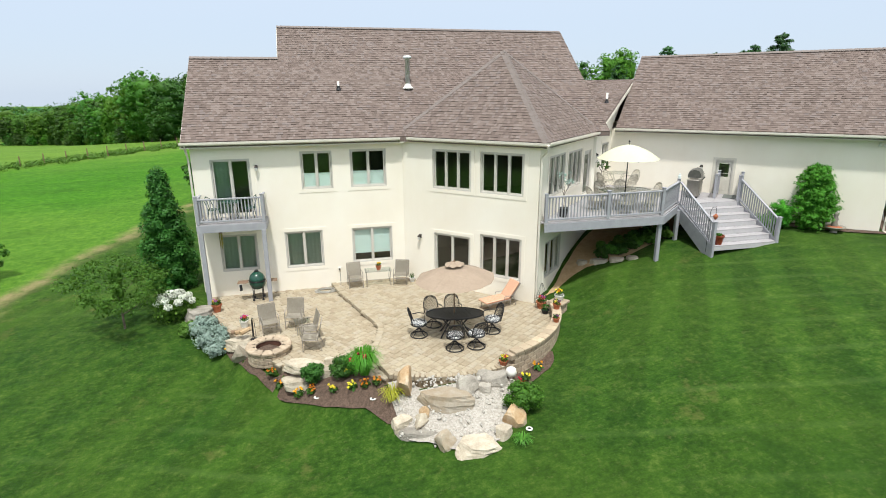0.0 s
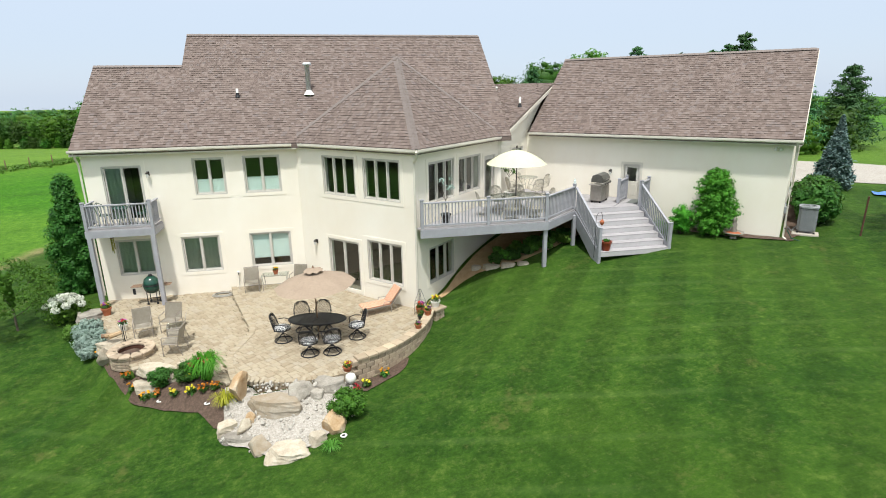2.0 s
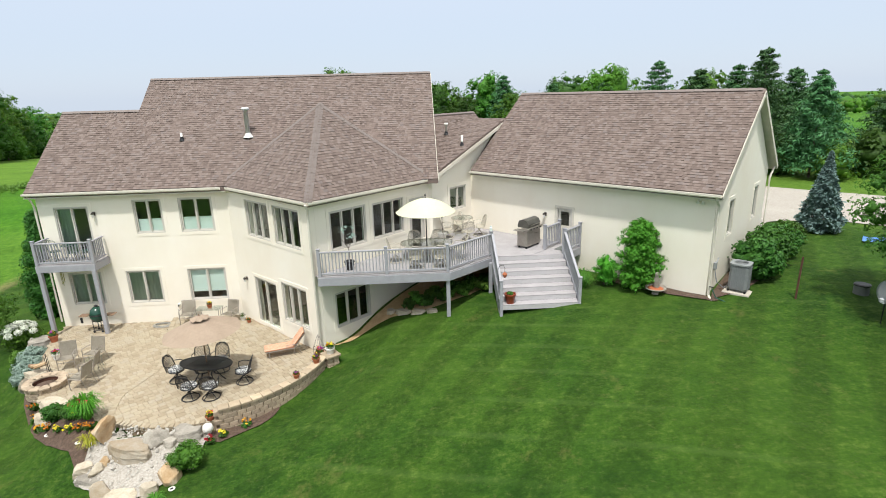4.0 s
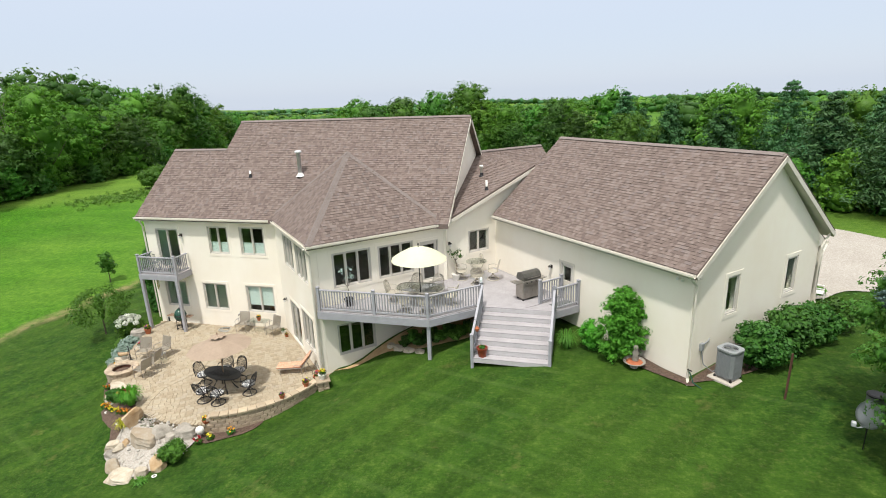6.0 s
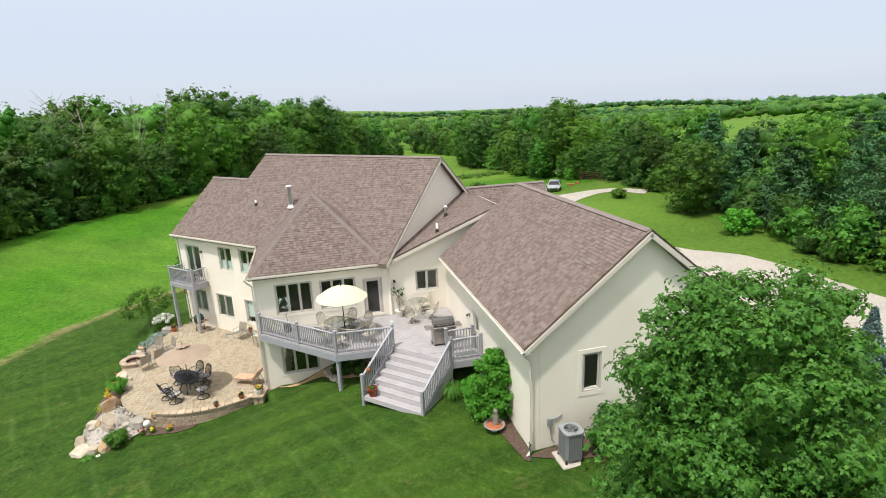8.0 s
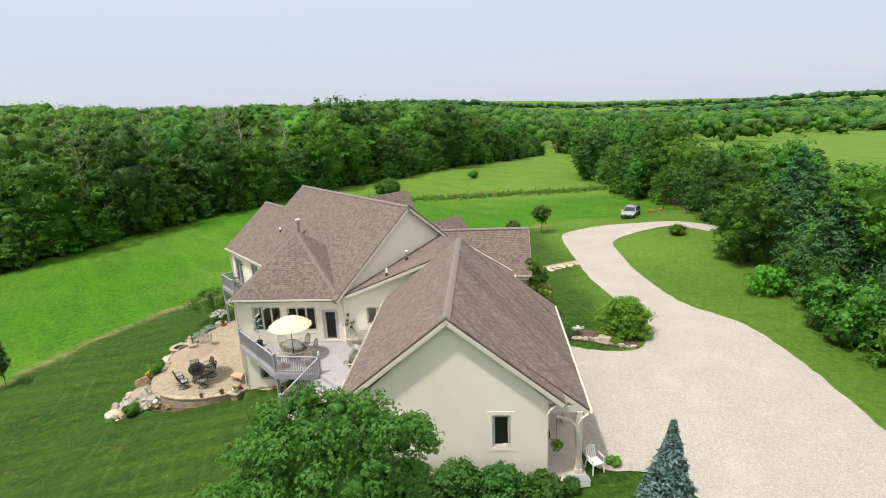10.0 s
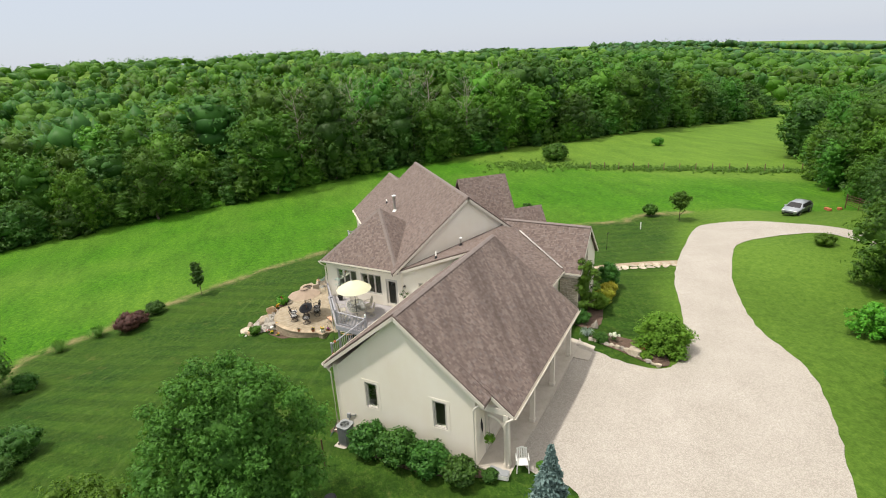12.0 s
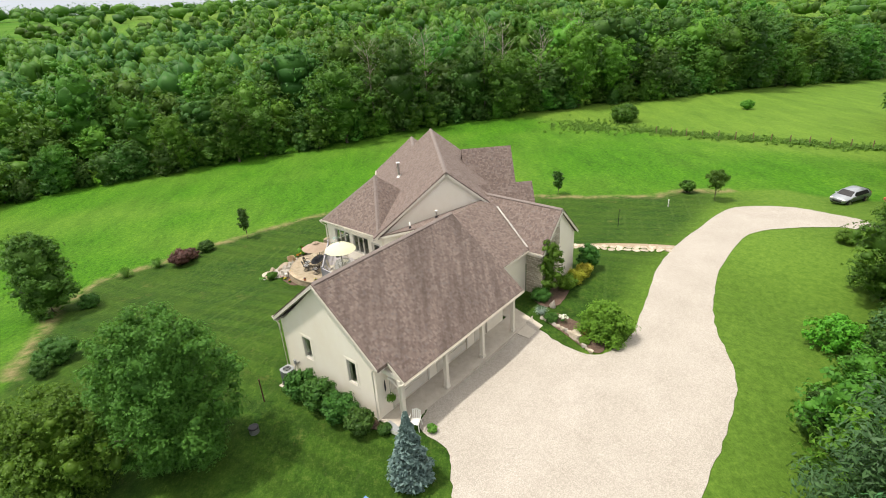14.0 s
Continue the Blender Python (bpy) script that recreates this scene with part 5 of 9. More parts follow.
# ---------------------------------------------------------------- patio
LZ = -0.13
patio = thing("patio", (0, 0, 0), "curved two-level patio of tan concrete pavers", "patio", kind="structure")
right_poly = [(PATIO_C[0] + PATIO_R * math.cos(a), PATIO_C[1] + PATIO_R * math.sin(a)) for a in np.linspace(radians(-118), radians(8), 40)]
STEP = smooth_loop([(-2.2, 0.0), (-2.0, -0.9), (-1.6, -2.2), (-1.2, -3.5), (-0.9, -4.6), (-1.1, -5.6), (-1.32, -6.5), (-1.0, -7.8)], 5, 0, 0, False)


def step_x(y):
    for (x0, y0), (x1, y1) in zip(STEP, STEP[1:]):
        if y1 <= y <= y0:
            return x0 + (x1 - x0) * (y - y0) / (y1 - y0)
    return -1.4


def on_right(x, y):
    return x > step_x(y) + 0.02 and (math.hypot(x - PATIO_C[0], y - PATIO_C[1]) < PATIO_R - 0.06 or y > PATIO_C[1]) and x + y < 0.80 + 4.4 * (y < -4.05) + (20 if y < -4.0 else 0) and x < 5.35


def on_left(x, y):
    if x >= step_x(y) + 0.12 or y > -0.02:
        return False
    for (x0, y0), (x1, y1) in zip(LEFT_PATIO, LEFT_PATIO[1:]):
        if y1 <= y <= y0:
            return x > x0 + (x1 - x0) * (y - y0) / (y1 - y0)
    return False


part("sand_bed", prism(STEP[::-1] and [(x, y) for x, y in STEP] + right_poly[6:] + [(5.0, -3.9), (0.9, 0.0)], -0.5, -0.022), M_BED, patio)
part("sand_bed", prism([p for p in LEFT_PATIO] + [(x - 0.01, y) for x, y in STEP[::-1]], -0.6, LZ - 0.022), M_BED, patio)


def block_piece(w, d, h, seed):
    """A worn block with chamfered upper edges, its top at z = 0."""
    r = random.Random(seed)
    c = 0.014
    v = []
    for z, k in ((-h, 0.0), (-c, 0.0), (0.0, c)):
        for sx, sy in ((-1, -1), (1, -1), (1, 1), (-1, 1)):
            v.append((sx * (w / 2 - k) + r.uniform(-0.003, 0.003), sy * (d / 2 - k) + r.uniform(-0.003, 0.003), z))
    f = [(8, 9, 10, 11)]
    for a in (0, 4):
        for i in range(4):
            j = (i + 1) % 4
            f.append((a + i, a + j, a + 4 + j, a + 4 + i))
    me = bpy.data.meshes.new("paver")
    me.from_pydata(v, [], f)
    return me


PW = [0.14, 0.21, 0.28]
pieces = {w: [block_piece(w - 0.010, 0.20, 0.06, 7 * i + k) for k in range(3)] for i, w in enumerate(PW)}
for ms in pieces.values():
    for me in ms:
        me.materials.append(M_PAVER)
rp = random.Random(5)
join_v, join_f, singles = [], [], []
ca, sa = math.cos(radians(38)), math.sin(radians(38))
row = -70
while row < 70:
    s = -9.0 + rp.uniform(0, 0.3)
    t = row * 0.21
    while s < 14:
        w = rp.choice(PW)
        c = s + w / 2
        s += w
        x, y = PATIO_C[0] - 2 + c * ca - t * sa, PATIO_C[1] + c * sa + t * ca
        z = 0.0 if on_right(x, y) else LZ if on_left(x, y) else None
        if z is None:
            continue
        z += rp.uniform(-0.004, 0.003)
        near = math.hypot(x - 1.6, y + 6.6)
        singles.append((near, w, x, y, z))
    row += 1
singles.sort()
for i, (near, w, x, y, z) in enumerate(singles):
    me = rp.choice(pieces[w])
    if i < 290:
        ob = part("paver", me, M_PAVER, patio)
        ob.matrix_basis = Matrix.Translation((x, y, z)) @ Matrix.Rotation(radians(38), 4, "Z")
    else:
        n0 = len(join_v)
        for v in me.vertices:
            join_v.append((x + v.co.x * ca - v.co.y * sa, y + v.co.x * sa + v.co.y * ca, z + v.co.z))
        join_f += [tuple(n0 + k for k in p.vertices) for p in me.polygons]
me = bpy.data.meshes.new("pavers")
me.from_pydata(join_v, [], join_f)
tagged(part("pavers", me, M_PAVERS, patio), kind="stuff")
# soldier course along the step and the round edge
sold = block_piece(0.20, 0.105, 0.13, 3)
sold.materials.append(M_PAVER)
acc = 0.0
for (x0, y0), (x1, y1) in zip(STEP, STEP[1:]):
    seg = math.hypot(x1 - x0, y1 - y0)
    while acc < seg:
        f = acc / seg
        ob = part("edge_paver", sold, M_PAVER, patio)
        ang = math.atan2(y1 - y0, x1 - x0) + math.pi / 2
        ob.matrix_basis = Matrix.Translation((x0 + (x1 - x0) * f + 0.10, y0 + (y1 - y0) * f, 0.020)) @ Matrix.Rotation(ang, 4, "Z")
        acc += 0.115
    acc -= seg
for k in range(28):
    a = radians(-118) + k * 0.115 / (PATIO_R - 0.1) * 1.25
    if a > radians(-71):
        break
    ob = part("edge_paver", sold, M_PAVER, patio)
    ob.matrix_basis = Matrix.Translation((PATIO_C[0] + (PATIO_R - 0.08) * math.cos(a), PATIO_C[1] + (PATIO_R - 0.08) * math.sin(a), 0.008)) @ Matrix.Rotation(a, 4, "Z")


# ---------------------------------------------------------------- retaining wall
def arc_wall(name, c, r, a0, a1, z0, z1, course, length, parent, depth=0.24, cap=True):
    """Courses of separate blocks along an arc, with cap blocks."""
    n_c = max(1, round((z1 - z0) / course))
    blk = [block_piece(length - 0.012, depth, course - 0.010, 11 + k) for k in range(3)]
    for b in blk:
        b.materials.append(M_BLOCK)
    capm = block_piece(length * 1.25 - 0.008, depth + 0.07, 0.075, 21)
    capm.materials.append(M_CAP)
    rr = random.Random(9)
    for i in range(n_c + (1 if cap else 0)):
        is_cap = i == n_c
        z = z0 + (i + 1) * course if not is_cap else z1 + 0.075
        step = (length * 1.25 if is_cap else length) / r
        a = a0 + (step * 0.5 if i % 2 else 0)
        while a < a1:
            ob = part("cap_block" if is_cap else "wall_block", capm if is_cap else rr.choice(blk), M_CAP if is_cap else M_BLOCK, parent)
            ob.matrix_basis = Matrix.Translation((c[0] + r * math.cos(a), c[1] + r * math.sin(a), z)) @ Matrix.Rotation(a + math.pi / 2, 4, "Z")
            a += step


rw = thing("retaining_wall", (0, 0, 0), "curved low seat wall of tan concrete blocks with caps", "wall", kind="structure")
arc_wall("retaining_wall", PATIO_C, PATIO_R + 0.02, radians(-70), radians(-14), -0.72, 0.33, 0.15, 0.26, rw)
part("core", prism([(PATIO_C[0] + q * math.cos(a), PATIO_C[1] + q * math.sin(a)) for q, ang in ((PATIO_R - 0.06, np.linspace(radians(-70), radians(-14), 24)), (PATIO_R + 0.06, np.linspace(radians(-14), radians(-70), 24))) for a in ang][::-1], -0.75, 0.31), M_BED, rw)
pil = thing("stone_pillar", (5.42, -4.98, 0), "short block pillar with a flat cap beside the wall", "pillar", kind="structure", turn=35)
for i in range(4):
    for sx in (-1, 1):
        for sy in (-1, 1):
            b = part("wall_block", boxm(sx * 0.115 - 0.105, sy * 0.115 - 0.105, i * 0.11 - 0.1, sx * 0.115 + 0.105, sy * 0.115 + 0.105, i * 0.11 + 0.0, bevel=0.012), M_BLOCK, pil)
part("cap_block", boxm(-0.28, -0.28, 0.33, 0.28, 0.28, 0.41, bevel=0.015), M_CAP, pil)
cw = thing("curb_wall", (0, 0, 0), "low block kerb from the pillar to the house corner", "wall", kind="structure")
for k in range(5):
    f = k / 5
    p = Vector((5.30, -4.75, 0)).lerp(Vector((5.02, -4.22, 0)), f)
    part("wall_block", boxm(-0.12, -0.13, -0.3, 0.12, 0.13, 0.22 + 0.02 * (k % 2), Matrix.Translation(p) @ Matrix.Rotation(radians(25), 4, "Z"), bevel=0.015), M_BLOCK, cw)

# fire pit
pit = thing("fire_pit", (-4.30, -5.34, LZ), "round tan block fire pit with a wide cap ring", "fire pit")
for i in range(4):
    for k in range(16):
        a = (k + 0.5 * (i % 2)) * math.tau / 16
        part("wall_block", boxm(-0.10, -0.115, i * 0.105 - 0.25, 0.10, 0.115, i * 0.105 - 0.155, Matrix.Rotation(a, 4, "Z") @ Matrix.Translation((0.52, 0, 0)), bevel=0.012), M_BLOCK, pit)
for k in range(12):
    a = k * math.tau / 12
    part("cap_block", boxm(-0.15, -0.155, 0.165, 0.15, 0.155, 0.235, Matrix.Rotation(a, 4, "Z") @ Matrix.Translation((0.52, 0, 0)), bevel=0.014), M_BLOCK, pit)
part("liner", lathe([(0.41, -0.25), (0.41, 0.15), (0.40, 0.15), (0.39, -0.24), (0.05, -0.23)], 24), M_RUSTPOST, pit)
ash = rock(77, 0.6, 0.6, 0.12, 2)
part("ash", ash, M_MULCH, pit)

# ---------------------------------------------------------------- beds and rockery
sheet("mulch_bed", smooth_loop([(-5.85, -3.9), (-5.5, -4.75), (-4.65, -6.1), (-3.55, -7.35), (-2.75, -8.05), (-1.75, -8.6), (-1.1, -9.3), (-0.95, -8.6), (-1.0, -7.9), (-2.2, -7.1), (-3.3, -6.6), (-4.3, -6.2), (-5.0, -5.0), (-5.4, -4.2)], 4, 0.03, 3), M_MULCH, 0.045, "dark bark mulch flower bed below the patio", "flower bed", step=0.3)
sheet("mulch_bed", smooth_loop([(2.2, -8.35), (3.0, -7.95), (3.7, -7.45), (4.1, -7.35), (3.85, -7.95), (3.2, -8.5), (2.6, -8.85)], 4, 0.03, 4), M_MULCH, 0.03, "bare brown soil strip at the foot of the wall", "flower bed", step=0.3)
sheet("mulch_bed", smooth_loop([tuple(uv(13.6, 19.2)[:2]), tuple(uv(13.6, 24.0)[:2]), tuple(uv(13.2, 24.6)[:2]), tuple(uv(12.9, 22.5)[:2]), tuple(uv(12.7, 20.5)[:2]), tuple(uv(13.0, 19.2)[:2])], 4, 0.04, 5), M_MULCH, 0.04, "bare brown mulch along the garage wall", "flower bed", step=0.4)
sheet("mulch_bed", smooth_loop([tuple(uv(14.2, 24.2)[:2]), tuple(uv(23.5, 24.2)[:2]), tuple(uv(24.2, 25.0)[:2]), tuple(uv(20.0, 26.0)[:2]), tuple(uv(16.0, 25.6)[:2]), tuple(uv(14.4, 25.0)[:2])], 4, 0.04, 6), M_MULCH, 0.04, "brown mulch under the gable-end shrubs", "flower bed", step=0.4)
sheet("gravel_bed", smooth_loop([(-0.95, -7.8), (0.3, -8.1), (1.4, -8.15), (2.2, -8.2), (2.3, -9.4), (1.9, -10.1), (1.3, -10.6), (0.3, -10.6), (-0.2, -10.2), (-0.9, -9.6)], 4, 0.03, 7), M_GRAVEL, 0.06, "pale pebble gravel between the rockery stones", "gravel", step=0.25)

ROCKS = [
    ("rusty standing boulder in the rockery", M_RUST, -0.66, -8.50, 0.70, 0.56, 0.66, 70, 0),
    ("broad tan boulder across the rockery", M_TANROCK, 0.34, -9.12, 1.55, 0.72, 0.36, -20, 0.62),
    ("rounded grey rock in the rockery", M_GREYROCK, 1.05, -8.86, 0.62, 0.50, 0.38, 20, 0),
    ("purple-grey rock in the rockery", M_GREYROCK, 1.40, -8.98, 0.50, 0.42, 0.22, -25, 0.8),
    ("flat grey rock beside the wall", M_GREYROCK, 1.78, -8.72, 0.80, 0.55, 0.24, 10, 0.7),
    ("flat grey stepping rock at the patio edge", M_GREYROCK, 1.62, -8.48, 0.60, 0.42, 0.16, 0, 0.7),
    ("long pale slab at the rockery foot", M_GREYROCK, -0.50, -9.72, 1.25, 0.42, 0.16, -14, 0.7),
    ("pale rock on the slab", M_LIME, -0.88, -9.32, 0.60, 0.42, 0.24, 20, 0.8),
    ("pale rock on the slab", M_LIME, -0.40, -9.45, 0.46, 0.38, 0.30, 60, 0),
    ("small rusty rock beside the boulders", M_RUST, -0.28, -9.28, 0.30, 0.24, 0.22, 0, 0),
    ("rounded orange boulder beside the green shrub", M_RUST, 1.78, -10.15, 0.52, 0.48, 0.44, 30, 0),
    ("pale limestone rock in the rockery", M_LIME, 1.42, -10.45, 0.50, 0.42, 0.28, 15, 0.8),
    ("large pale limestone slab at the foot of the rockery", M_LIME, 0.72, -10.62, 1.12, 0.80, 0.22, -8, 0.75),
    ("tan rock at the rockery foot", M_TANROCK, 0.05, -10.30, 0.52, 0.42, 0.30, 10, 0),
    ("flat limestone seat rock by the fire pit", M_LIME, -5.25, -4.35, 0.90, 0.66, 0.30, 10, 0.75),
    ("rounded tan rock at the bed edge", M_LIME, -5.2, -5.0, 0.45, 0.38, 0.30, 0, 0),
    ("flat limestone slab edging the patio", M_LIME, -3.30, -6.55, 1.25, 0.55, 0.20, -12, 0.75),
    ("flat limestone slab edging the patio", M_LIME, -3.45, -6.80, 1.0, 0.50, 0.26, -20, 0.75),
    ("flat limestone slab edging the patio", M_LIME, -2.50, -6.98, 0.85, 0.50, 0.26, -25, 0.75),
    ("flat limestone slab edging the patio", M_LIME, -1.90, -7.10, 0.62, 0.45, 0.22, 10, 0.75),
    ("small pale rock on the patio edge", M_LIME, -2.55, -6.55, 0.36, 0.24, 0.24, 0, 0.8),
    ("low flat grey boulder by the white hydrangea", M_GREYROCK, -6.85, -1.55, 1.1, 0.85, 0.40, 30, 0.75),
    ("pale stone edging the bed under the deck", M_LIME, 8.05, -2.95, 0.8, 0.36, 0.18, -25, 0.7),
    ("pale stone edging the bed under the deck", M_LIME, 8.62, -3.28, 0.7, 0.36, 0.16, -28, 0.7),
    ("pale stone edging the bed under the deck", M_LIME, 9.12, -3.48, 0.5, 0.32, 0.14, -20, 0.7),
    ("pale stone edging the bed under the deck", M_LIME, 7.55, -2.55, 0.5, 0.4, 0.18, -25, 0.7),
    ("grey rock at the foot of the front bed", M_GREYROCK, 15.6, 11.0, 0.5, 0.4, 0.5, 0, 0),
    ("pale boulder in the front bed", M_LIME, 18.95, 11.4, 0.9, 0.6, 0.45, 20, 0.75),
]
for i, (label, mat, x, y, sx, sy, sz, turn, flat) in enumerate(ROCKS):
    base = ground_height(x, y)
    if in_patio(x, y, -0.1):
        base = LZ - 0.02 if x < -1 else -0.02
    elif in_patio(x, y, 0.5):
        base = max(base, -0.32)
    single("boulder", slab_rock(100 + i, sx, sy, sz + 0.10) if flat else rock(100 + i, sx, sy, sz + 0.12, 3), mat, label, "rock", (x, y, base - 0.10), turn, "rockery stones")
# small loose stones
rs = random.Random(31)
stones = bmesh.new()
for k in range(520):
    for _ in range(30):
        x, y = rs.uniform(-1.0, 2.4), rs.uniform(-10.4, -8.3)
        if not in_patio(x, y, 0.02) and not (x < -0.3 and y < -9.75) and not (x > 1.5 and y < -9.9):
            break
    s = rs.choice((0.03, 0.035, 0.04, 0.05, 0.06, 0.09)) * rs.uniform(0.7, 1.3)
    b = rock(rs.randint(0, 999), s * 1.5, s * 1.2, s, 1)
    bmesh.ops.transform(b, matrix=Matrix.Translation((x, y, ground_height(x, y) + 0.04)) @ Matrix.Rotation(rs.uniform(0, 6), 4, "Z"), verts=b.verts)
    me = mesh_of("tmp", b)
    stones.from_mesh(me)
    bpy.data.meshes.remove(me)
tagged(part("loose_stones", stones, M_PEBBLE), "loose white pebbles and small stones in the rockery", "stones", kind="stuff")
# stones edging the front bed
for k in range(15):
    f = k / 14
    x, y = 16.7 + 3.9 * f, 10.0 + 1.7 * f + 0.3 * math.sin(f * 3.1)
    single("edging_stone", rock(300 + k, rs.uniform(0.28, 0.45), 0.24, rs.uniform(0.22, 0.36), 2, 0.8), M_LIME if k % 3 else M_GREYROCK, "rough limestone edging the front flower bed", "rock", (x, y, ground_height(x, y) - 0.05), 25 + rs.uniform(-15, 15), "front bed edging stones")
sheet("mulch_bed", smooth_loop([(16.6, 10.0), (18.3, 10.75), (20.4, 11.65), (20.7, 12.4), (19.2, 12.9), (17.6, 12.0), (16.4, 11.0)], 4, 0.03, 8), M_MULCH, 0.05, "brown mulch front bed edged with stones", "flower bed", step=0.4)
sheet("mulch_bed", smooth_loop([(14.0, 10.0), (15.4, 10.4), (15.6, 11.3), (14.6, 12.2), (13.5, 12.9), (12.6, 13.6), (12.2, 12.8), (13.2, 11.2)], 4, 0.03, 8), M_MULCH, 0.05, "brown mulch bed along the front wing", "flower bed", step=0.4)
# flagstone path
path_poly = smooth_loop([(10.2, 21.6), (9.2, 20.6), (7.3, 18.2), (5.9, 15.4)], 4, 0, 0, False) + smooth_loop([(5.1, 15.9), (6.5, 18.8), (8.3, 21.3), (9.3, 22.5)], 4, 0, 0, False)
walkp = sheet("flagstone_path", path_poly, M_BED, 0.03, "pale flagstone garden path to the drive", "path", step=0.5)
rr = random.Random(8)
for k in range(26):
    f = (k // 2 + 0.5) / 13
    c = Vector((9.75, 21.9, 0)).lerp(Vector((5.5, 15.6, 0)), f)
    side = Vector((0.5, -0.3, 0)).normalized() * (0.32 if k % 2 else -0.32)
    x, y = c.x + side.x + 0.35 * math.sin(f * 3.1), c.y + side.y - 0.2 * math.sin(f * 3.1)
    fs = part("flagstone", rock(500 + k, 0.62, 0.5, 0.12, 2, 0.6), M_LIME, walkp)
    fs.matrix_basis = Matrix.Translation((x, y, ground_height(x, y) + 0.0)) @ Matrix.Rotation(rr.uniform(0, 3), 4, "Z")

# stone veneer on the front wing


def veneer(m, s0, s1, z0, top, parent, seed):
    """Rough stones in uneven courses on a wall, proud of it."""
    r = random.Random(seed)
    z = z0
    while z < 7.6:
        h = r.choice((0.13, 0.17, 0.21))
        s = s0
        while s < s1 - 0.06:
            w = min(r.choice((0.22, 0.30, 0.40, 0.52)), s1 - s)
            if z + h < top(s + w / 2):
                d = r.uniform(0.02, 0.045)
                part("stone", boxm(s + 0.008, -d, z + 0.008, s + w - 0.008, -0.002, z + h - 0.008, m, bevel=0.012), M_VENEER, parent)
            s += w
        z += h


vw = thing("stone_veneer", (0, 0, 0), "rough tan stone facing on the front wing walls", "wall", kind="structure")
veneer(frame_of(tuple(uv(23.0, 3.3)[:2]), tuple(uv(24.7, 3.3)[:2])), 0.0, 1.18, 1.9, lambda s: 5.35, vw, 3)
veneer(frame_of(tuple(uv(24.7, 3.3)[:2]), tuple(uv(24.7, -2.9)[:2])), 0.0, 2.2, 1.9, lambda s: 5.35 + 0.9 * s, vw, 4)

# ---------------------------------------------------------------- furniture


def sling_chair(at, turn, group="taupe sling chairs"):
    """Metal frame chair with a stretched fabric seat and back."""
    t = thing("sling_chair", at, "taupe metal patio chair with a stretched sling seat", "chair", group, turn=turn)
    for sx in (-0.27, 0.27):
        bm = bmesh.new()
        tube(bm, [(sx, -0.25, 0), (sx, -0.25, 0.60), (sx, -0.20, 0.63), (sx, 0.18, 0.62)], 0.014, 6)
        part("arm", bm, M_TAUPE, t)
        part("back_leg", tube(bmesh.new(), [(sx, 0.32, 0), (sx, 0.20, 0.40), (sx, 0.335, 0.90)], 0.014, 6), M_TAUPE, t)
        part("seat_rail", tube(bmesh.new(), [(sx, -0.26, 0.41), (sx, 0.20, 0.37)], 0.013, 6), M_TAUPE, t)
    part("crossbar", tube(bmesh.new(), [(-0.27, 0.335, 0.90), (0.27, 0.335, 0.90)], 0.014, 6), M_TAUPE, t)
    part("stretcher", tube(bmesh.new(), [(-0.27, -0.25, 0.30), (0.27, -0.25, 0.30)], 0.010, 6), M_TAUPE, t)
    bm = bmesh.new()
    prof = [(-0.27, 0.41), (-0.1, 0.385), (0.10, 0.375), (0.19, 0.40), (0.25, 0.58), (0.33, 0.88)]
    rows = [[bm.verts.new((x, y, z)) for x in (-0.255, 0, 0.255)] for y, z in prof]
    for a, b in zip(rows, rows[1:]):
        for i in (0, 1):
            bm.faces.new((a[i], a[i + 1], b[i + 1], b[i]))
    bmesh.ops.solidify(bm, geom=bm.faces[:], thickness=0.012)
    part("sling", bm, M_SLING, t, "stretched taupe fabric")
    return t


def glass_table(at, turn, w, d, h, metal, label, name="side_table"):
    t = thing(name, at, label, "table", turn=turn)
    part("tabletop", boxm(-w / 2, -d / 2, h - 0.012, w / 2, d / 2, h, bevel=0.004), M_GLASS2, t, "clear greenish glass top")
    part("rim", ring(bmesh.new(), -w / 2 - 0.02, -d / 2 - 0.02, w / 2 + 0.02, d / 2 + 0.02, 0.03, -h - 0.005, -h + 0.025, Matrix.Rotation(radians(90), 4, "X")), metal, t)
    for sx in (-1, 1):
        for sy in (-1, 1):
            x, y = sx * (w / 2 - 0.04), sy * (d / 2 - 0.04)
            part("leg", tube(bmesh.new(), [(x, y, 0), (x * 0.92, y * 0.9, 0.25), (x, y, h - 0.02)], 0.014, 6), metal, t)
    part("stretcher", tube(bmesh.new(), [(-w / 2 + 0.05, 0, 0.2), (w / 2 - 0.05, 0, 0.2)], 0.010, 6), metal, t)
    return t


M_GLASS2 = glass_mat("table glass", (0.86, 0.89, 0.87))


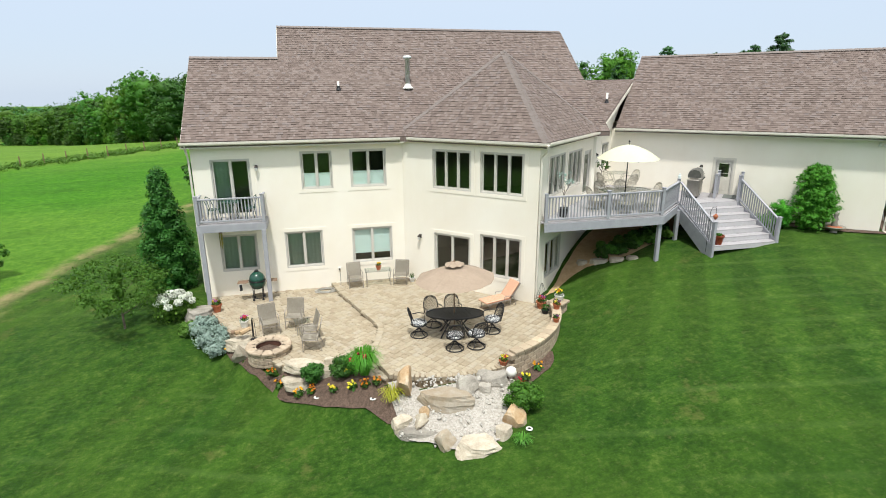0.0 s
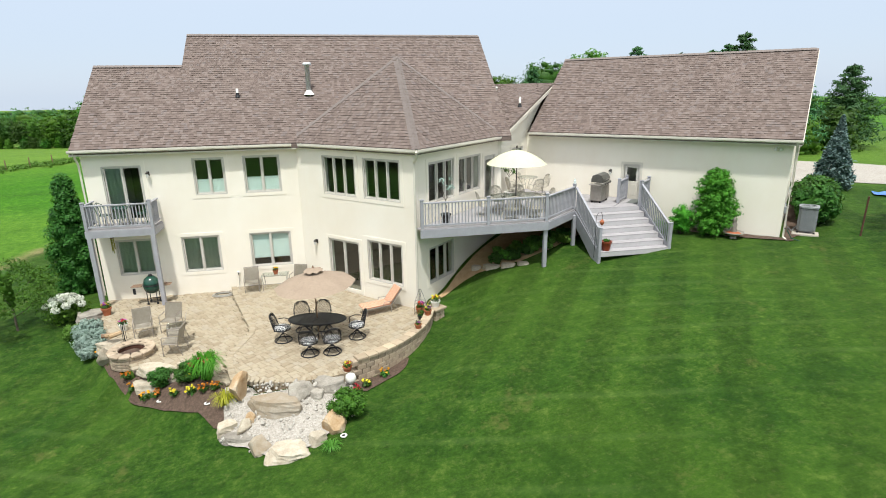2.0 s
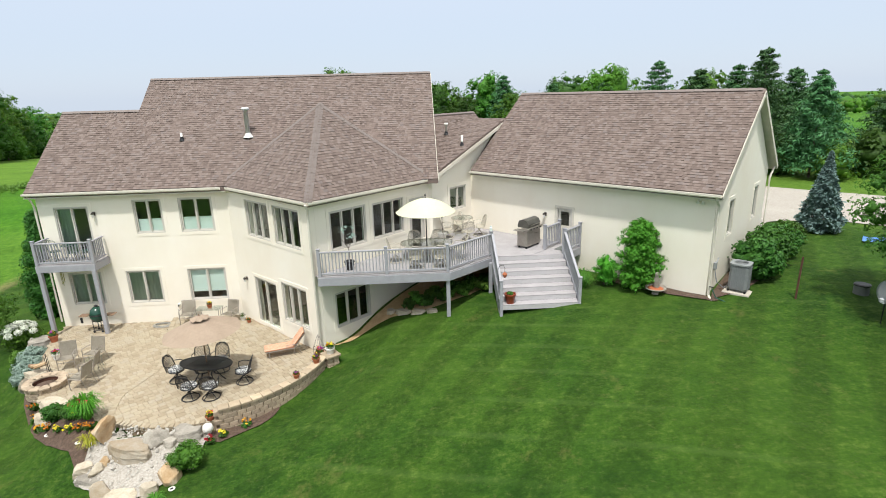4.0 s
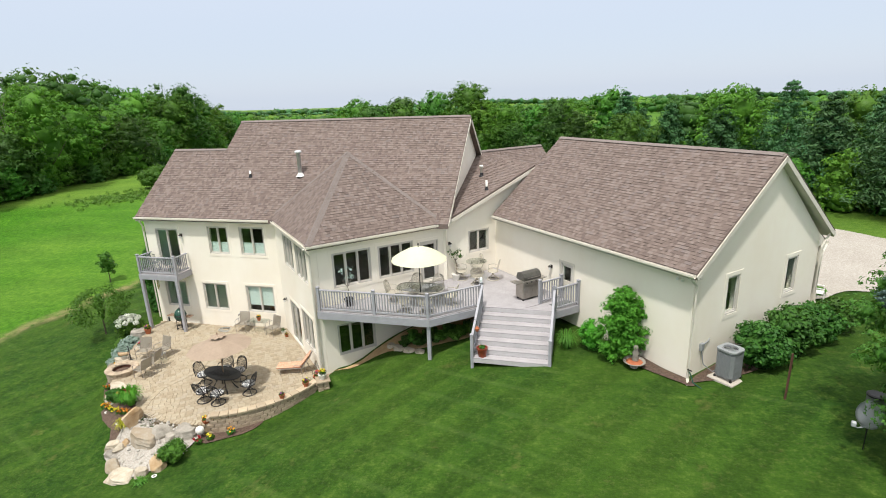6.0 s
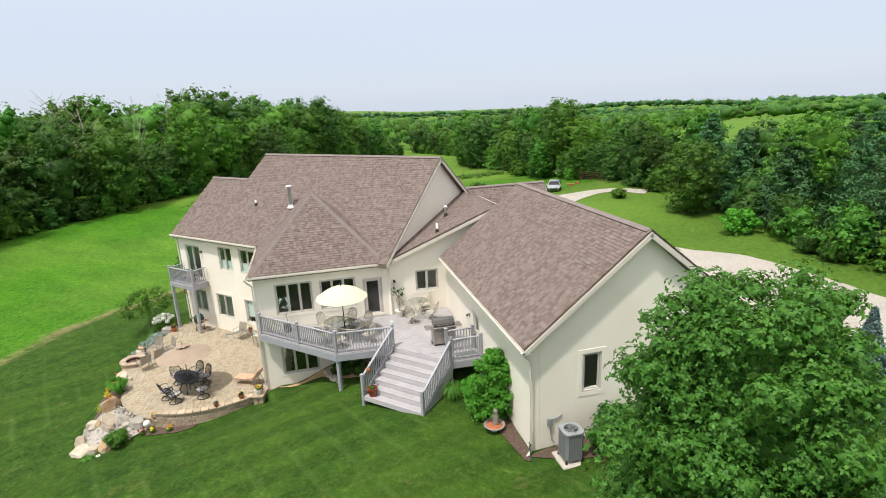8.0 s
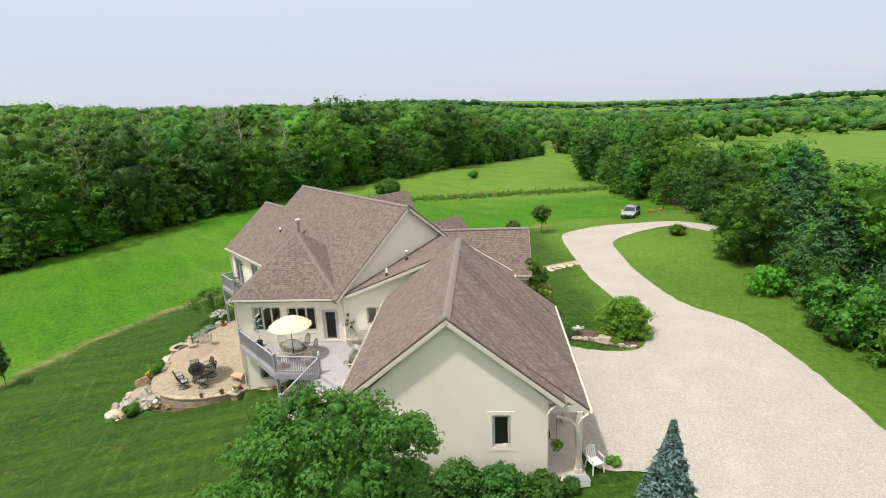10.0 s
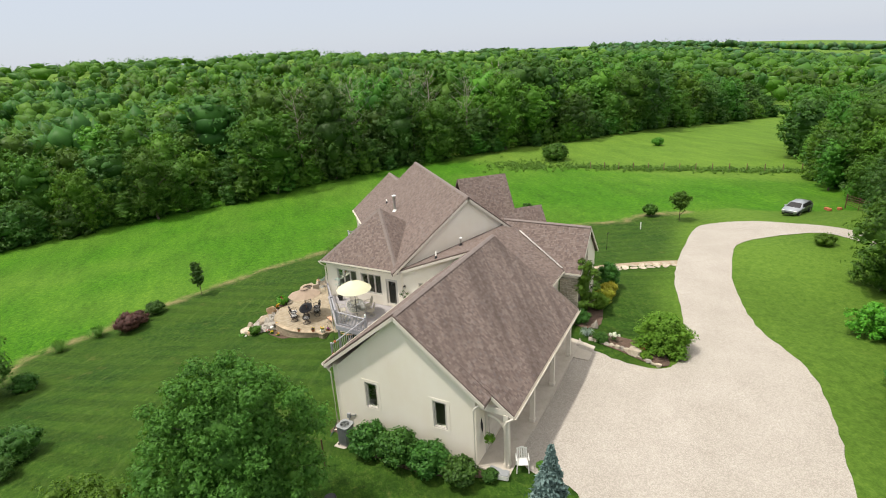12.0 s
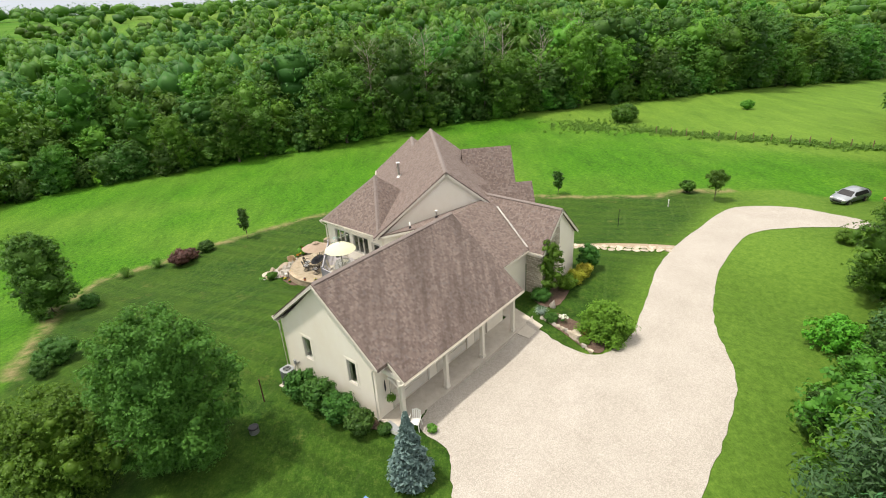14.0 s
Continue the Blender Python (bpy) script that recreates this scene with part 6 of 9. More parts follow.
def lattice_back(t, metal, z0, z1, w, lean, mesh_n=5):
    """A rounded chair back of crossed strips in a hoop."""
    def bend(x, z):
        f = (z - z0) / (z1 - z0)
        return (x, 0.21 + lean * f - 0.10 * (1 - math.cos(x / (w / 2) * 1.1)) * 0.6, z)
    hoop = [(-w / 2, z0), (-w / 2, z0 + (z1 - z0) * 0.55), (-w * 0.38, z1 - 0.05), (-w * 0.18, z1), (w * 0.18, z1), (w * 0.38, z1 - 0.05), (w / 2, z0 + (z1 - z0) * 0.55), (w / 2, z0)]
    part("back_frame", tube(bmesh.new(), [bend(*p) for p in hoop], 0.016, 6), metal, t)
    bm = bmesh.new()
    for k in range(-mesh_n, mesh_n + 1):
        for sgn in (-1, 1):
            pts = []
            for q in range(5):
                z = z0 + (z1 - z0) * q / 4
                x = k * w / mesh_n * 0.55 + sgn * (q - 2) * w * 0.14
                lim = w / 2 * math.sqrt(max(0.05, 1 - max(0, (z - z0) / (z1 - z0) - 0.55) ** 2 / 0.22))
                pts.append(bend(max(-lim, min(lim, x)), z))
            tube(bm, pts, 0.007, 4)
    part("back_lattice", bm, metal, t)


def swivel_chair(at, turn, metal, cushion, label, group):
    """Cast metal chair on a ring-footed swivel base."""
    t = thing("swivel_chair", at, label, "chair", group, turn=turn)
    n = 18
    part("base_ring", tube(bmesh.new(), [(0.27 * math.cos(k * math.tau / n), 0.27 * math.sin(k * math.tau / n), 0.02) for k in range(n)], 0.018, 6, True), metal, t)
    bm = bmesh.new()
    for k in range(4):
        a = k * math.pi / 2 + 0.78
        tube(bm, [(0.27 * math.cos(a), 0.27 * math.sin(a), 0.03), (0.12 * math.cos(a), 0.12 * math.sin(a), 0.16), (0.03 * math.cos(a), 0.03 * math.sin(a), 0.26)], 0.014, 6)
    part("spider", bm, metal, t)
    part("column", lathe([(0.035, 0.22), (0.035, 0.37), (0.10, 0.385)], 12), metal, t)
    part("seat_pan", lathe([(0.25, 0.385), (0.265, 0.40), (0.25, 0.415)], 20), metal, t)
    if cushion:
        part("cushion", lathe([(0.20, 0.415), (0.25, 0.43), (0.26, 0.455), (0.24, 0.485), (0.15, 0.495)], 20), cushion, t, "black and white patterned seat cushion" if cushion == M_SPOT else "", True)
    lattice_back(t, metal, 0.42, 0.92, 0.50, 0.14)
    for sx in (-1, 1):
        part("arm", tube(bmesh.new(), [(sx * 0.25, 0.20, 0.64), (sx * 0.29, 0.0, 0.66), (sx * 0.27, -0.18, 0.63), (sx * 0.25, -0.20, 0.45), (sx * 0.23, -0.12, 0.40)], 0.015, 6), metal, t)
    return t


def umbrella(at, r, h, pole_top, sides, canopy, metal, label, drop, vent=True, tilt=0.0, dome=0.0):
    """Garden umbrella: pole, ribs and a panelled canopy."""
    t = thing("garden_umbrella", at, label, "umbrella")
    part("pole", lathe([(0.022, 0.0), (0.022, pole_top)], 10), metal, t)
    T = Matrix.Translation((0, 0, h)) @ Matrix.Rotation(tilt, 4, "Y")
    bm = bmesh.new()
    rings = []
    for k in range(7):
        f = k / 6
        ring_v = []
        for i in range(sides * 2):
            a = i * math.pi / sides
            valley = 0.965 if i % 2 else 1.0
            rad = r * f * (1 - (1 - valley) * f)
            z = -drop * ((1 - dome) * f + dome * f * f) - (0.02 * f if i % 2 else 0)
            ring_v.append(bm.verts.new(T @ Vector((rad * math.cos(a), rad * math.sin(a), z))) if k else None)
        rings.append(ring_v)
    top = bm.verts.new(T @ Vector((0, 0, 0)))
    n = sides * 2
    for i in range(n):
        j = (i + 1) % n
        bm.faces.new((top, rings[1][i], rings[1][j]))
        for k in range(1, 6):
            bm.faces.new((rings[k][i], rings[k + 1][i], rings[k + 1][j], rings[k][j]))
    can = part("canopy", bm, canopy, t, "", dome > 0.3)
    bm = bmesh.new()
    lip = [bm.verts.new(v) for v in [T @ Vector((r * (0.965 if i % 2 else 1.0) * math.cos(i * math.pi / sides), r * (0.965 if i % 2 else 1.0) * math.sin(i * math.pi / sides), -drop - (0.02 if i % 2 else 0))) for i in range(n)]]
    low = [bm.verts.new(v.co - Vector((0, 0, 0.10 if i % 2 else 0.12))) for i, v in enumerate(lip)]
    if not dome:
        for i in range(n):
            j = (i + 1) % n
            bm.faces.new((lip[i], low[i], low[j], lip[j]))
        part("valance", bm, canopy, can)
    else:
        bm.free()
    if vent:
        bm = bmesh.new()
        vr = r * 0.24
        c = bm.verts.new(T @ Vector((0, 0, 0.09)))
        vs = [bm.verts.new(T @ Vector((vr * math.cos(i * math.pi / sides), vr * math.sin(i * math.pi / sides), 0.02 - (0.05 if i % 2 else 0.0)))) for i in range(n)]
        for i in range(n):
            bm.faces.new((c, vs[i], vs[(i + 1) % n]))
        part("vent", bm, canopy, can)
    for i in range(sides):
        a = i * math.tau / sides
        part("rib", tube(bmesh.new(), [T @ Vector((0.03 * math.cos(a), 0.03 * math.sin(a), -0.05)), T @ Vector((r * 0.5 * math.cos(a), r * 0.5 * math.sin(a), -drop * ((1 - dome) * 0.5 + dome * 0.25) - 0.03)), T @ Vector((r * 0.97 * math.cos(a), r * 0.97 * math.sin(a), -drop - 0.02))], 0.008, 4), metal, t)
    part("finial", lathe([(0.02, 0.0), (0.035, 0.04), (0.01, 0.10)], 10, None, T @ Vector((0, 0, 0.06))), metal, t)
    return t


def leaf_cloud(rng, n, centre, radii, size, bias=0.75):
    """Loose leaves round an ellipsoid: lists of vertices and quads."""
    v, f = [], []
    for _ in range(n):
        d = Vector((rng.gauss(0, 1), rng.gauss(0, 1), rng.gauss(0, 1))).normalized()
        k = rng.uniform(bias, 1.0)
        c = Vector((centre[0] + d.x * radii[0] * k, centre[1] + d.y * radii[1] * k, centre[2] + d.z * radii[2] * k))
        nrm = (d + Vector((rng.gauss(0, 0.5), rng.gauss(0, 0.5), rng.gauss(0.3, 0.5)))).normalized()
        s = nrm.cross(Vector((rng.gauss(0, 1), rng.gauss(0, 1), rng.gauss(0, 1)))).normalized()
        t = nrm.cross(s)
        w = size * rng.uniform(0.6, 1.3)
        n0 = len(v)
        v += [c - s * w * 0.5, c - t * w * 0.3, c + s * w * 0.6, c + t * w * 0.3 + nrm * w * 0.12]
        f.append((n0, n0 + 1, n0 + 2, n0 + 3))
    return v, f


def cloud_mesh(name, clouds):
    v, f = [], []
    for cv, cf in clouds:
        n0 = len(v)
        v += [tuple(p) for p in cv]
        f += [tuple(n0 + i for i in q) for q in cf]
    me = bpy.data.meshes.new(name)
    me.from_pydata(v, [], f)
    return me


def flower_pot(at, r, h, pot_mat, flower_mats, label, seed, leaf=None, spread=1.15, tall=0.9):
    """A pot with soil, leaves and blossoms."""
    t = thing("flower_pot", at, label, "flower pot")
    part("pot", lathe([(r * 0.68, 0), (r * 0.95, h * 0.82), (r * 1.06, h * 0.82), (r * 1.08, h), (r * 0.92, h), (r * 0.88, h * 0.85), (0.01, h * 0.85)], 18), pot_mat, t, "", False)
    rng = random.Random(seed)
    part("leaves", cloud_mesh("leaves", [leaf_cloud(rng, 120, (0, 0, h + r * tall * 0.5), (r * spread, r * spread, r * tall * 0.8), r * 0.42, 0.3)]), leaf or M_L_SHRUB, t)
    for k, fm in enumerate(flower_mats):
        part("blossoms", cloud_mesh("blossoms", [leaf_cloud(rng, 10, (rng.uniform(-r, r) * 0.7, rng.uniform(-r, r) * 0.7, h + r * tall * rng.uniform(0.7, 1.3)), (r * 0.28, r * 0.28, r * 0.2), r * 0.36, 0.4) for _ in range(5)]), fm, t)
    return t


# patio dining set
TX, TY = 1.42, -5.87
tb = thing("dining_table", (TX, TY, 0), "oval black cast metal dining table on the patio", "table", turn=-12)
prof = bmesh.new()
for z0, z1, k in ((0.70, 0.735, 1.0),):
    prism([(0.92 * k * math.cos(a), 0.47 * k * math.sin(a)) for a in np.linspace(0, math.tau, 40)[:-1]], z0, z1, prof)
part("tabletop", prof, M_BLACK, tb)
part("table_rim", tube(bmesh.new(), [(0.92 * math.cos(a), 0.47 * math.sin(a), 0.735) for a in np.linspace(0, math.tau, 40)[:-1]], 0.016, 6, True), M_BLACK, tb)
lat = bmesh.new()
for k in range(-6, 7):
    for sg in (-1, 1):
        p = [Vector((k * 0.15 - 0.1 * sg, -0.28, 0.742)), Vector((k * 0.15 + 0.1 * sg, 0.28, 0.742))]
        if all((q.x / 0.85) ** 2 + (q.y / 0.40) ** 2 < 1 for q in p):
            tube(lat, p, 0.006, 4)
part("lattice", lat, M_BLACK, tb)
for sx in (-1, 1):
    for sy in (-1, 1):
        part("leg", tube(bmesh.new(), [(sx * 0.45, sy * 0.28, 0.0), (sx * 0.38, sy * 0.22, 0.12), (sx * 0.22, sy * 0.14, 0.4), (sx * 0.42, sy * 0.28, 0.70)], 0.025, 6), M_BLACK, tb)
for i, (dx, dy, tn) in enumerate(((-1.12, 0.22, 80), (-0.5, 0.85, 10), (0.15, 0.82, -5), (-0.25, -0.95, 172), (0.42, -0.98, 190), (1.22, -0.08, -85))):
    swivel_chair((TX + dx, TY + dy, 0), tn, M_BLACK, M_SPOT, "black cast metal swivel chair with patterned cushion at the patio table", "chairs round the patio table")
umbrella((TX, TY + 0.06, 0), 1.26, 2.34, 2.40, 8, M_CANVAS, M_WOOD, "faded beige canvas umbrella standing through the patio table", 0.46, tilt=radians(-3), dome=0.12)

# chaise
ch = thing("chaise_longue", (3.62, -3.95, 0), "reclining metal chaise with peach striped cushion", "lounger", turn=17)
ch.scale = (0.86, 0.86, 0.82)
for sy in (-0.3, 0.3):
    part("side_rail", tube(bmesh.new(), [(-0.85, sy, 0.30), (0.35, sy, 0.32)], 0.018, 6), M_TAUPE, ch)
    for x in (-0.75, 0.3):
        part("leg", tube(bmesh.new(), [(x, sy, 0.0), (x + 0.03, sy, 0.30)], 0.016, 6), M_TAUPE, ch)
    part("arm", tube(bmesh.new(), [(-0.05, sy * 1.08, 0.32), (0.0, sy * 1.08, 0.52), (0.42, sy * 1.08, 0.50), (0.6, sy * 1.08, 0.0)], 0.016, 6), M_TAUPE, ch)
part("seat_cushion", boxm(-0.92, -0.30, 0.33, 0.33, 0.30, 0.42, bevel=0.03), M_STRIPE, ch, "peach striped seat cushion")
part("back_cushion", boxm(0, -0.30, 0, 0.82, 0.30, 0.09, Matrix.Translation((0.30, 0, 0.36)) @ Matrix.Rotation(radians(-52), 4, "Y"), bevel=0.03), M_STRIPE, ch, "raised peach striped back cushion")
part("back_frame", boxm(0, -0.31, -0.04, 0.80, 0.31, -0.01, Matrix.Translation((0.32, 0, 0.36)) @ Matrix.Rotation(radians(-52), 4, "Y")), M_TAUPE, ch)

# wall set and fire pit chairs
sling_chair((-1.28, -0.62, 0), 5)
sling_chair((0.55, -0.75, 0), -20)
glass_table((-0.36, -0.60, 0), -2, 1.05, 0.55, 0.62, M_TAUPE, "glass-topped patio side table against the wall")
flower_pot((-0.33, -0.58, 0.62), 0.11, 0.17, M_TERRA, [M_F_ORANGE, M_F_YELLOW], "terracotta pot of orange flowers on the glass table", 1)
sling_chair((-4.35, -3.95, LZ), 15)
sling_chair((-3.55, -3.65, LZ), -10)
sling_chair((-3.1, -4.75, LZ), -80)
sling_chair((-3.02, -5.45, LZ), -95)
glass_table((-3.3, -4.2, LZ), 10, 0.5, 0.5, 0.42, M_TAUPE, "small glass table between the fire pit chairs", "small_table")
flower_pot((-5.22, -3.25, LZ), 0.15, 0.24, M_WHITEPOT, [M_F_RED, M_F_PURPLE], "white pot of red flowers beside the seat rock", 2)
flower_pot((-6.32, -1.62, LZ), 0.17, 0.28, M_TERRA, [M_F_PURPLE, M_F_YELLOW], "orange pot of purple and yellow flowers", 3)
flower_pot((4.95, -4.55, 0), 0.17, 0.26, M_TERRA, [M_F_RED, M_F_PURPLE], "terracotta pot of red flowers in a wire frame", 4)
flower_pot((4.90, -5.02, 0), 0.13, 0.14, M_BLACK, [], "dark pot of leafy green herbs", 5, tall=1.6)
flower_pot((5.42, -4.98, 0.41), 0.16, 0.22, M_WHITEPOT, [M_F_ORANGE, M_F_YELLOW], "white pot of mixed flowers on the pillar", 6)
flower_pot((5.03, -5.62, 0.405), 0.13, 0.18, M_TERRA, [M_F_YELLOW, M_F_PURPLE], "orange pot of yellow pansies on the wall", 7)
flower_pot((4.55, -6.60, 0.405), 0.11, 0.14, M_TERRA, [M_F_PURPLE], "small pot of violet flowers on the wall", 8)
flower_pot((2.25, -8.12, 0.0), 0.13, 0.15, M_TERRA, [M_F_RED, M_F_YELLOW], "terracotta pot of red flowers at the wall end", 9)
flower_pot((1.02, -0.62, 0), 0.11, 0.16, M_WHITEPOT, [], "small white pot of green leaves by the slider", 10, tall=1.4)
flower_pot((1.35, -0.9, 0), 0.09, 0.12, M_TERRA, [M_F_ORANGE], "small terracotta pot by the slider", 11)
gl = single("gazing_ball", lathe([(0.02, 0), (0.11, 0.04), (0.16, 0.14), (0.13, 0.25), (0.05, 0.30)], 18), M_WHITEPOT, "pale round garden ball on the rocks", "ornament", (2.32, -8.55, -0.16), smooth=True)
ob_ = thing("plant_obelisk", (4.95, -4.55, 0), "thin dark wire obelisk over a flower pot", "trellis")
for k in range(4):
    a = k * math.pi / 2
    part("wire", tube(bmesh.new(), [(0.22 * math.cos(a), 0.22 * math.sin(a), 0), (0.2 * math.cos(a), 0.2 * math.sin(a), 0.45), (0.02 * math.cos(a), 0.02 * math.sin(a), 0.95)], 0.006, 4), M_BLACK, ob_)
part("hoop", tube(bmesh.new(), [(0.2 * math.cos(k * math.tau / 12), 0.2 * math.sin(k * math.tau / 12), 0.45) for k in range(12)], 0.006, 4, True), M_BLACK, ob_)

# egg-shaped smoker
eg = thing("kamado_grill", (-4.95, -0.72, LZ), "dark green egg-shaped ceramic grill on a wheeled stand", "grill")
part("bowl", lathe([(0.10, 0.42), (0.22, 0.48), (0.29, 0.62), (0.30, 0.74), (0.29, 0.76)], 22), M_EGG, eg, "", True)
part("lid", lathe([(0.30, 0.77), (0.29, 0.85), (0.24, 0.98), (0.13, 1.08), (0.07, 1.10)], 22), M_EGG, eg, "", True)
part("chimney_cap", lathe([(0.07, 1.09), (0.075, 1.15), (0.05, 1.17)], 14), M_BLACK, eg)
part("band", lathe([(0.305, 0.745), (0.31, 0.75), (0.31, 0.785), (0.305, 0.79)], 22), M_BLACK, eg)
for k in range(4):
    a = k * math.pi / 2 + 0.78
    lg = part("leg", tube(bmesh.new(), [(0.24 * math.cos(a), 0.24 * math.sin(a), 0.08), (0.24 * math.cos(a), 0.24 * math.sin(a), 0.62)], 0.016, 6), M_BLACK, eg)
    part("caster", lathe([(0.04, 0.0), (0.045, 0.04), (0.03, 0.08)], 10, None, (0.24 * math.cos(a), 0.24 * math.sin(a), 0)), M_BLACK, lg)
for z in (0.12, 0.55):
    part("nest_ring", tube(bmesh.new(), [(0.25 * math.cos(k * math.tau / 16), 0.25 * math.sin(k * math.tau / 16), z) for k in range(16)], 0.012, 5, True), M_BLACK, eg)
for sx in (-1, 1):
    part("side_shelf", boxm(sx * 0.52 - 0.19, -0.17, 0.72, sx * 0.52 + 0.19, 0.17, 0.745, bevel=0.008), M_WOOD, eg, "brown wooden side shelf")
part("hanging_tool", boxm(-0.63, -0.2, 0.45, -0.53, -0.17, 0.70, bevel=0.01), M_BLACK, eg)

# hose and tools by the house
hs = bmesh.new()
for turn_ in range(5):
    r = 0.34 - 0.035 * turn_
    tube(hs, [(r * 1.25 * math.cos(k * math.tau / 20), r * 0.75 * math.sin(k * math.tau / 20), 0.02 + 0.022 * (turn_ % 3)) for k in range(20)], 0.016, 5, True)
tube(hs, [(0.42, 0.0, 0.02), (0.60, 0.18, 0.03), (0.62, 0.30, 0.25), (0.62, 0.31, 0.60)], 0.014, 5)
single("garden_hose", hs, M_HOSE, "grey garden hose lying in a loose coil", "hose", (-2.45, -0.50, LZ))
sp = thing("spigot", (-1.84, -0.05, 0.62), "small brass hose tap on the wall", "tap")
part("body", tube(bmesh.new(), [(0, 0.06, 0), (0, -0.07, 0), (0, -0.09, -0.06)], 0.018, 6), M_BRONZE, sp)
part("plate", boxm(-0.05, -0.01, -0.05, 0.05, 0.048, 0.05, bevel=0.006), M_WHITE, sp)
ft = thing("fire_tools", (-4.82, -4.35, LZ), "dark iron fire tool stand beside the pit", "fire tools")
part("stand", lathe([(0.12, 0), (0.12, 0.015), (0.015, 0.03), (0.012, 0.70), (0.03, 0.73)], 12), M_BLACK, ft)
for k in range(3):
    part("poker", tube(bmesh.new(), [(0.06 * math.cos(k * 2.1), 0.06 * math.sin(k * 2.1), 0.08), (0.05 * math.cos(k * 2.1), 0.05 * math.sin(k * 2.1), 0.68)], 0.008, 5), M_BLACK, ft)
for k in range(3):
    single("firewood", tube(bmesh.new(), [(-0.2, 0, 0.07), (0.2, 0, 0.07)], 0.07, 7), M_RUST if k else M_WOOD, "split brown firewood log on the seat rock", "firewood", (-5.3 + 0.12 * k, -4.3 - 0.04 * k, LZ + 0.22 + 0.02 * k), 25 * k, "firewood logs")
wc = thing("wind_chime", (-6.05, -0.65, 2.66), "thin brass wind chime hung under the balcony", "wind chime")
part("cord", tube(bmesh.new(), [(0, 0, 0.03), (0, 0, -0.12)], 0.006, 4), M_BRONZE, wc)
part("ring", lathe([(0.07, -0.13), (0.07, -0.115)], 12), M_WOOD, wc)
for k in range(5):
    a = k * math.tau / 5
    part("rod", tube(bmesh.new(), [(0.05 * math.cos(a), 0.05 * math.sin(a), -0.13), (0.05 * math.cos(a), 0.05 * math.sin(a), -0.55 - 0.04 * k)], 0.011, 5), M_L_YELLOW, wc)

# balcony chairs and table
def bistro_chair(at, turn):
    t = thing("bistro_chair", at, "dark green slim metal balcony chair", "chair", "balcony chairs", turn=turn)
    part("seat", lathe([(0.20, 0.43), (0.21, 0.45), (0.20, 0.46)], 16), M_EGG, t)
    for k in range(4):
        a = k * math.pi / 2 + 0.78
        part("leg", tube(bmesh.new(), [(0.17 * math.cos(a), 0.17 * math.sin(a), 0.44), (0.24 * math.cos(a), 0.24 * math.sin(a), 0.0)], 0.012, 5), M_EGG, t)
    part("back", tube(bmesh.new(), [(-0.19, 0.1, 0.44), (-0.2, 0.22, 0.8), (0, 0.26, 0.90), (0.2, 0.22, 0.8), (0.19, 0.1, 0.44)], 0.013, 6), M_EGG, t)
    part("slat", tube(bmesh.new(), [(0, 0.16, 0.46), (0, 0.25, 0.88)], 0.012, 5), M_EGG, t)
    return t


bistro_chair((-6.2, -0.5, BZ_), 70)
bistro_chair((-4.95, -0.5, BZ_), -70)
bt = thing("bistro_table", (-5.58, -0.52, BZ_), "small dark green round balcony table", "table")
part("tabletop", lathe([(0.30, 0.68), (0.31, 0.70), (0.30, 0.71)], 22), M_EGG, bt)
for k in range(3):
    a = k * math.tau / 3
    part("leg", tube(bmesh.new(), [(0.05 * math.cos(a), 0.05 * math.sin(a), 0.68), (0.24 * math.cos(a), 0.24 * math.sin(a), 0.0)], 0.013, 5), M_EGG, bt)

# ---------------------------------------------------------------- deck furniture
DX, DY = 9.05, -2.75
dt = thing("dining_table", (DX, DY, DZ), "oblong champagne metal table with a glass top on the deck", "table")
part("tabletop", prism([(0.98 * math.copysign(abs(math.cos(a)) ** 0.6, math.cos(a)), 0.55 * math.copysign(abs(math.sin(a)) ** 0.6, math.sin(a))) for a in np.linspace(0, math.tau, 33)[:-1]], 0.715, 0.727), M_GLASS2, dt, "clear glass top")
part("rim", tube(bmesh.new(), [(1.0 * math.copysign(abs(math.cos(a)) ** 0.6, math.cos(a)), 0.57 * math.copysign(abs(math.sin(a)) ** 0.6, math.sin(a)), 0.715) for a in np.linspace(0, math.tau, 33)[:-1]], 0.018, 6, True), M_IRON, dt)
for sx in (-1, 1):
    for sy in (-1, 1):
        part("leg", tube(bmesh.new(), [(sx * 0.72, sy * 0.42, 0), (sx * 0.55, sy * 0.3, 0.25), (sx * 0.70, sy * 0.42, 0.71)], 0.02, 6), M_IRON, dt)
    part("stretcher", tube(bmesh.new(), [(sx * 0.55, -0.3, 0.25), (0, 0, 0.22), (sx * 0.55, 0.3, 0.25)], 0.012, 5), M_IRON, dt)
umbrella((DX, DY, DZ), 1.14, 2.46, 2.50, 14, M_CREAM, M_BLACK, "domed cream umbrella standing over the deck table", 0.52, vent=False, dome=0.75)
G2 = "champagne chairs round the deck table"
for dx, dy, tn in ((-1.22, 0.05, 90), (-0.45, 0.86, 5), (0.45, 0.86, -5), (-0.45, -0.86, 180), (0.45, -0.86, 180), (1.25, 0.1, -90)):
    swivel_chair((DX + dx, DY + dy, DZ), tn, M_IRON, None, "champagne cast metal swivel chair at the deck table", G2)
st_ = thing("bistro_table", (10.72, 0.62, DZ), "small round glass-topped champagne metal table", "table")
part("tabletop", lathe([(0.46, 0.84), (0.47, 0.855), (0.46, 0.87)], 28), M_GLASS2, st_, "round glass top")
part("rim", tube(bmesh.new(), [(0.48 * math.cos(k * math.tau / 28), 0.48 * math.sin(k * math.tau / 28), 0.855) for k in range(28)], 0.016, 6, True), M_IRON, st_)
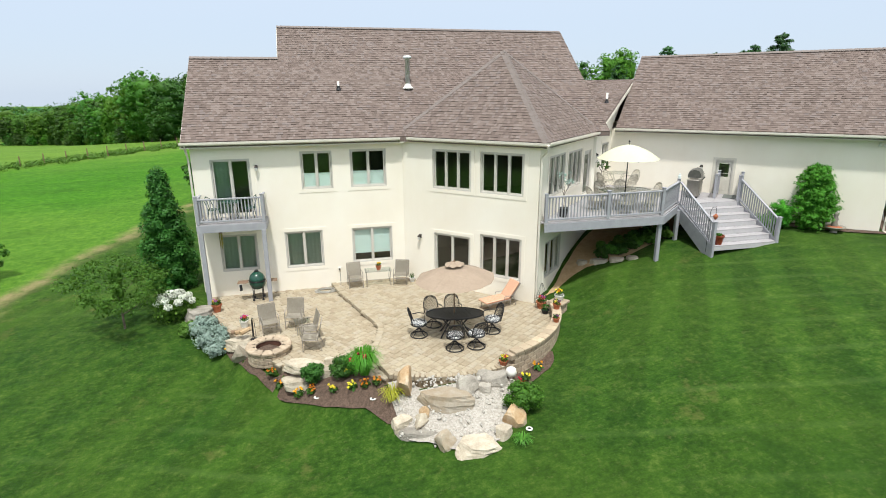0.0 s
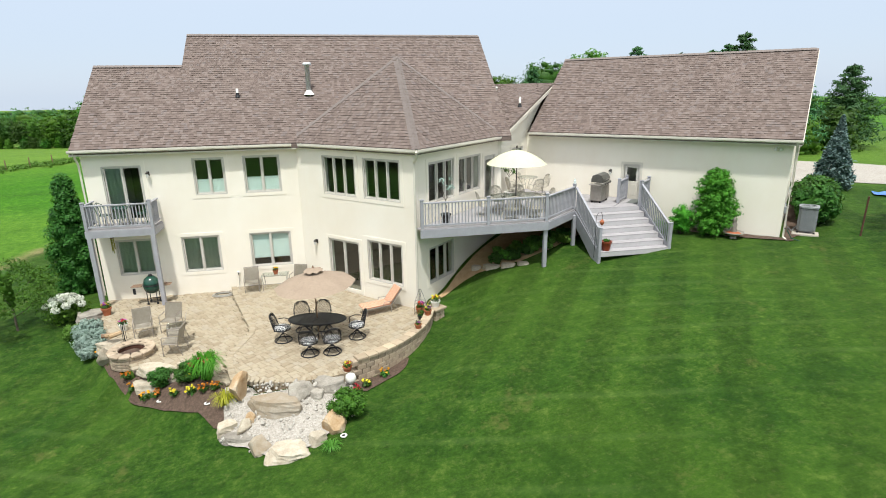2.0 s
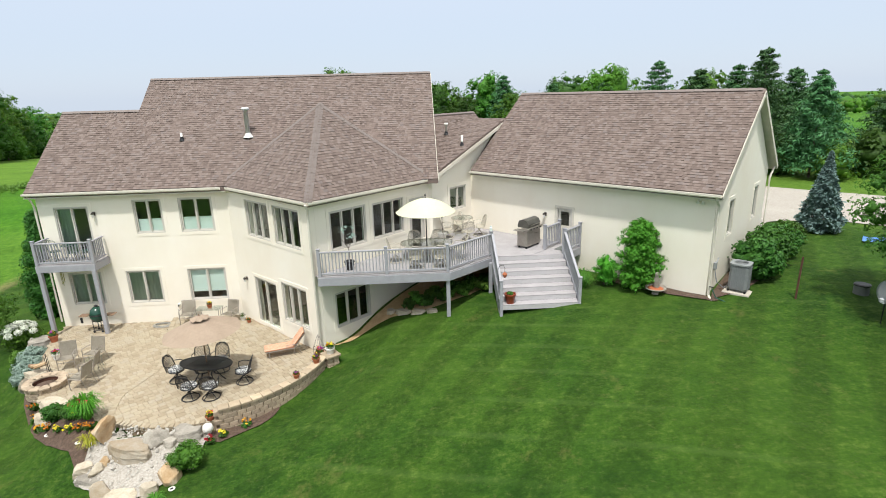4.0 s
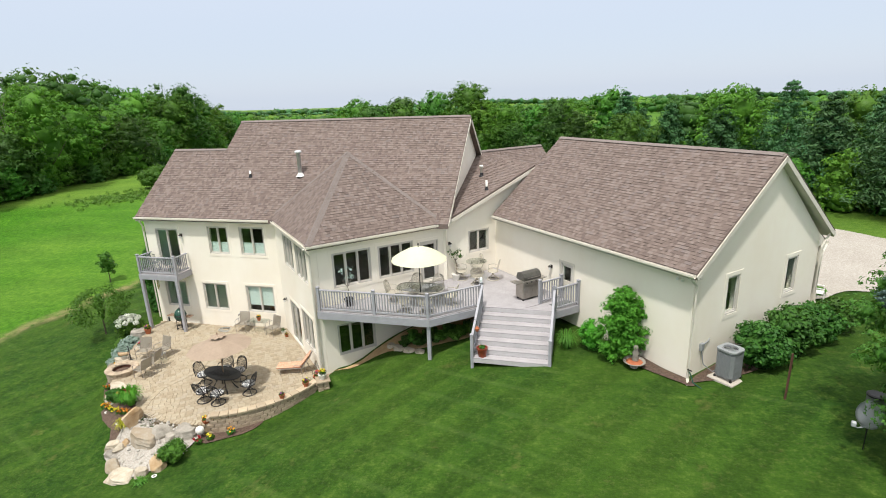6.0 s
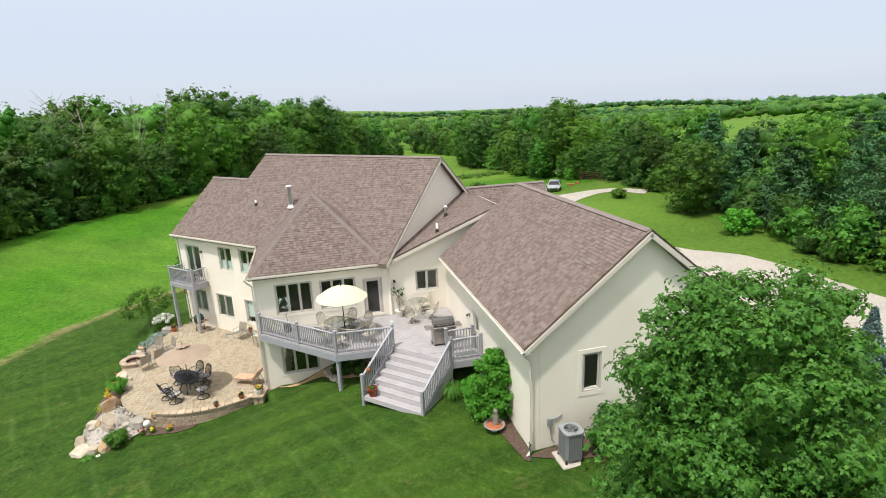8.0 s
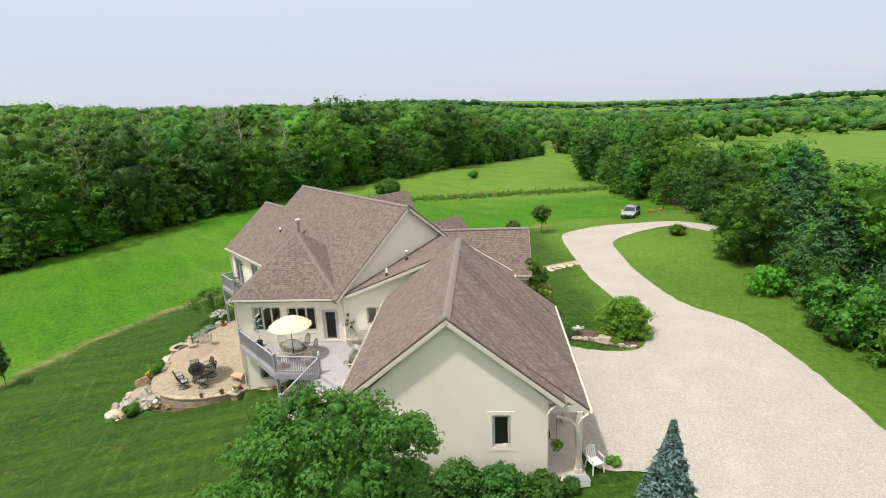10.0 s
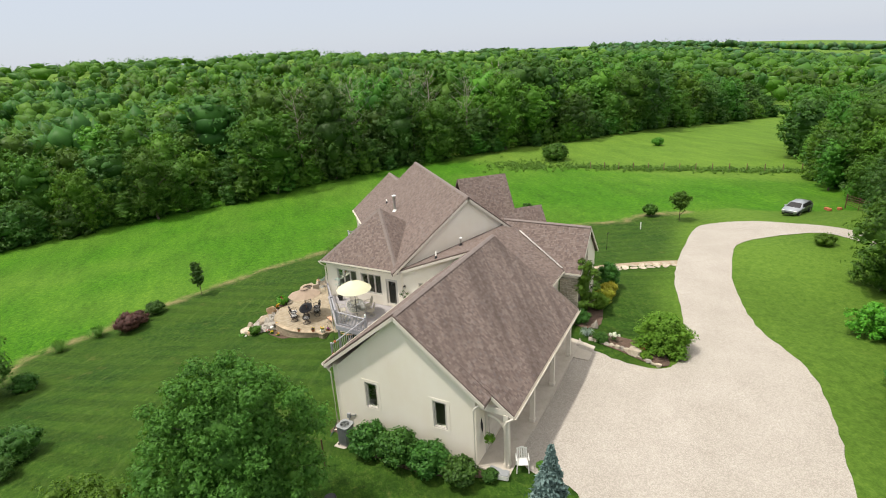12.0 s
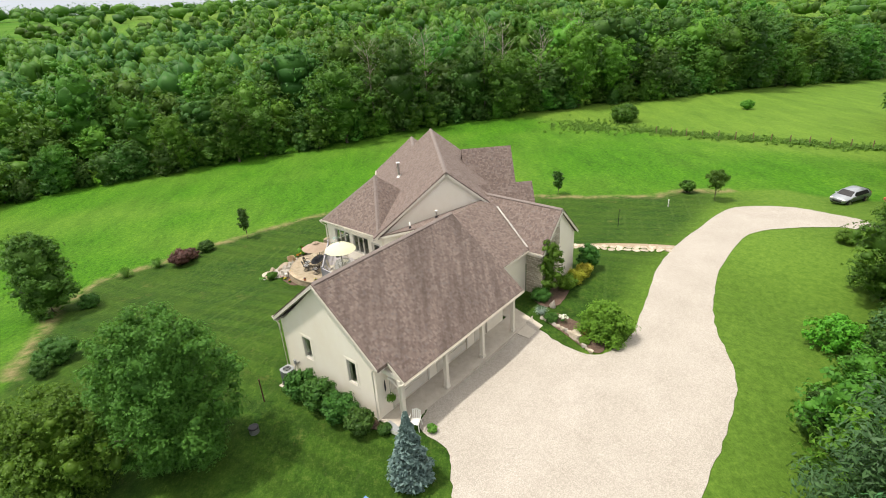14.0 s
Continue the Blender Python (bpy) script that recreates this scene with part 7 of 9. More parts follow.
for k in range(4):
    a = k * math.pi / 2
    part("leg", tube(bmesh.new(), [(0.36 * math.cos(a), 0.36 * math.sin(a), 0), (0.12 * math.cos(a), 0.12 * math.sin(a), 0.4), (0.38 * math.cos(a), 0.38 * math.sin(a), 0.84)], 0.016, 6), M_IRON, st_)
for dx, dy, tn in ((-0.68, -0.15, 95), (0.15, -0.72, 190), (0.75, 0.05, -80), (-0.1, 0.75, 5)):
    c = swivel_chair((10.72 + dx, 0.62 + dy, DZ), tn, M_IRON, None, "champagne cast metal swivel chair at the small round table", "chairs round the small deck table")

# gas grill
gr = thing("gas_grill", (13.30, -1.28, DZ), "stainless gas grill with a dark steel hood on the deck", "grill", turn=45)
gr.scale = (0.88, 0.88, 0.92)
part("cabinet", boxm(-0.55, -0.28, 0.08, 0.55, 0.28, 0.80, bevel=0.02), M_STEEL, gr)
for x in (-0.27, 0.27):
    dr = part("door", boxm(x - 0.255, -0.30, 0.14, x + 0.255, -0.282, 0.70, bevel=0.006), M_STEEL, gr)
    part("handle", tube(bmesh.new(), [(x - 0.12, -0.33, 0.62), (x + 0.12, -0.33, 0.62)], 0.012, 6), M_STEEL, dr)
part("control_panel", boxm(-0.58, -0.36, 0.80, 0.58, -0.20, 0.92, bevel=0.015), M_STEEL, gr)
for k in range(4):
    part("knob", tube(bmesh.new(), [(-0.39 + 0.26 * k, -0.36, 0.86), (-0.39 + 0.26 * k, -0.40, 0.86)], 0.028, 10), M_BLACK, gr)
hood = bmesh.new()
rings = []
for x in (-0.50, 0.50):
    rings.append([hood.verts.new((x, y, z)) for y, z in ((-0.28, 0.92), (-0.30, 1.08), (-0.20, 1.24), (0.0, 1.29), (0.22, 1.22), (0.28, 1.05), (0.28, 0.92))])
hood.faces.new(rings[0][::-1])
hood.faces.new(rings[1])
for i in range(7):
    hood.faces.new((rings[0][i], rings[0][(i + 1) % 7], rings[1][(i + 1) % 7], rings[1][i]))
bmesh.ops.recalc_face_normals(hood, faces=hood.faces)
hd = part("hood", hood, M_HOOD, gr, "dark steel lid")
part("handle", tube(bmesh.new(), [(-0.36, -0.36, 1.05), (0.36, -0.36, 1.05)], 0.015, 8), M_STEEL, hd)
for sx in (-1, 1):
    part("side_shelf", boxm(sx * 0.73 - 0.17, -0.26, 0.84, sx * 0.73 + 0.17, 0.26, 0.88, bevel=0.01), M_STEEL, gr)
for x in (-0.48, 0.48):
    for y in (-0.2, 0.2):
        part("caster", lathe([(0.045, 0.0), (0.05, 0.04), (0.03, 0.09)], 10, None, (x, y, 0)), M_BLACK, gr)
dm = single("door_mat", boxm(-0.45, -0.25, 0, 0.45, 0.25, 0.015, bevel=0.004), M_SCREEN, "dark grey rubber door mat", "mat", uv(12.9, 16.5, DZ - 0.01), 45)


def potted_tree(at, pot, r, h, stem, crown, n, leaf, label, seed):
    t = thing("potted_tree", at, label, "potted plant")
    part("pot", lathe([(r * 0.7, 0), (r, h * 0.85), (r * 1.06, h * 0.85), (r * 1.06, h), (r * 0.9, h), (0.01, h * 0.88)], 18), pot, t)
    rng = random.Random(seed)
    part("stem", tube(bmesh.new(), [(0, 0, h * 0.8), (0.03, 0.02, h + stem * 0.5), (-0.02, 0.03, h + stem)], 0.016, 6, r_end=0.008), M_BARK, t)
    for k in range(6):
        a = k * 1.05
        e = (0.24 * math.cos(a), 0.24 * math.sin(a), h + stem + crown * rng.uniform(0.3, 1.0))
        part("twig", tube(bmesh.new(), [(0, 0, h + stem * 0.85), e], 0.006, 4), M_BARK, t)
    part("leaves", cloud_mesh("leaves", [leaf_cloud(rng, n, (0.22 * math.cos(k * 1.05), 0.22 * math.sin(k * 1.05), h + stem + crown * rng.uniform(0.2, 1)), (0.15, 0.15, 0.14), 0.085, 0.1) for k in range(7)]), leaf, t)
    return t


potted_tree((9.80, 0.35, DZ), M_WHITEPOT, 0.20, 0.30, 0.75, 0.35, 22, M_L_SHRUB, "small leafy tree in a round white pot by the door", 3)
potted_tree((6.15, -3.45, DZ), M_BLACK, 0.18, 0.34, 0.55, 0.75, 12, M_L_SAGE, "sparse pale shrub in a dark pot on the deck", 4)
flower_pot((11.95, -4.62, zb + 0.19), 0.20, 0.36, M_REDPOT, [], "glazed red-brown pot on the bottom stair", 21, tall=0.25, spread=0.6)
cn = single("candle_jar", lathe([(0.05, 0), (0.055, 0.12), (0.03, 0.16), (0.035, 0.19)], 12), M_BLIND, "small glass candle jar on the corner post", "candle", (11.55, -2.55, DZ + 1.03))
sh = thing("shepherd_hook", (11.52, -4.55, 1.6), "thin dark shepherd's hook with a small feeder", "plant hook")
part("rod", tube(bmesh.new(), [(0, 0, 0), (0, 0, 1.55), (0.06, 0, 1.68), (0.18, 0, 1.70), (0.24, 0, 1.6), (0.24, 0, 1.45)], 0.010, 6), M_BLACK, sh)
part("feeder", lathe([(0.03, 1.02), (0.07, 1.08), (0.09, 1.15), (0.02, 1.24)], 12, None, (0.24, 0, 0.2)), M_TERRA, sh)

# ---------------------------------------------------------------- round the garage
def ac_top():
    """A square top plate with cut corners and a round hole."""
    bm = bmesh.new()
    n = 32
    lo, hi = [], []
    for z, keep in ((1.03, lo), (1.085, hi)):
        for i in range(n):
            a = i * math.tau / n
            k = min(0.41 / max(abs(math.cos(a)), abs(math.sin(a))), 0.50)
            keep.append((bm.verts.new((0.29 * math.cos(a), 0.29 * math.sin(a), z)), bm.verts.new((k * math.cos(a), k * math.sin(a), z))))
    for i in range(n):
        j = (i + 1) % n
        bm.faces.new((hi[i][0], hi[i][1], hi[j][1], hi[j][0]))
        bm.faces.new((lo[i][1], lo[i][0], lo[j][0], lo[j][1]))
        bm.faces.new((hi[i][1], lo[i][1], lo[j][1], hi[j][1]))
        bm.faces.new((lo[i][0], hi[i][0], hi[j][0], lo[j][0]))
    return bm


ac = thing("cooling_unit", (20.14, -5.06, 2.07), "grey ribbed outdoor cooling unit on a concrete pad", "air conditioner", turn=45)
ac.scale = (0.80, 0.80, 1.02)
part("pad", boxm(-0.55, -0.55, -0.15, 0.55, 0.55, 0.07, bevel=0.02), M_CONCRETE, ac)
part("core", boxm(-0.37, -0.37, 0.12, 0.37, 0.37, 1.03, bevel=0.09), M_ACGREY, ac)
fins = mesh_of("fin", boxm(-0.014, -0.010, 0.14, 0.014, 0.010, 1.02))
fins.materials.append(M_ACGREY)
for k in range(4):
    for i in range(9):
        o = part("fin", fins, M_ACGREY, ac)
        o.matrix_basis = Matrix.Rotation(k * math.pi / 2, 4, "Z") @ Matrix.Translation((-0.26 + i * 0.065, -0.378, 0))
top = lathe([(0.27, 1.03), (0.27, 1.10), (0.31, 1.10), (0.31, 1.03)], 28)
part("fan_ring", top, M_ACTOP, ac)
part("top_plate", ac_top(), M_ACTOP, ac)
part("fan_well", lathe([(0.27, 1.03), (0.265, 1.045), (0.05, 1.045)], 24), M_BLACK, ac)
for k in range(4):
    a = k * math.pi / 2
    part("fan_blade", boxm(0.05, -0.05, 1.055, 0.25, 0.05, 1.063, Matrix.Rotation(a, 4, "Z")), M_SCREEN, ac)
for k in range(5):
    r = 0.06 + 0.055 * k
    part("guard_wire", tube(bmesh.new(), [(r * math.cos(i * math.tau / 20), r * math.sin(i * math.tau / 20), 1.10) for i in range(20)], 0.004, 4, True), M_ACTOP, ac)
for sx in (-1, 1):
    for sy in (-1, 1):
        part("foot", boxm(sx * 0.34 - 0.04, sy * 0.34 - 0.04, 0.06, sx * 0.34 + 0.04, sy * 0.34 + 0.04, 0.13), M_BLACK, ac)
mb = thing("electric_box", me_ @ Vector((0.62, 0, 3.0)), "grey electrical disconnect box and conduit on the wall", "electric box")
R_ = me_.to_3x3().to_4x4()
part("box", boxm(-0.08, -0.10, -0.13, 0.08, -0.002, 0.13, R_, bevel=0.01), M_ACTOP, mb)
part("conduit", tube(bmesh.new(), [R_ @ Vector(p) for p in ((0.08, -0.04, 0.06), (0.3, -0.03, 0.10), (0.42, -0.02, 0.18))], 0.022, 6), M_ACTOP, mb)
part("cable", tube(bmesh.new(), [R_ @ Vector(p) for p in ((0, -0.05, -0.13), (0.02, -0.15, -0.6), (0.25, -0.35, -0.85), (0.5, -0.55, -0.6))], 0.018, 6), M_ACGREY, mb)
hr = thing("hose_bib", (*uv(13.5, 24.35)[:2], 1.95), "wall tap with a coiled dark green hose", "hose")
part("hose", tube(bmesh.new(), [(0, 0, 0.45), (0.1, -0.15, 0.15), (0.35, -0.35, 0.05), (0.7, -0.25, 0.05), (0.95, 0.05, 0.05), (1.2, 0.25, 0.05)], 0.02, 6), M_EGG, hr)
part("tap", tube(bmesh.new(), [(-0.05, 0.08, 0.48), (0.06, -0.02, 0.48)], 0.02, 6), M_BRONZE, hr)
# planter with a small figure on it (plain shape)
ur = thing("garden_urn", (17.3, -4.62, 1.93), "pale shallow shell planter on a short foot", "planter")
part("bowl", lathe([(0.16, 0), (0.13, 0.05), (0.10, 0.12), (0.26, 0.20), (0.38, 0.27), (0.37, 0.30), (0.30, 0.25), (0.02, 0.22)], 16), M_GREYROCK, ur)
part("soil", lathe([(0.30, 0.24), (0.20, 0.28), (0.02, 0.29)], 14), M_TERRA, ur)
single("garden_statue", lathe([(0.10, 0), (0.12, 0.08), (0.085, 0.22), (0.11, 0.34), (0.06, 0.42), (0.085, 0.50), (0.07, 0.58), (0.02, 0.61)], 12), M_GREYROCK, "small pale stone garden figure on the planter", "statue", (17.33, -4.58, 2.17), smooth=True)
pz = ground_height(21.45, -6.2)
rpst = single("steel_post", tube(bmesh.new(), [(0, 0, -0.3), (0.03, 0.0, 1.5)], 0.035, 5), M_RUSTPOST, "rusty steel fence post standing alone in the lawn", "post", (21.45, -6.2, pz))
bz = ground_height(23.75, -6.2)
bk = thing("drain_drum", (23.75, -6.2, bz), "low dark plastic drum lid set in the lawn", "drum")
part("body", lathe([(0.24, -0.2), (0.23, 0.30)], 20), M_SCREEN, bk)
part("lid", lathe([(0.25, 0.30), (0.25, 0.34), (0.20, 0.36), (0.02, 0.36)], 20), M_BLACK, bk)
dz = ground_height(22.6, -8.35)
sd_ = thing("satellite_dish", (22.6, -8.35, dz), "grey satellite dish on a leaning pole", "satellite dish", turn=-20)
part("mast", tube(bmesh.new(), [(0, 0, -0.3), (0, 0, 0.75), (0.0, -0.05, 0.95)], 0.028, 8), M_BLACK, sd_)
dish = bmesh.new()
rgs = []
for k in range(6):
    f = k / 5
    rgs.append([dish.verts.new((0.30 * f * math.cos(a), -0.08 + 0.10 * f * f, 0.36 * f * math.sin(a))) for a in [i * math.tau / 24 for i in range(24)]] if k else [dish.verts.new((0, -0.08, 0))])
for i in range(24):
    dish.faces.new((rgs[0][0], rgs[1][i], rgs[1][(i + 1) % 24]))
    for k in range(1, 5):
        dish.faces.new((rgs[k][i], rgs[k + 1][i], rgs[k + 1][(i + 1) % 24], rgs[k][(i + 1) % 24]))
bmesh.ops.solidify(dish, geom=dish.faces[:], thickness=0.012)
bmesh.ops.transform(dish, matrix=Matrix.Translation((0, -0.08, 1.05)) @ Matrix.Rotation(radians(-18), 4, "X"), verts=dish.verts)
part("reflector", dish, M_DISH, sd_, "", True)
part("feed_arm", tube(bmesh.new(), [(0, -0.1, 0.72), (-0.25, -0.42, 0.80), (-0.32, -0.5, 0.92)], 0.015, 6), M_DISH, sd_)
part("receiver", boxm(-0.38, -0.58, 0.88, -0.28, -0.46, 1.0, bevel=0.015), M_DISH, sd_)

# porch things
pc = thing("plastic_chair", (*uv(26.55, 23.25)[:2], ground_height(*uv(26.55, 23.25)[:2]) + 0.03), "white moulded plastic armchair by the porch post", "chair", turn=70)
part("seat", boxm(-0.23, -0.23, 0.38, 0.23, 0.23, 0.42, bevel=0.018), M_WHITE, pc)
for x in (-0.22, 0.22):
    part("front_leg", tube(bmesh.new(), [(x * 1.15, -0.24, 0.0), (x, -0.21, 0.40)], 0.028, 6), M_WHITE, pc)
    part("back_leg", tube(bmesh.new(), [(x * 1.12, 0.28, 0.0), (x, 0.20, 0.40)], 0.028, 6), M_WHITE, pc)
    part("arm", tube(bmesh.new(), [(x * 1.1, -0.20, 0.40), (x * 1.18, -0.21, 0.62), (x * 1.15, 0.20, 0.64)], 0.026, 6), M_WHITE, pc)
for k in range(5):
    x = -0.18 + 0.09 * k
    part("back_slat", boxm(x - 0.032, -0.010, 0.0, x + 0.032, 0.010, 0.44 + 0.04 * math.sin(k * math.pi / 4), Matrix.Translation((0, 0.22, 0.41)) @ Matrix.Rotation(radians(-14), 4, "X"), bevel=0.008), M_WHITE, pc)
part("top_rail", tube(bmesh.new(), [(-0.22, 0.325, 0.80), (0, 0.345, 0.88), (0.22, 0.325, 0.80)], 0.028, 6), M_WHITE, pc)
for k, (u, v) in enumerate(((25.2, 24.25), (25.75, 24.3))):
    tub = thing("storage_tub", (*uv(u, v)[:2], ground_height(*uv(u, v)[:2]) + 0.02), "pale plastic tub with a blue-grey lid at the porch corner", "tub", "porch tubs", turn=42 + 12 * k)
    part("body", boxm(-0.24, -0.17, 0, 0.24, 0.17, 0.26, bevel=0.03), M_WHITE, tub)
    part("rim", ring(bmesh.new(), -0.27, -0.20, 0.27, 0.20, 0.03, -0.30, -0.26, Matrix.Rotation(radians(90), 4, "X")), M_WHITE, tub)
    part("lid", boxm(-0.24, -0.17, 0.262, 0.24, 0.17, 0.285, bevel=0.008), M_ACTOP, tub)
wr = thing("wall_ornament", fm @ Vector((0.5, -0.04, 4.0)), "dark metal ornament on the porch wall", "ornament")
part("shape", rock(5, 0.22, 0.1, 0.42, 2), M_BLACK, wr)
hb = thing("hanging_basket", (*uv(24.5, 23.3)[:2], 3.55), "hanging basket of trailing fern on the porch", "hanging plant")
part("basket", lathe([(0.05, -0.12), (0.16, 0), (0.17, 0.02)], 14), M_WOOD, hb)
part("leaves", cloud_mesh("leaves", [leaf_cloud(random.Random(6), 220, (0, 0, 0.05), (0.28, 0.28, 0.2), 0.12, 0.3)]), M_L_WEEP, hb)
part("chain", tube(bmesh.new(), [(0, 0, 0), (0, 0, 1.3)], 0.006, 4), M_BLACK, hb)
for s in (4.05, 7.4):
    fl = thing("wall_lantern", fm @ Vector((s, -0.02, 3.9)), "dark lantern between the garage doors", "lamp", "garage lanterns")
    part("body", boxm(-0.07, -0.07, -0.15, 0.07, 0.07, 0.15, Matrix.Rotation(radians(45), 4, "Z"), bevel=0.02), M_BLACK, fl)

# ---------------------------------------------------------------- drive and field things
def car(at, turn):
    """A small silver hatchback."""
    t = thing("car", at, "parked silver hatchback car on the grass by the drive", "car", turn=turn)
    side = [(-2.05, 0.30), (-2.12, 0.62), (-2.0, 0.80), (-1.25, 0.92), (-0.45, 1.38), (0.75, 1.46), (1.65, 1.30), (2.02, 0.95), (2.08, 0.55), (2.02, 0.30)]
    bm = bmesh.new()
    ws = [0.62, 0.78, 0.84, 0.88, 0.66, 0.64, 0.62, 0.84, 0.86, 0.80]
    ls = [bm.verts.new((x, -w, z)) for (x, z), w in zip(side, ws)]
    rs_ = [bm.verts.new((x, w, z)) for (x, z), w in zip(side, ws)]
    for i in range(len(side)):
        j = (i + 1) % len(side)
        bm.faces.new((ls[i], ls[j], rs_[j], rs_[i]))
    bm.faces.new(ls[::-1])
    bm.faces.new(rs_)
    bmesh.ops.recalc_face_normals(bm, faces=bm.faces)
    bmesh.ops.bevel(bm, geom=bm.edges[:], offset=0.06, segments=2, affect="EDGES")
    body = part("body", bm, M_CARPAINT, t, "", True)
    part("windscreen", slab3([(-1.17, -0.74, 0.97), (-1.17, 0.74, 0.97), (-0.50, 0.60, 1.37), (-0.50, -0.60, 1.37)], 0.02), M_BLACK, t)
    part("rear_window", slab3([(1.70, -0.58, 1.30), (1.70, 0.58, 1.30), (2.02, 0.72, 1.02), (2.02, -0.72, 1.02)], 0.02), M_BLACK, t)
    for sy in (-1, 1):
        part("side_window", slab3([(-1.0, sy * 0.865, 0.96), (1.5, sy * 0.865, 0.98), (1.3, sy * 0.70, 1.32), (-0.45, sy * 0.70, 1.32)], 0.02), M_BLACK, t)
        part("headlight", boxm(-2.12, sy * 0.62 - 0.14, 0.66, -1.95, sy * 0.62 + 0.14, 0.78, bevel=0.02), M_WHITE, t)
        part("tail_light", boxm(1.98, sy * 0.68 - 0.1, 0.75, 2.10, sy * 0.68 + 0.1, 0.95, bevel=0.02), M_F_RED, t)
        part("mirror", boxm(-0.95, sy * 0.98 - 0.08, 0.92, -0.80, sy * 0.98 + 0.08, 1.03, bevel=0.02), M_CARPAINT, t)
        for x in (-1.35, 1.28):
            w = part("wheel", tube(bmesh.new(), [(x, sy * 0.72, 0.31), (x, sy * 0.90, 0.31)], 0.31, 18), M_TYRE, t)
            part("rim", tube(bmesh.new(), [(x, sy * 0.89, 0.31), (x, sy * 0.915, 0.31)], 0.19, 14), M_STEEL, w)
    part("grille", boxm(-2.13, -0.45, 0.42, -2.05, 0.45, 0.60, bevel=0.02), M_BLACK, t)
    return t


car((2.7, 41.9, ground_height(2.7, 41.9)), 108).scale = (0.86, 0.86, 0.86)
gt = thing("field_gate", (6.2, 45.2, ground_height(6.2, 45.2)), "dark tubular metal field gate at the hedge", "gate", turn=-15)
for k in range(5):
    part("bar", tube(bmesh.new(), [(-1.6, 0, 0.25 + 0.22 * k), (1.6, 0, 0.25 + 0.22 * k)], 0.025, 6), M_RUSTPOST, gt)
for x in (-1.6, 0, 1.6):
    part("post", tube(bmesh.new(), [(x, 0, -0.2), (x, 0, 1.25)], 0.05 if x else 0.025, 6), M_RUSTPOST, gt)
for k, (x, y) in enumerate(((3.6, 44.6), (4.2, 44.2), (4.6, 45.0))):
    single("reflector_stake", lathe([(0.05, 0), (0.22, 0.02), (0.22, 0.22), (0.05, 0.25)], 10), M_TERRA, "small orange-red marker by the drive", "marker", (x, y, ground_height(x, y)), group="drive markers")
for x, y, h in ((1.82, 20.95, 1.6),):
    hk = thing("shepherd_hook", (x, y, ground_height(x, y)), "thin dark plant hook in the front lawn", "plant hook")
    part("rod", tube(bmesh.new(), [(0, 0, -0.2), (0, 0, h), (0.1, 0, h + 0.12), (0.22, 0, h)], 0.022, 6), M_BLACK, hk)
mk = thing("marker_stake", (-2.55, 27.8, ground_height(-2.55, 27.8)), "short white stake in the lawn", "stake")
part("stake", boxm(-0.06, -0.03, -0.1, 0.06, 0.03, 0.75, bevel=0.01), M_WHITE, mk)
# soil heap and tarpaulin
sp_ = rock(900, 4.6, 3.0, 0.75, 4)
single("soil_heap", sp_, M_MULCH, "heap of dark brown topsoil beside the drive", "soil heap", (31.8, -1.3, ground_height(31.8, -1.3) - 0.25), 20)
tp = bmesh.new()
bmesh.ops.create_grid(tp, x_segments=20, y_segments=8, size=1.0)
for v in tp.verts:
    v.co = (v.co.x * 1.3, v.co.y * 0.5, 0.10 + 0.10 * noise.noise(v.co * 3))
single("tarpaulin", tp, M_TARP, "crumpled blue tarpaulin beside the soil heap", "tarpaulin", (29.7, -1.15, ground_height(29.7, -1.15)), -42, smooth=True)
# low-voltage lights in the bed
for x, y in ((-2.95, -7.62), (-1.5, -8.45), (2.05, -10.55)):
    pl = thing("path_light", (x, y, ground_height(x, y)), "small white-rimmed black ground spotlight", "lamp", "bed spotlights")
    part("housing", lathe([(0.03, -0.05), (0.05, 0.0), (0.055, 0.035), (0.03, 0.04)], 12), M_BLACK, pl)
    part("rim", lathe([(0.085, 0.030), (0.085, 0.042), (0.045, 0.046), (0.045, 0.03)], 14), M_WHITE, pl)

# ---------------------------------------------------------------- plants


def leaf_arrays(rng, centres, radii, counts, size, up=0.35, flat=1.0, shell=0.55, long=1.15):
    """Leaves over many clumps at once: vertex and face arrays."""
    c = np.repeat(np.asarray(centres, float), counts, axis=0)
    r = np.repeat(np.asarray(radii, float), counts, axis=0)
    n = len(c)
    d = rng.normal(size=(n, 3))
    d /= np.linalg.norm(d, axis=1)[:, None]
    d[:, 2] = np.where(rng.random(n) < up, np.abs(d[:, 2]), d[:, 2])
    k = rng.uniform(shell, 1.0, n)[:, None]
    p = c + d * r * k
    nrm = d * np.array((1, 1, 1.2)) + rng.normal(scale=0.42, size=(n, 3)) + np.array((0, 0, 0.35))
    nrm /= np.linalg.norm(nrm, axis=1)[:, None]
    s = np.cross(nrm, rng.normal(size=(n, 3)))
    s /= np.linalg.norm(s, axis=1)[:, None] + 1e-9
    t = np.cross(nrm, s)
    w = (size * rng.uniform(0.6, 1.35, n))[:, None]
    v = np.empty((n, 4, 3))
    v[:, 0] = p - s * w * 0.5 * long
    v[:, 1] = p - t * w * 0.36
    v[:, 2] = p + s * w * 0.55 * long - nrm * w * 0.12
    v[:, 3] = p + t * w * 0.36 + nrm * w * 0.10
    return v.reshape(-1, 3)


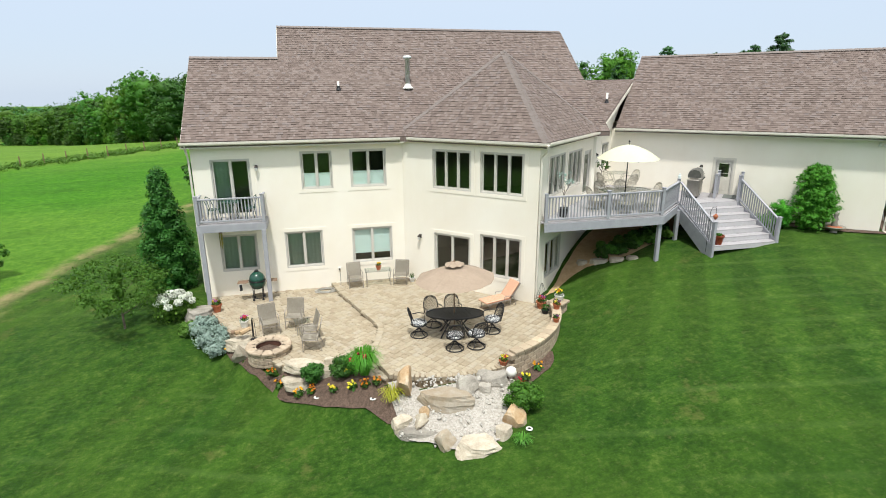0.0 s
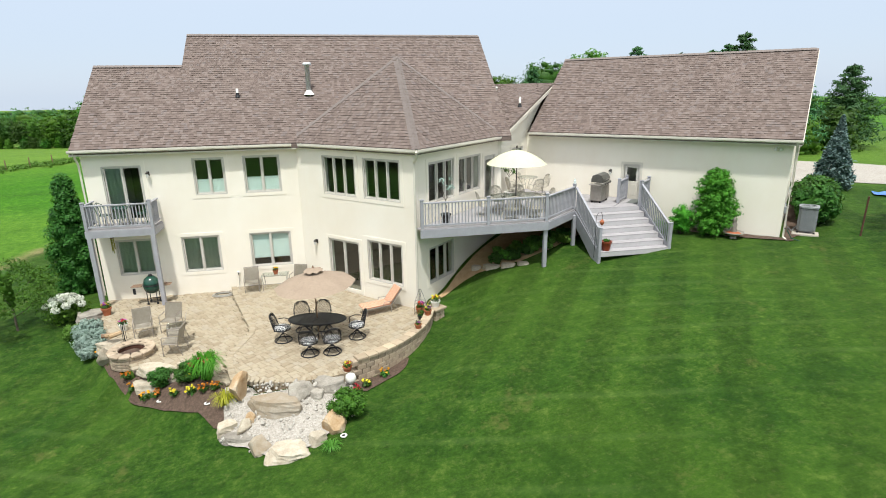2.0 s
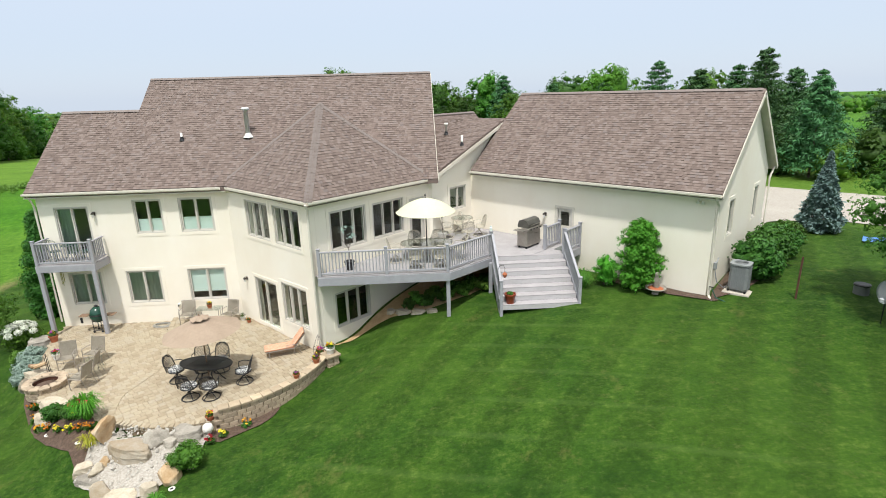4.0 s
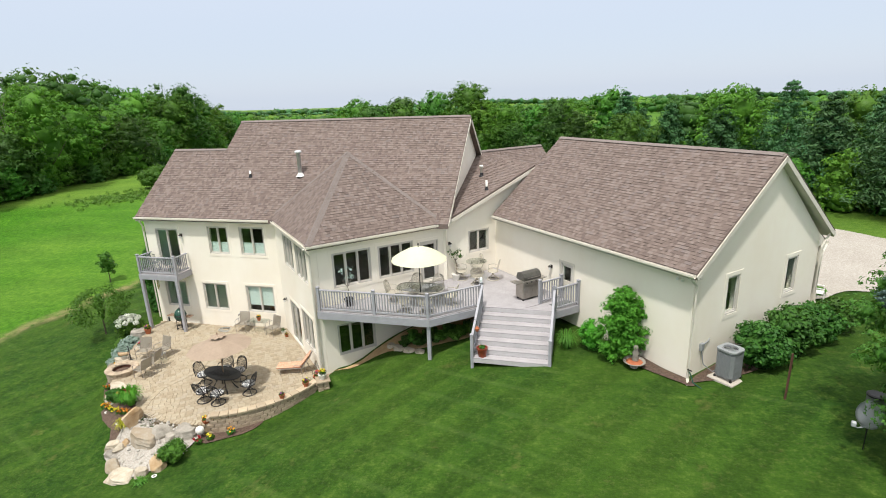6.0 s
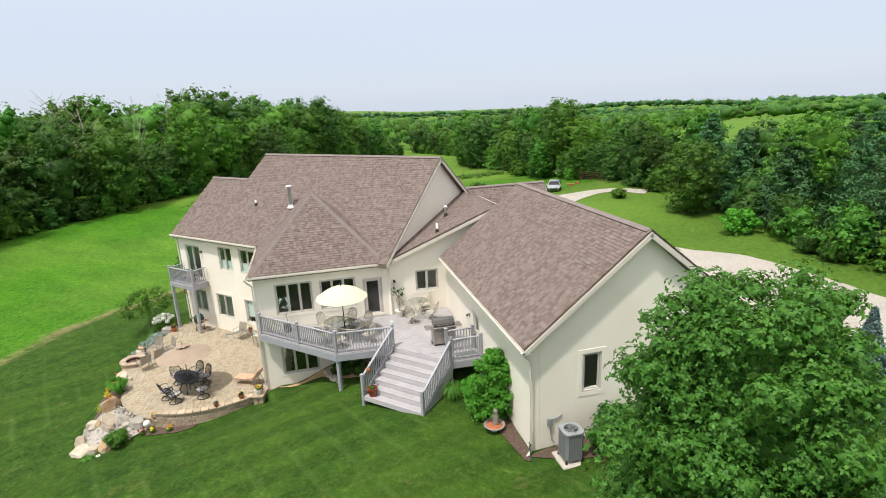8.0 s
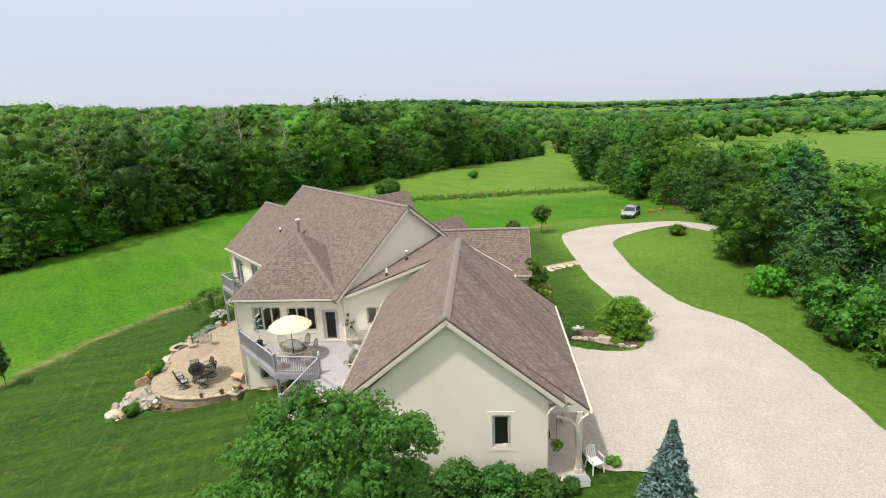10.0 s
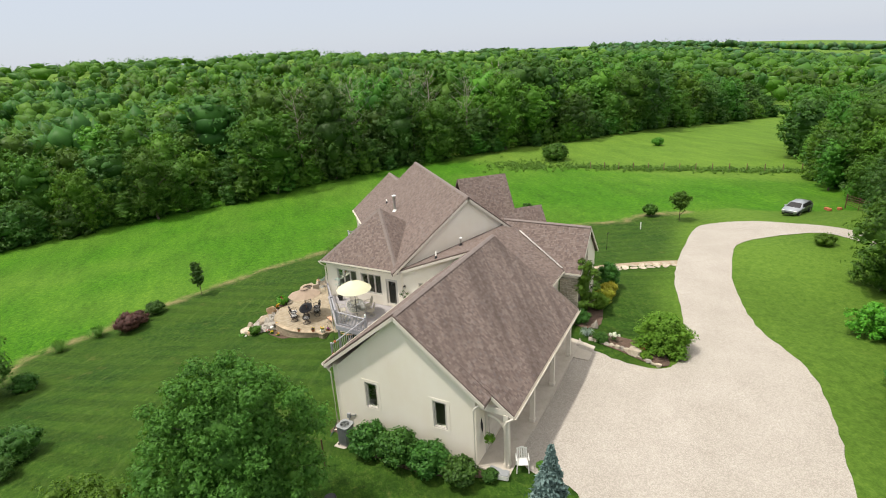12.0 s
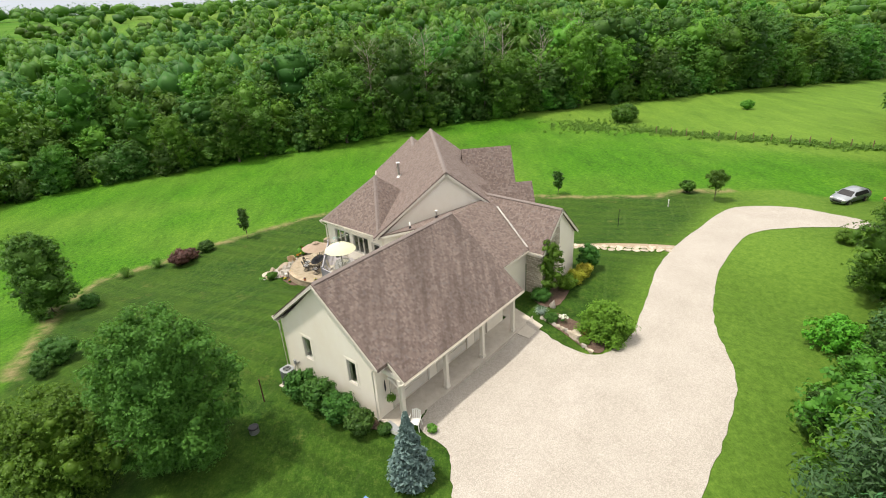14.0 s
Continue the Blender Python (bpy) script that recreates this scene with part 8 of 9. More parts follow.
def quads_mesh(name, v, material):
    me = bpy.data.meshes.new(name)
    n = len(v) // 4
    me.vertices.add(len(v))
    me.vertices.foreach_set("co", v.astype(np.float32).ravel())
    me.loops.add(n * 4)
    me.loops.foreach_set("vertex_index", np.arange(n * 4, dtype=np.int32))
    me.polygons.add(n)
    me.polygons.foreach_set("loop_start", np.arange(0, n * 4, 4, dtype=np.int32))
    me.update()
    me.validate()
    me.materials.append(material)
    return me


def trunk_bm(h, r, seed, limbs=7, start=0.25, reach=0.35, spread=1.0):
    """A tapered trunk with limbs."""
    rng = random.Random(seed)
    bm = bmesh.new()
    bend = [Vector((rng.uniform(-0.03, 0.03) * h * f, rng.uniform(-0.03, 0.03) * h * f, h * f)) for f in (0, 0.25, 0.5, 0.75, 0.92)]
    bend[0] = Vector((0, 0, -0.3))
    tube(bm, bend, r, 7, r_end=r * 0.22)
    for k in range(limbs):
        f = start + (0.85 - start) * k / max(1, limbs - 1)
        a = k * 2.4 + rng.uniform(-0.4, 0.4)
        b = Vector((0, 0, h * f))
        L = h * reach * (1.1 - f) * spread + 0.1 * h
        e = b + Vector((math.cos(a) * L, math.sin(a) * L, L * 0.7))
        tube(bm, [b, b.lerp(e, 0.5) + Vector((0, 0, -0.05 * L)), e], r * 0.42 * (1.1 - f), 5, r_end=r * 0.08)
    return bm


ICO = {}


def ico(cuts):
    """Points and triangles of a unit ball."""
    if cuts not in ICO:
        bm = bmesh.new()
        bmesh.ops.create_icosphere(bm, subdivisions=cuts, radius=1.0)
        ICO[cuts] = (np.array([v.co[:] for v in bm.verts]), np.array([[v.index for v in f.verts] for f in bm.faces]))
        bm.free()
    return ICO[cuts]


def lumps(rng, centres, radii, cuts=2, rough=0.22):
    """Uneven inner masses of a crown, as points and triangles."""
    p, f = ico(cuts)
    c, r = np.asarray(centres, float), np.asarray(radii, float)
    n, m = len(c), len(p)
    v = c[:, None, :] + p[None] * r[:, None, :] * (1 + rough * rng.normal(size=(n, m, 1)).clip(-1.6, 1.6))
    return v.reshape(-1, 3), (f[None] + (np.arange(n) * m)[:, None, None]).reshape(-1, 3)


def sprays(rng, centres, radii, counts, size, leaves=5, up=0.6, lift=0.30, wide=0.34):
    """Twig ends over many clumps, each a rosette of pointed leaves."""
    c = np.repeat(np.asarray(centres, float), counts, axis=0)
    r = np.repeat(np.asarray(radii, float), counts, axis=0)
    n = len(c)
    d = rng.normal(size=(n, 3))
    d /= np.linalg.norm(d, axis=1)[:, None]
    d[:, 2] = np.where(rng.random(n) < up, np.abs(d[:, 2]), d[:, 2])
    p = c + d * r * (rng.uniform(0.22, 1.45, n) ** 0.6)[:, None]
    nrm = d + rng.normal(scale=0.45, size=(n, 3)) + np.array((0, 0, 0.45))
    nrm /= np.linalg.norm(nrm, axis=1)[:, None]
    s = np.cross(nrm, rng.normal(size=(n, 3)))
    s /= np.linalg.norm(s, axis=1)[:, None] + 1e-9
    t = np.cross(nrm, s)
    out = np.empty((n, leaves, 4, 3))
    for k in range(leaves):
        a = k * math.tau / leaves + rng.uniform(-0.4, 0.4, n)
        e = s * np.cos(a)[:, None] + t * np.sin(a)[:, None]
        q = np.cross(nrm, e)
        L = (size * rng.uniform(0.65, 1.3, n))[:, None]
        droop = nrm * rng.uniform(-0.45, 0.25, n)[:, None]
        out[:, k, 0] = p + nrm * L * 0.12
        out[:, k, 1] = p + (e * 0.5 - q * wide) * L + nrm * L * lift * 0.5
        out[:, k, 2] = p + (e + droop) * L
        out[:, k, 3] = p + (e * 0.5 + q * wide) * L + nrm * L * lift * 0.5
    return out.reshape(-1, 3)


def crown_mesh(name, quads, core, material):
    """Leaves and inner masses in one mesh."""
    cv, cf = core
    nq, nt = len(quads) // 4, len(cf)
    me = bpy.data.meshes.new(name)
    me.vertices.add(nq * 4 + len(cv))
    me.vertices.foreach_set("co", np.concatenate([quads, cv]).astype(np.float32).ravel())
    me.loops.add(nq * 4 + nt * 3)
    me.loops.foreach_set("vertex_index", np.concatenate([np.arange(nq * 4), (cf + nq * 4).ravel()]).astype(np.int32))
    me.polygons.add(nq + nt)
    me.polygons.foreach_set("loop_start", np.concatenate([np.arange(0, nq * 4, 4), nq * 4 + np.arange(0, nt * 3, 3)]).astype(np.int32))
    me.update()
    me.validate()
    me.materials.append(material)
    return me


def broadleaf(h, rx, seed, leaf, n_clumps, per, size, low=0.10, belly=0.8, leaves=4, cuts=1, clump=0.30, inner=0.55, trunk_r=None, core_k=0.48, fill=1):
    """Clumps of leafy twig ends over a lopsided crown that rises from low * h to h."""
    rng = np.random.default_rng(seed)
    f = (np.arange(n_clumps) + rng.random(n_clumps)) / n_clumps
    f = 0.03 + 0.89 * f ** 0.9
    a = np.arange(n_clumps) * 2.39996 + rng.normal(scale=0.35, size=n_clumps)
    prof = np.sin(np.pi * np.clip(f, 0, 0.985) ** belly) ** 0.5
    lob = 1 + 0.14 * np.sin(a * 2 + seed) + 0.10 * np.sin(a * 3 + f * 9 + seed * 2)
    cr = rx * clump * rng.uniform(0.7, 1.3, n_clumps) * (0.55 + 0.45 * prof)
    R = np.maximum(rx * prof * lob * rng.uniform(0.70, 1.10, n_clumps) - cr * 0.8, 0.0)
    z = h * (low + (1 - low) * f) - cr * 0.5
    cs = np.stack([R * np.cos(a), R * np.sin(a), np.maximum(z, cr * 0.5)], 1)
    rs_ = np.stack([cr, cr, cr * rng.uniform(0.6, 0.85, n_clumps)], 1)
    fi = np.linspace(0.12, 0.70, 6)
    ri = rx * inner * np.sin(np.pi * fi ** belly) ** 0.62
    ci = np.stack([ri * 0, ri * 0, h * (low + (1 - low) * fi)], 1)
    q = np.concatenate([sprays(rng, cs, rs_, per, size, leaves), sprays(rng, ci, np.stack([ri, ri, np.full(6, h * (1 - low) * 0.14)], 1), per * fill, size, leaves)])
    core = lumps(rng, np.concatenate([cs, ci]), np.concatenate([rs_ * core_k, np.stack([ri, ri, np.full(6, h * (1 - low) * 0.13)], 1)]), cuts, 0.3)
    core[0][:, 2] = np.maximum(core[0][:, 2], 0.05)
    q[:, 2] = np.maximum(q[:, 2], 0.02)
    return crown_mesh("crown", q, core, leaf), mesh_of("trunk", trunk_bm(h * 0.85, trunk_r or max(0.03, h * 0.018), seed))


def pine(h, rx, seed, leaf, per=26, size=0.34, whorls=13, low=0.08):
    """Layered boughs that thin towards the tip."""
    rng = np.random.default_rng(seed)
    cs, rs_ = [], []
    for w in range(whorls):
        f = low + (1 - low) * (w + 0.3) / whorls
        R = rx * (1 - f) ** 0.75 + 0.12
        nb = max(3, int(7 - 4 * f))
        for b in range(nb):
            a = b * math.tau / nb + w * 1.3 + rng.uniform(-0.3, 0.3)
            L = R * rng.uniform(0.7, 1.1)
            for k in (0.45, 0.85):
                cs.append((math.cos(a) * L * k, math.sin(a) * L * k, h * f + 0.10 * L * k + rng.uniform(-0.1, 0.1)))
                rs_.append((0.34 * R + 0.18, 0.34 * R + 0.18, 0.14 * R + 0.12))
    cs.append((0, 0, h * 0.97))
    rs_.append((0.10, 0.10, 0.35))
    v = leaf_arrays(rng, cs, rs_, per, size, up=0.7, shell=0.2, long=2.6)
    bm = bmesh.new()
    tube(bm, [(0, 0, -0.3), (0, 0, h * 0.5), (0, 0, h * 0.99)], h * 0.014, 6, r_end=0.01)
    return quads_mesh("crown", v, leaf), mesh_of("trunk", bm)


def column(h, rx, seed, leaf, n, size):
    """A dense rounded column of short sprays with a lumpy outline."""
    rng = np.random.default_rng(seed)
    k = 46
    f = (np.arange(k) + rng.random(k)) / k
    a = np.arange(k) * 2.39996
    prof = np.where(f < 0.40, 0.82 + 0.18 * np.sin(np.pi * f / 0.80), np.clip(1 - ((f - 0.40) / 0.63) ** 1.5, 0.05, 1))
    cr = rx * 0.40 * rng.uniform(0.75, 1.2, k)
    R = np.maximum(rx * prof * rng.uniform(0.86, 1.1, k) - cr * 0.7, 0)
    cs = np.stack([R * np.cos(a), R * np.sin(a), np.maximum(0.2, f * h - cr * 0.4)], 1)
    rs_ = np.stack([cr, cr, cr * 1.25], 1)
    q = leaf_arrays(rng, cs, rs_, n // k, size, up=0.6, shell=0.45, long=1.5)
    fi = np.linspace(0.1, 0.82, 6)
    core = lumps(rng, np.concatenate([cs, np.stack([fi * 0, fi * 0, fi * h], 1)]), np.concatenate([rs_ * 0.25, np.outer(np.interp(fi, (0, 0.4, 1), (0.62, 0.62, 0.12)) * rx, (1, 1, 0)) + np.array((0, 0, h * 0.10))]))
    core[0][:, 2] = np.maximum(core[0][:, 2], 0.03)
    bm = bmesh.new()
    tube(bm, [(0, 0, -0.2), (0, 0, h * 0.9)], 0.08, 6, r_end=0.02)
    return crown_mesh("crown", q, core, leaf), mesh_of("trunk", bm)


def spire(h, rx, seed, leaf, n, size, belly=0.12):
    """A dense cone of short twigs."""
    rng = np.random.default_rng(seed)
    f = rng.random(n) ** 1.25
    a = rng.uniform(0, math.tau, n)
    lump = 1 + 0.16 * np.sin(a * 5 + f * 30) + 0.12 * rng.normal(size=n)
    R = rx * np.where(f < belly, 0.8 + 0.2 * f / belly, (1 - f) / (1 - belly)) * lump * rng.uniform(0.75, 1.0, n)
    p = np.stack([R * np.cos(a), R * np.sin(a), 0.04 * h + f * h * 0.96 - 0.06 * R], 1)
    v = leaf_arrays(rng, p, np.full((n, 3), 0.03), 1, size, up=0.8, long=1.4)
    bm = bmesh.new()
    tube(bm, [(0, 0, -0.2), (0, 0, h * 0.98)], 0.05, 6, r_end=0.008)
    return quads_mesh("crown", v, leaf), mesh_of("trunk", bm)


def bush(r, h, seed, leaf, n_clumps, per, size):
    rng = np.random.default_rng(seed)
    d = rng.normal(size=(n_clumps, 3))
    d /= np.linalg.norm(d, axis=1)[:, None]
    k = rng.uniform(0.55, 0.80, n_clumps)
    cr = r * rng.uniform(0.24, 0.40, n_clumps)
    cs = np.stack([d[:, 0] * r * k, d[:, 1] * r * k, np.maximum(0.12 * h, h * 0.48 + d[:, 2] * h * 0.46 * k)], 1)
    rs_ = np.stack([cr, cr, cr * 0.85], 1)
    v = leaf_arrays(rng, cs, rs_ * 1.12, int(per * 1.3), size, shell=0.45)
    core = lumps(rng, np.concatenate([cs, [(0, 0, h * 0.4)]]), np.concatenate([rs_ * 0.58, [(r * 0.55, r * 0.6, h * 0.36)]]), 1 if r < 0.7 else 2)
    for arr in (v, core[0]):
        arr[:, 2] = np.maximum(arr[:, 2], 0.01)
    bm = bmesh.new()
    for j in range(5):
        a = j * 1.26
        tube(bm, [(0.05 * math.cos(a), 0.05 * math.sin(a), -0.1), (r * 0.4 * math.cos(a), r * 0.4 * math.sin(a), h * 0.6)], 0.018, 5, r_end=0.006)
    return crown_mesh("crown", v, core, leaf), mesh_of("stems", bm)


def plant(name, at, meshes, label, category, group="", turn=0.0, scale=(1, 1, 1), bark=None, stems="trunk"):
    t = thing(name, at, label, category, group, turn=turn)
    t.scale = scale
    part("crown", meshes[0], None, t)
    part(stems, meshes[1], bark or M_BARK, t)
    return t


def on_ground(x, y, sink=0.05):
    return (x, y, ground_height(x, y) - sink)


# lawn trees
plant("maple_tree", on_ground(24.7, -9.2), broadleaf(8.5, 2.95, 11, M_L_MAPLE, 260, 95, 0.074, 0.02, 0.80, 4, clump=0.17, inner=0.62, core_k=0.42, fill=30), "dense mid-green lawn maple with a rounded crown", "tree")
plant("young_tree", on_ground(25.7, -13.9), broadleaf(5.4, 2.8, 12, M_L_LIGHT, 130, 54, 0.085, 0.04, 0.8, 4, clump=0.22, inner=0.4, fill=6), "mid-green spreading lawn tree", "tree")
plant("maple_tree", on_ground(3.7, -27.4), broadleaf(7.6, 2.9, 13, M_L_MAPLE, 110, 46, 0.12, 0.05, 0.75, 4, clump=0.25), "oval green maple at the lawn edge", "tree")
plant("young_tree", on_ground(-10.9, -15.15), broadleaf(3.7, 0.75, 14, M_L_DARK, 22, 30, 0.10, 0.30, 0.9, 4), "slim young tree at the lawn edge", "tree")
plant("young_tree", on_ground(-17.2, 6.5), broadleaf(2.4, 0.7, 15, M_L_OAK, 14, 24, 0.10, 0.30, 0.9, 4), "small sapling at the meadow edge", "tree")
plant("redbud_tree", on_ground(-9.5, -1.3), broadleaf(2.75, 1.8, 16, M_L_OAK, 90, 30, 0.055, 0.34, 1.0, 4, clump=0.17, inner=0.12, core_k=0.2), "low spreading multi-stem tree beside the patio", "tree")
plant("arborvitae", on_ground(-8.6, 2.2), column(4.9, 1.05, 17, M_L_DARK, 20000, 0.085), "dark rounded evergreen column at the house corner", "tree")
plant("blue_spruce", on_ground(27.88, 1.33), spire(3.75, 0.86, 18, M_L_BLUE, 8500, 0.14), "silvery blue spruce beside the drive", "tree")
plant("dwarf_tree", on_ground(19.3, 13.0), broadleaf(2.55, 1.5, 19, M_L_WEEP, 90, 60, 0.075, 0.0, 0.62, 4, clump=0.25, inner=0.5, fill=6), "bright yellow-green dwarf tree with a loose mounded crown", "tree")
plant("ornamental_tree", on_ground(14.0, 11.2), broadleaf(4.2, 0.95, 20, M_L_LIGHT, 26, 34, 0.12, 0.12, 0.85, 4, inner=0.3), "thin light green ornamental tree by the front wing", "tree")
plant("young_tree", on_ground(-2.6, 32.5), broadleaf(3.3, 1.2, 21, M_L_OAK, 24, 34, 0.11, 0.45, 0.9, 4), "umbrella-shaped young tree in the front lawn", "tree")
plant("young_tree", on_ground(-10.6, 19.2), broadleaf(3.0, 0.7, 22, M_L_SHRUB, 14, 28, 0.13, 0.30, 0.9, 4), "thin sapling at the front lawn edge", "tree")
plant("young_tree", on_ground(23.0, 24.2), broadleaf(1.9, 1.45, 24, M_L_FRESH, 40, 30, 0.12, 0.12, 0.9, 4, clump=0.24, inner=0.25), "bright green spreading sapling at the wood edge", "tree")
plant("shrub", on_ground(16.95, -3.85), broadleaf(2.85, 0.92, 25, M_L_LIGHT, 80, 62, 0.058, 0.0, 0.72, 4, clump=0.26, inner=0.5, fill=6), "tall rounded light green shrub against the garage wall", "shrub", stems="stems")
# shrubs
SH = [
    (-6.0, 31.5, 0.85, 1.7, M_L_OAK, "round dense shrub in the front lawn"),
    (15.85, -3.45, 0.52, 1.30, M_L_FRESH, "bright green bushy perennial by the stairs"),
    (-5.3, -20.1, 1.25, 1.7, M_L_PURPLE, "dark purple-leaved shrub at the lawn edge"),
    (-6.6, -19.6, 0.85, 1.25, M_L_PURPLE, "dark purple-leaved shrub at the lawn edge"),
    (-8.2, -18.7, 0.95, 1.2, M_L_DARK, "low dark green shrub at the lawn edge"),
    (14.1, -20.75, 1.35, 1.7, M_L_DARK, "dark blue-green shrub at the lawn edge"),
    (16.0, -20.6, 0.7, 1.3, M_L_DARK, "thin dark shrub at the lawn edge"),
    (3.4, -24.6, 0.9, 1.2, M_L_SHRUB, "low green shrub below the maple"),
    (28.5, 19.0, 1.05, 1.35, M_L_SHRUB, "rounded dense shrub at the drive edge"),
    (27.2, 20.4, 1.0, 1.25, M_L_SHRUB, "rounded dense shrub at the drive edge"),
    (12.2, 33.6, 0.85, 1.0, M_L_LIGHT, "loose green shrub beside the drive"),
    (-43.0, 40.2, 2.4, 3.3, M_L_OAK, "large rounded shrub in the weedy field strip"),
    (-45.0, 63.0, 1.2, 1.8, M_L_LIGHT, "small shrub in the far meadow"),
    (12.9, 13.4, 0.75, 1.1, M_L_YELLOW, "golden-leaved shrub by the front wing"),
    (12.2, 14.2, 0.7, 1.05, M_L_YELLOW, "golden-leaved shrub by the front wing"),
    (13.6, 12.5, 0.8, 1.15, M_L_WEEP, "yellow-green shrub by the front wing"),
    (11.2, 14.8, 0.9, 2.3, M_L_DARK, "dark evergreen shrub at the corner of the front wing"),
    (14.6, 10.5, 0.75, 0.9, M_L_SHRUB, "low green shrub by the front wing"),
    (18.85, 12.0, 0.42, 0.55, M_L_RUSSET, "small russet shrub in the front bed"),
    (17.05, 10.5, 0.50, 0.55, M_L_SHRUB, "low green plant in the front bed"),
    (19.6, 11.7, 0.35, 0.4, M_L_WEEP, "low bright green plant in the front bed"),
    (2.18, -9.78, 0.52, 0.80, M_L_OAK, "compact fresh green shrub in the rockery"),
    (-2.15, -7.30, 0.42, 0.55, M_L_SHRUB, "leafy green plant in the mulch bed"),
    (-3.05, -7.05, 0.36, 0.62, M_L_DARK, "dark green small shrub in the mulch bed"),
    (-6.25, -3.35, 0.66, 0.66, M_L_SAGE, "mound of silver-leaved foliage beside the patio"),
    (-6.6, -2.6, 0.60, 0.60, M_L_SAGE, "mound of silver-leaved foliage beside the patio"),
    (-5.95, -4.05, 0.52, 0.52, M_L_SAGE, "mound of silver-leaved foliage beside the patio"),
    (-7.1, -2.5, 0.42, 0.50, M_L_GRASS, "fresh green leafy perennial beside the patio"),
    (25.2, 2.4, 0.3, 0.45, M_L_GRASS, "small green plant at the porch post"),
    (24.9, 0.2, 0.38, 0.55, M_L_SHRUB, "small green shrub at the porch corner"),
]
for i, (x, y, r, h, mat, label) in enumerate(SH):
    k = 0.07 if r < 1 else 0.085
    plant("shrub", on_ground(x, y, 0.03), bush(r, h, 40 + i, mat, int(24 + 16 * r), 90 if r < 0.6 else 64 if r < 1 else 80, 0.05 if r < 0.6 else k if r < 2 else 0.22), label, "shrub", stems="stems")
for i, (u, r, h) in enumerate(((17.05, 0.92, 1.65), (19.3, 1.02, 1.75), (21.5, 0.92, 1.6), (23.6, 0.74, 1.35))):
    p = uv(u, 25.5)
    plant("viburnum_shrub", on_ground(p.x, p.y, 0.03), bush(r, h, 90 + i, M_L_SHRUB, 44, 75, 0.12), "rounded dark green shrub along the garage gable", "shrub", "gable-end shrubs", stems="stems")


def blades(name, at, r, h, n, leaf, label, seed, category="grass", width=0.010):
    """Arching narrow leaves from one crown."""
    rng = np.random.default_rng(seed)
    v = []
    for _ in range(n):
        a, L = rng.uniform(0, math.tau), rng.uniform(0.6, 1.0)
        d = np.array((math.cos(a), math.sin(a), 0))
        s = np.array((-d[1], d[0], 0)) * width
        b = d * rng.uniform(0, 0.25) * r
        m = b + d * r * 0.45 * L + np.array((0, 0, h * L))
        e = b + d * r * L + np.array((0, 0, h * L * rng.uniform(0.35, 0.9)))
        v += [b - s, b + s, m + s * 0.8, m - s * 0.8, m - s * 0.8, m + s * 0.8, e + s * 0.15, e - s * 0.15]
    return single(name, quads_mesh(name, np.array(v), leaf), leaf, label, category, at)


blades("daylily", on_ground(-1.62, -7.6, -0.05), 0.52, 0.76, 380, M_L_FRESH, "arching bright green daylily clump with red blooms", 1, "plant", 0.011)
blades("ornamental_grass", on_ground(-1.0, -8.65), 0.4, 0.45, 90, M_L_YELLOW, "yellowing grassy tuft beside the gravel", 2)
blades("ornamental_grass", on_ground(1.75, -10.85), 0.28, 0.22, 110, M_L_GRASS, "low grassy tuft at the rockery foot", 3)
blades("ornamental_grass", on_ground(-5.4, -22.6), 0.75, 1.0, 320, M_L_GRASS, "tall ornamental grass clump at the lawn edge", 4)
blades("ornamental_grass", on_ground(-3.8, -24.95), 0.75, 1.0, 320, M_L_GRASS, "tall ornamental grass clump at the lawn edge", 5)
blades("iris_clump", on_ground(14.95, -3.45), 0.5, 0.75, 150, M_L_GRASS, "sword-leaved green clump beside the stairs", 6, "plant")
blades("green_clump", on_ground(16.1, 10.1), 0.5, 0.5, 120, M_L_SAGE, "blue-green leafy clump by the porch walk", 7, "plant")

# blossoms
rf = np.random.default_rng(4)


def flowers(at, r, h, n, petal, label, leaf=None, size=0.055):
    t = thing("flower_clump", at, label, "flowers")
    part("leaves", quads_mesh("leaves", leaf_arrays(rf, [(0, 0, h * 0.4)], [(r, r, h * 0.4)], 70, 0.09, shell=0.2), leaf or M_L_SHRUB), None, t)
    c = np.stack([rf.uniform(-r, r, n) * 0.8, rf.uniform(-r, r, n) * 0.8, h * rf.uniform(0.75, 1.05, n)], 1)
    part("blossoms", quads_mesh("blossoms", leaf_arrays(rf, c, np.full((n, 3), size * 0.5), 7, size, shell=0.4), petal), None, t)
    return t


for x, y, p, nm in ((-4.2, -6.3, M_F_ORANGE, "orange"), (-4.0, -6.62, M_F_ORANGE, "orange"), (-3.45, -7.22, M_F_ORANGE, "orange"), (-3.1, -7.4, M_F_ORANGE, "orange"), (-2.5, -7.75, M_F_YELLOW, "yellow"), (-2.1, -7.45, M_F_YELLOW, "yellow"), (-2.0, -7.95, M_F_YELLOW, "yellow"), (-1.65, -8.05, M_F_ORANGE, "orange"), (-1.35, -8.1, M_F_ORANGE, "orange"), (-5.6, -4.35, M_F_ORANGE, "orange"), (3.3, -8.15, M_F_ORANGE, "orange"), (2.75, -8.6, M_F_YELLOW, "yellow"), (2.5, -8.9, M_F_RED, "red")):
    flowers(on_ground(x, y, -0.02), 0.15, 0.22, 8, p, f"low clump of {nm} marigolds in the bed")
flowers(on_ground(-1.75, -7.55, -0.05), 0.3, 0.62, 9, M_F_RED, "red rose blooms among green leaves", size=0.10)
hy = thing("hydrangea", on_ground(-7.75, -1.35, -0.02), "white hydrangea with large round flower heads", "shrub")
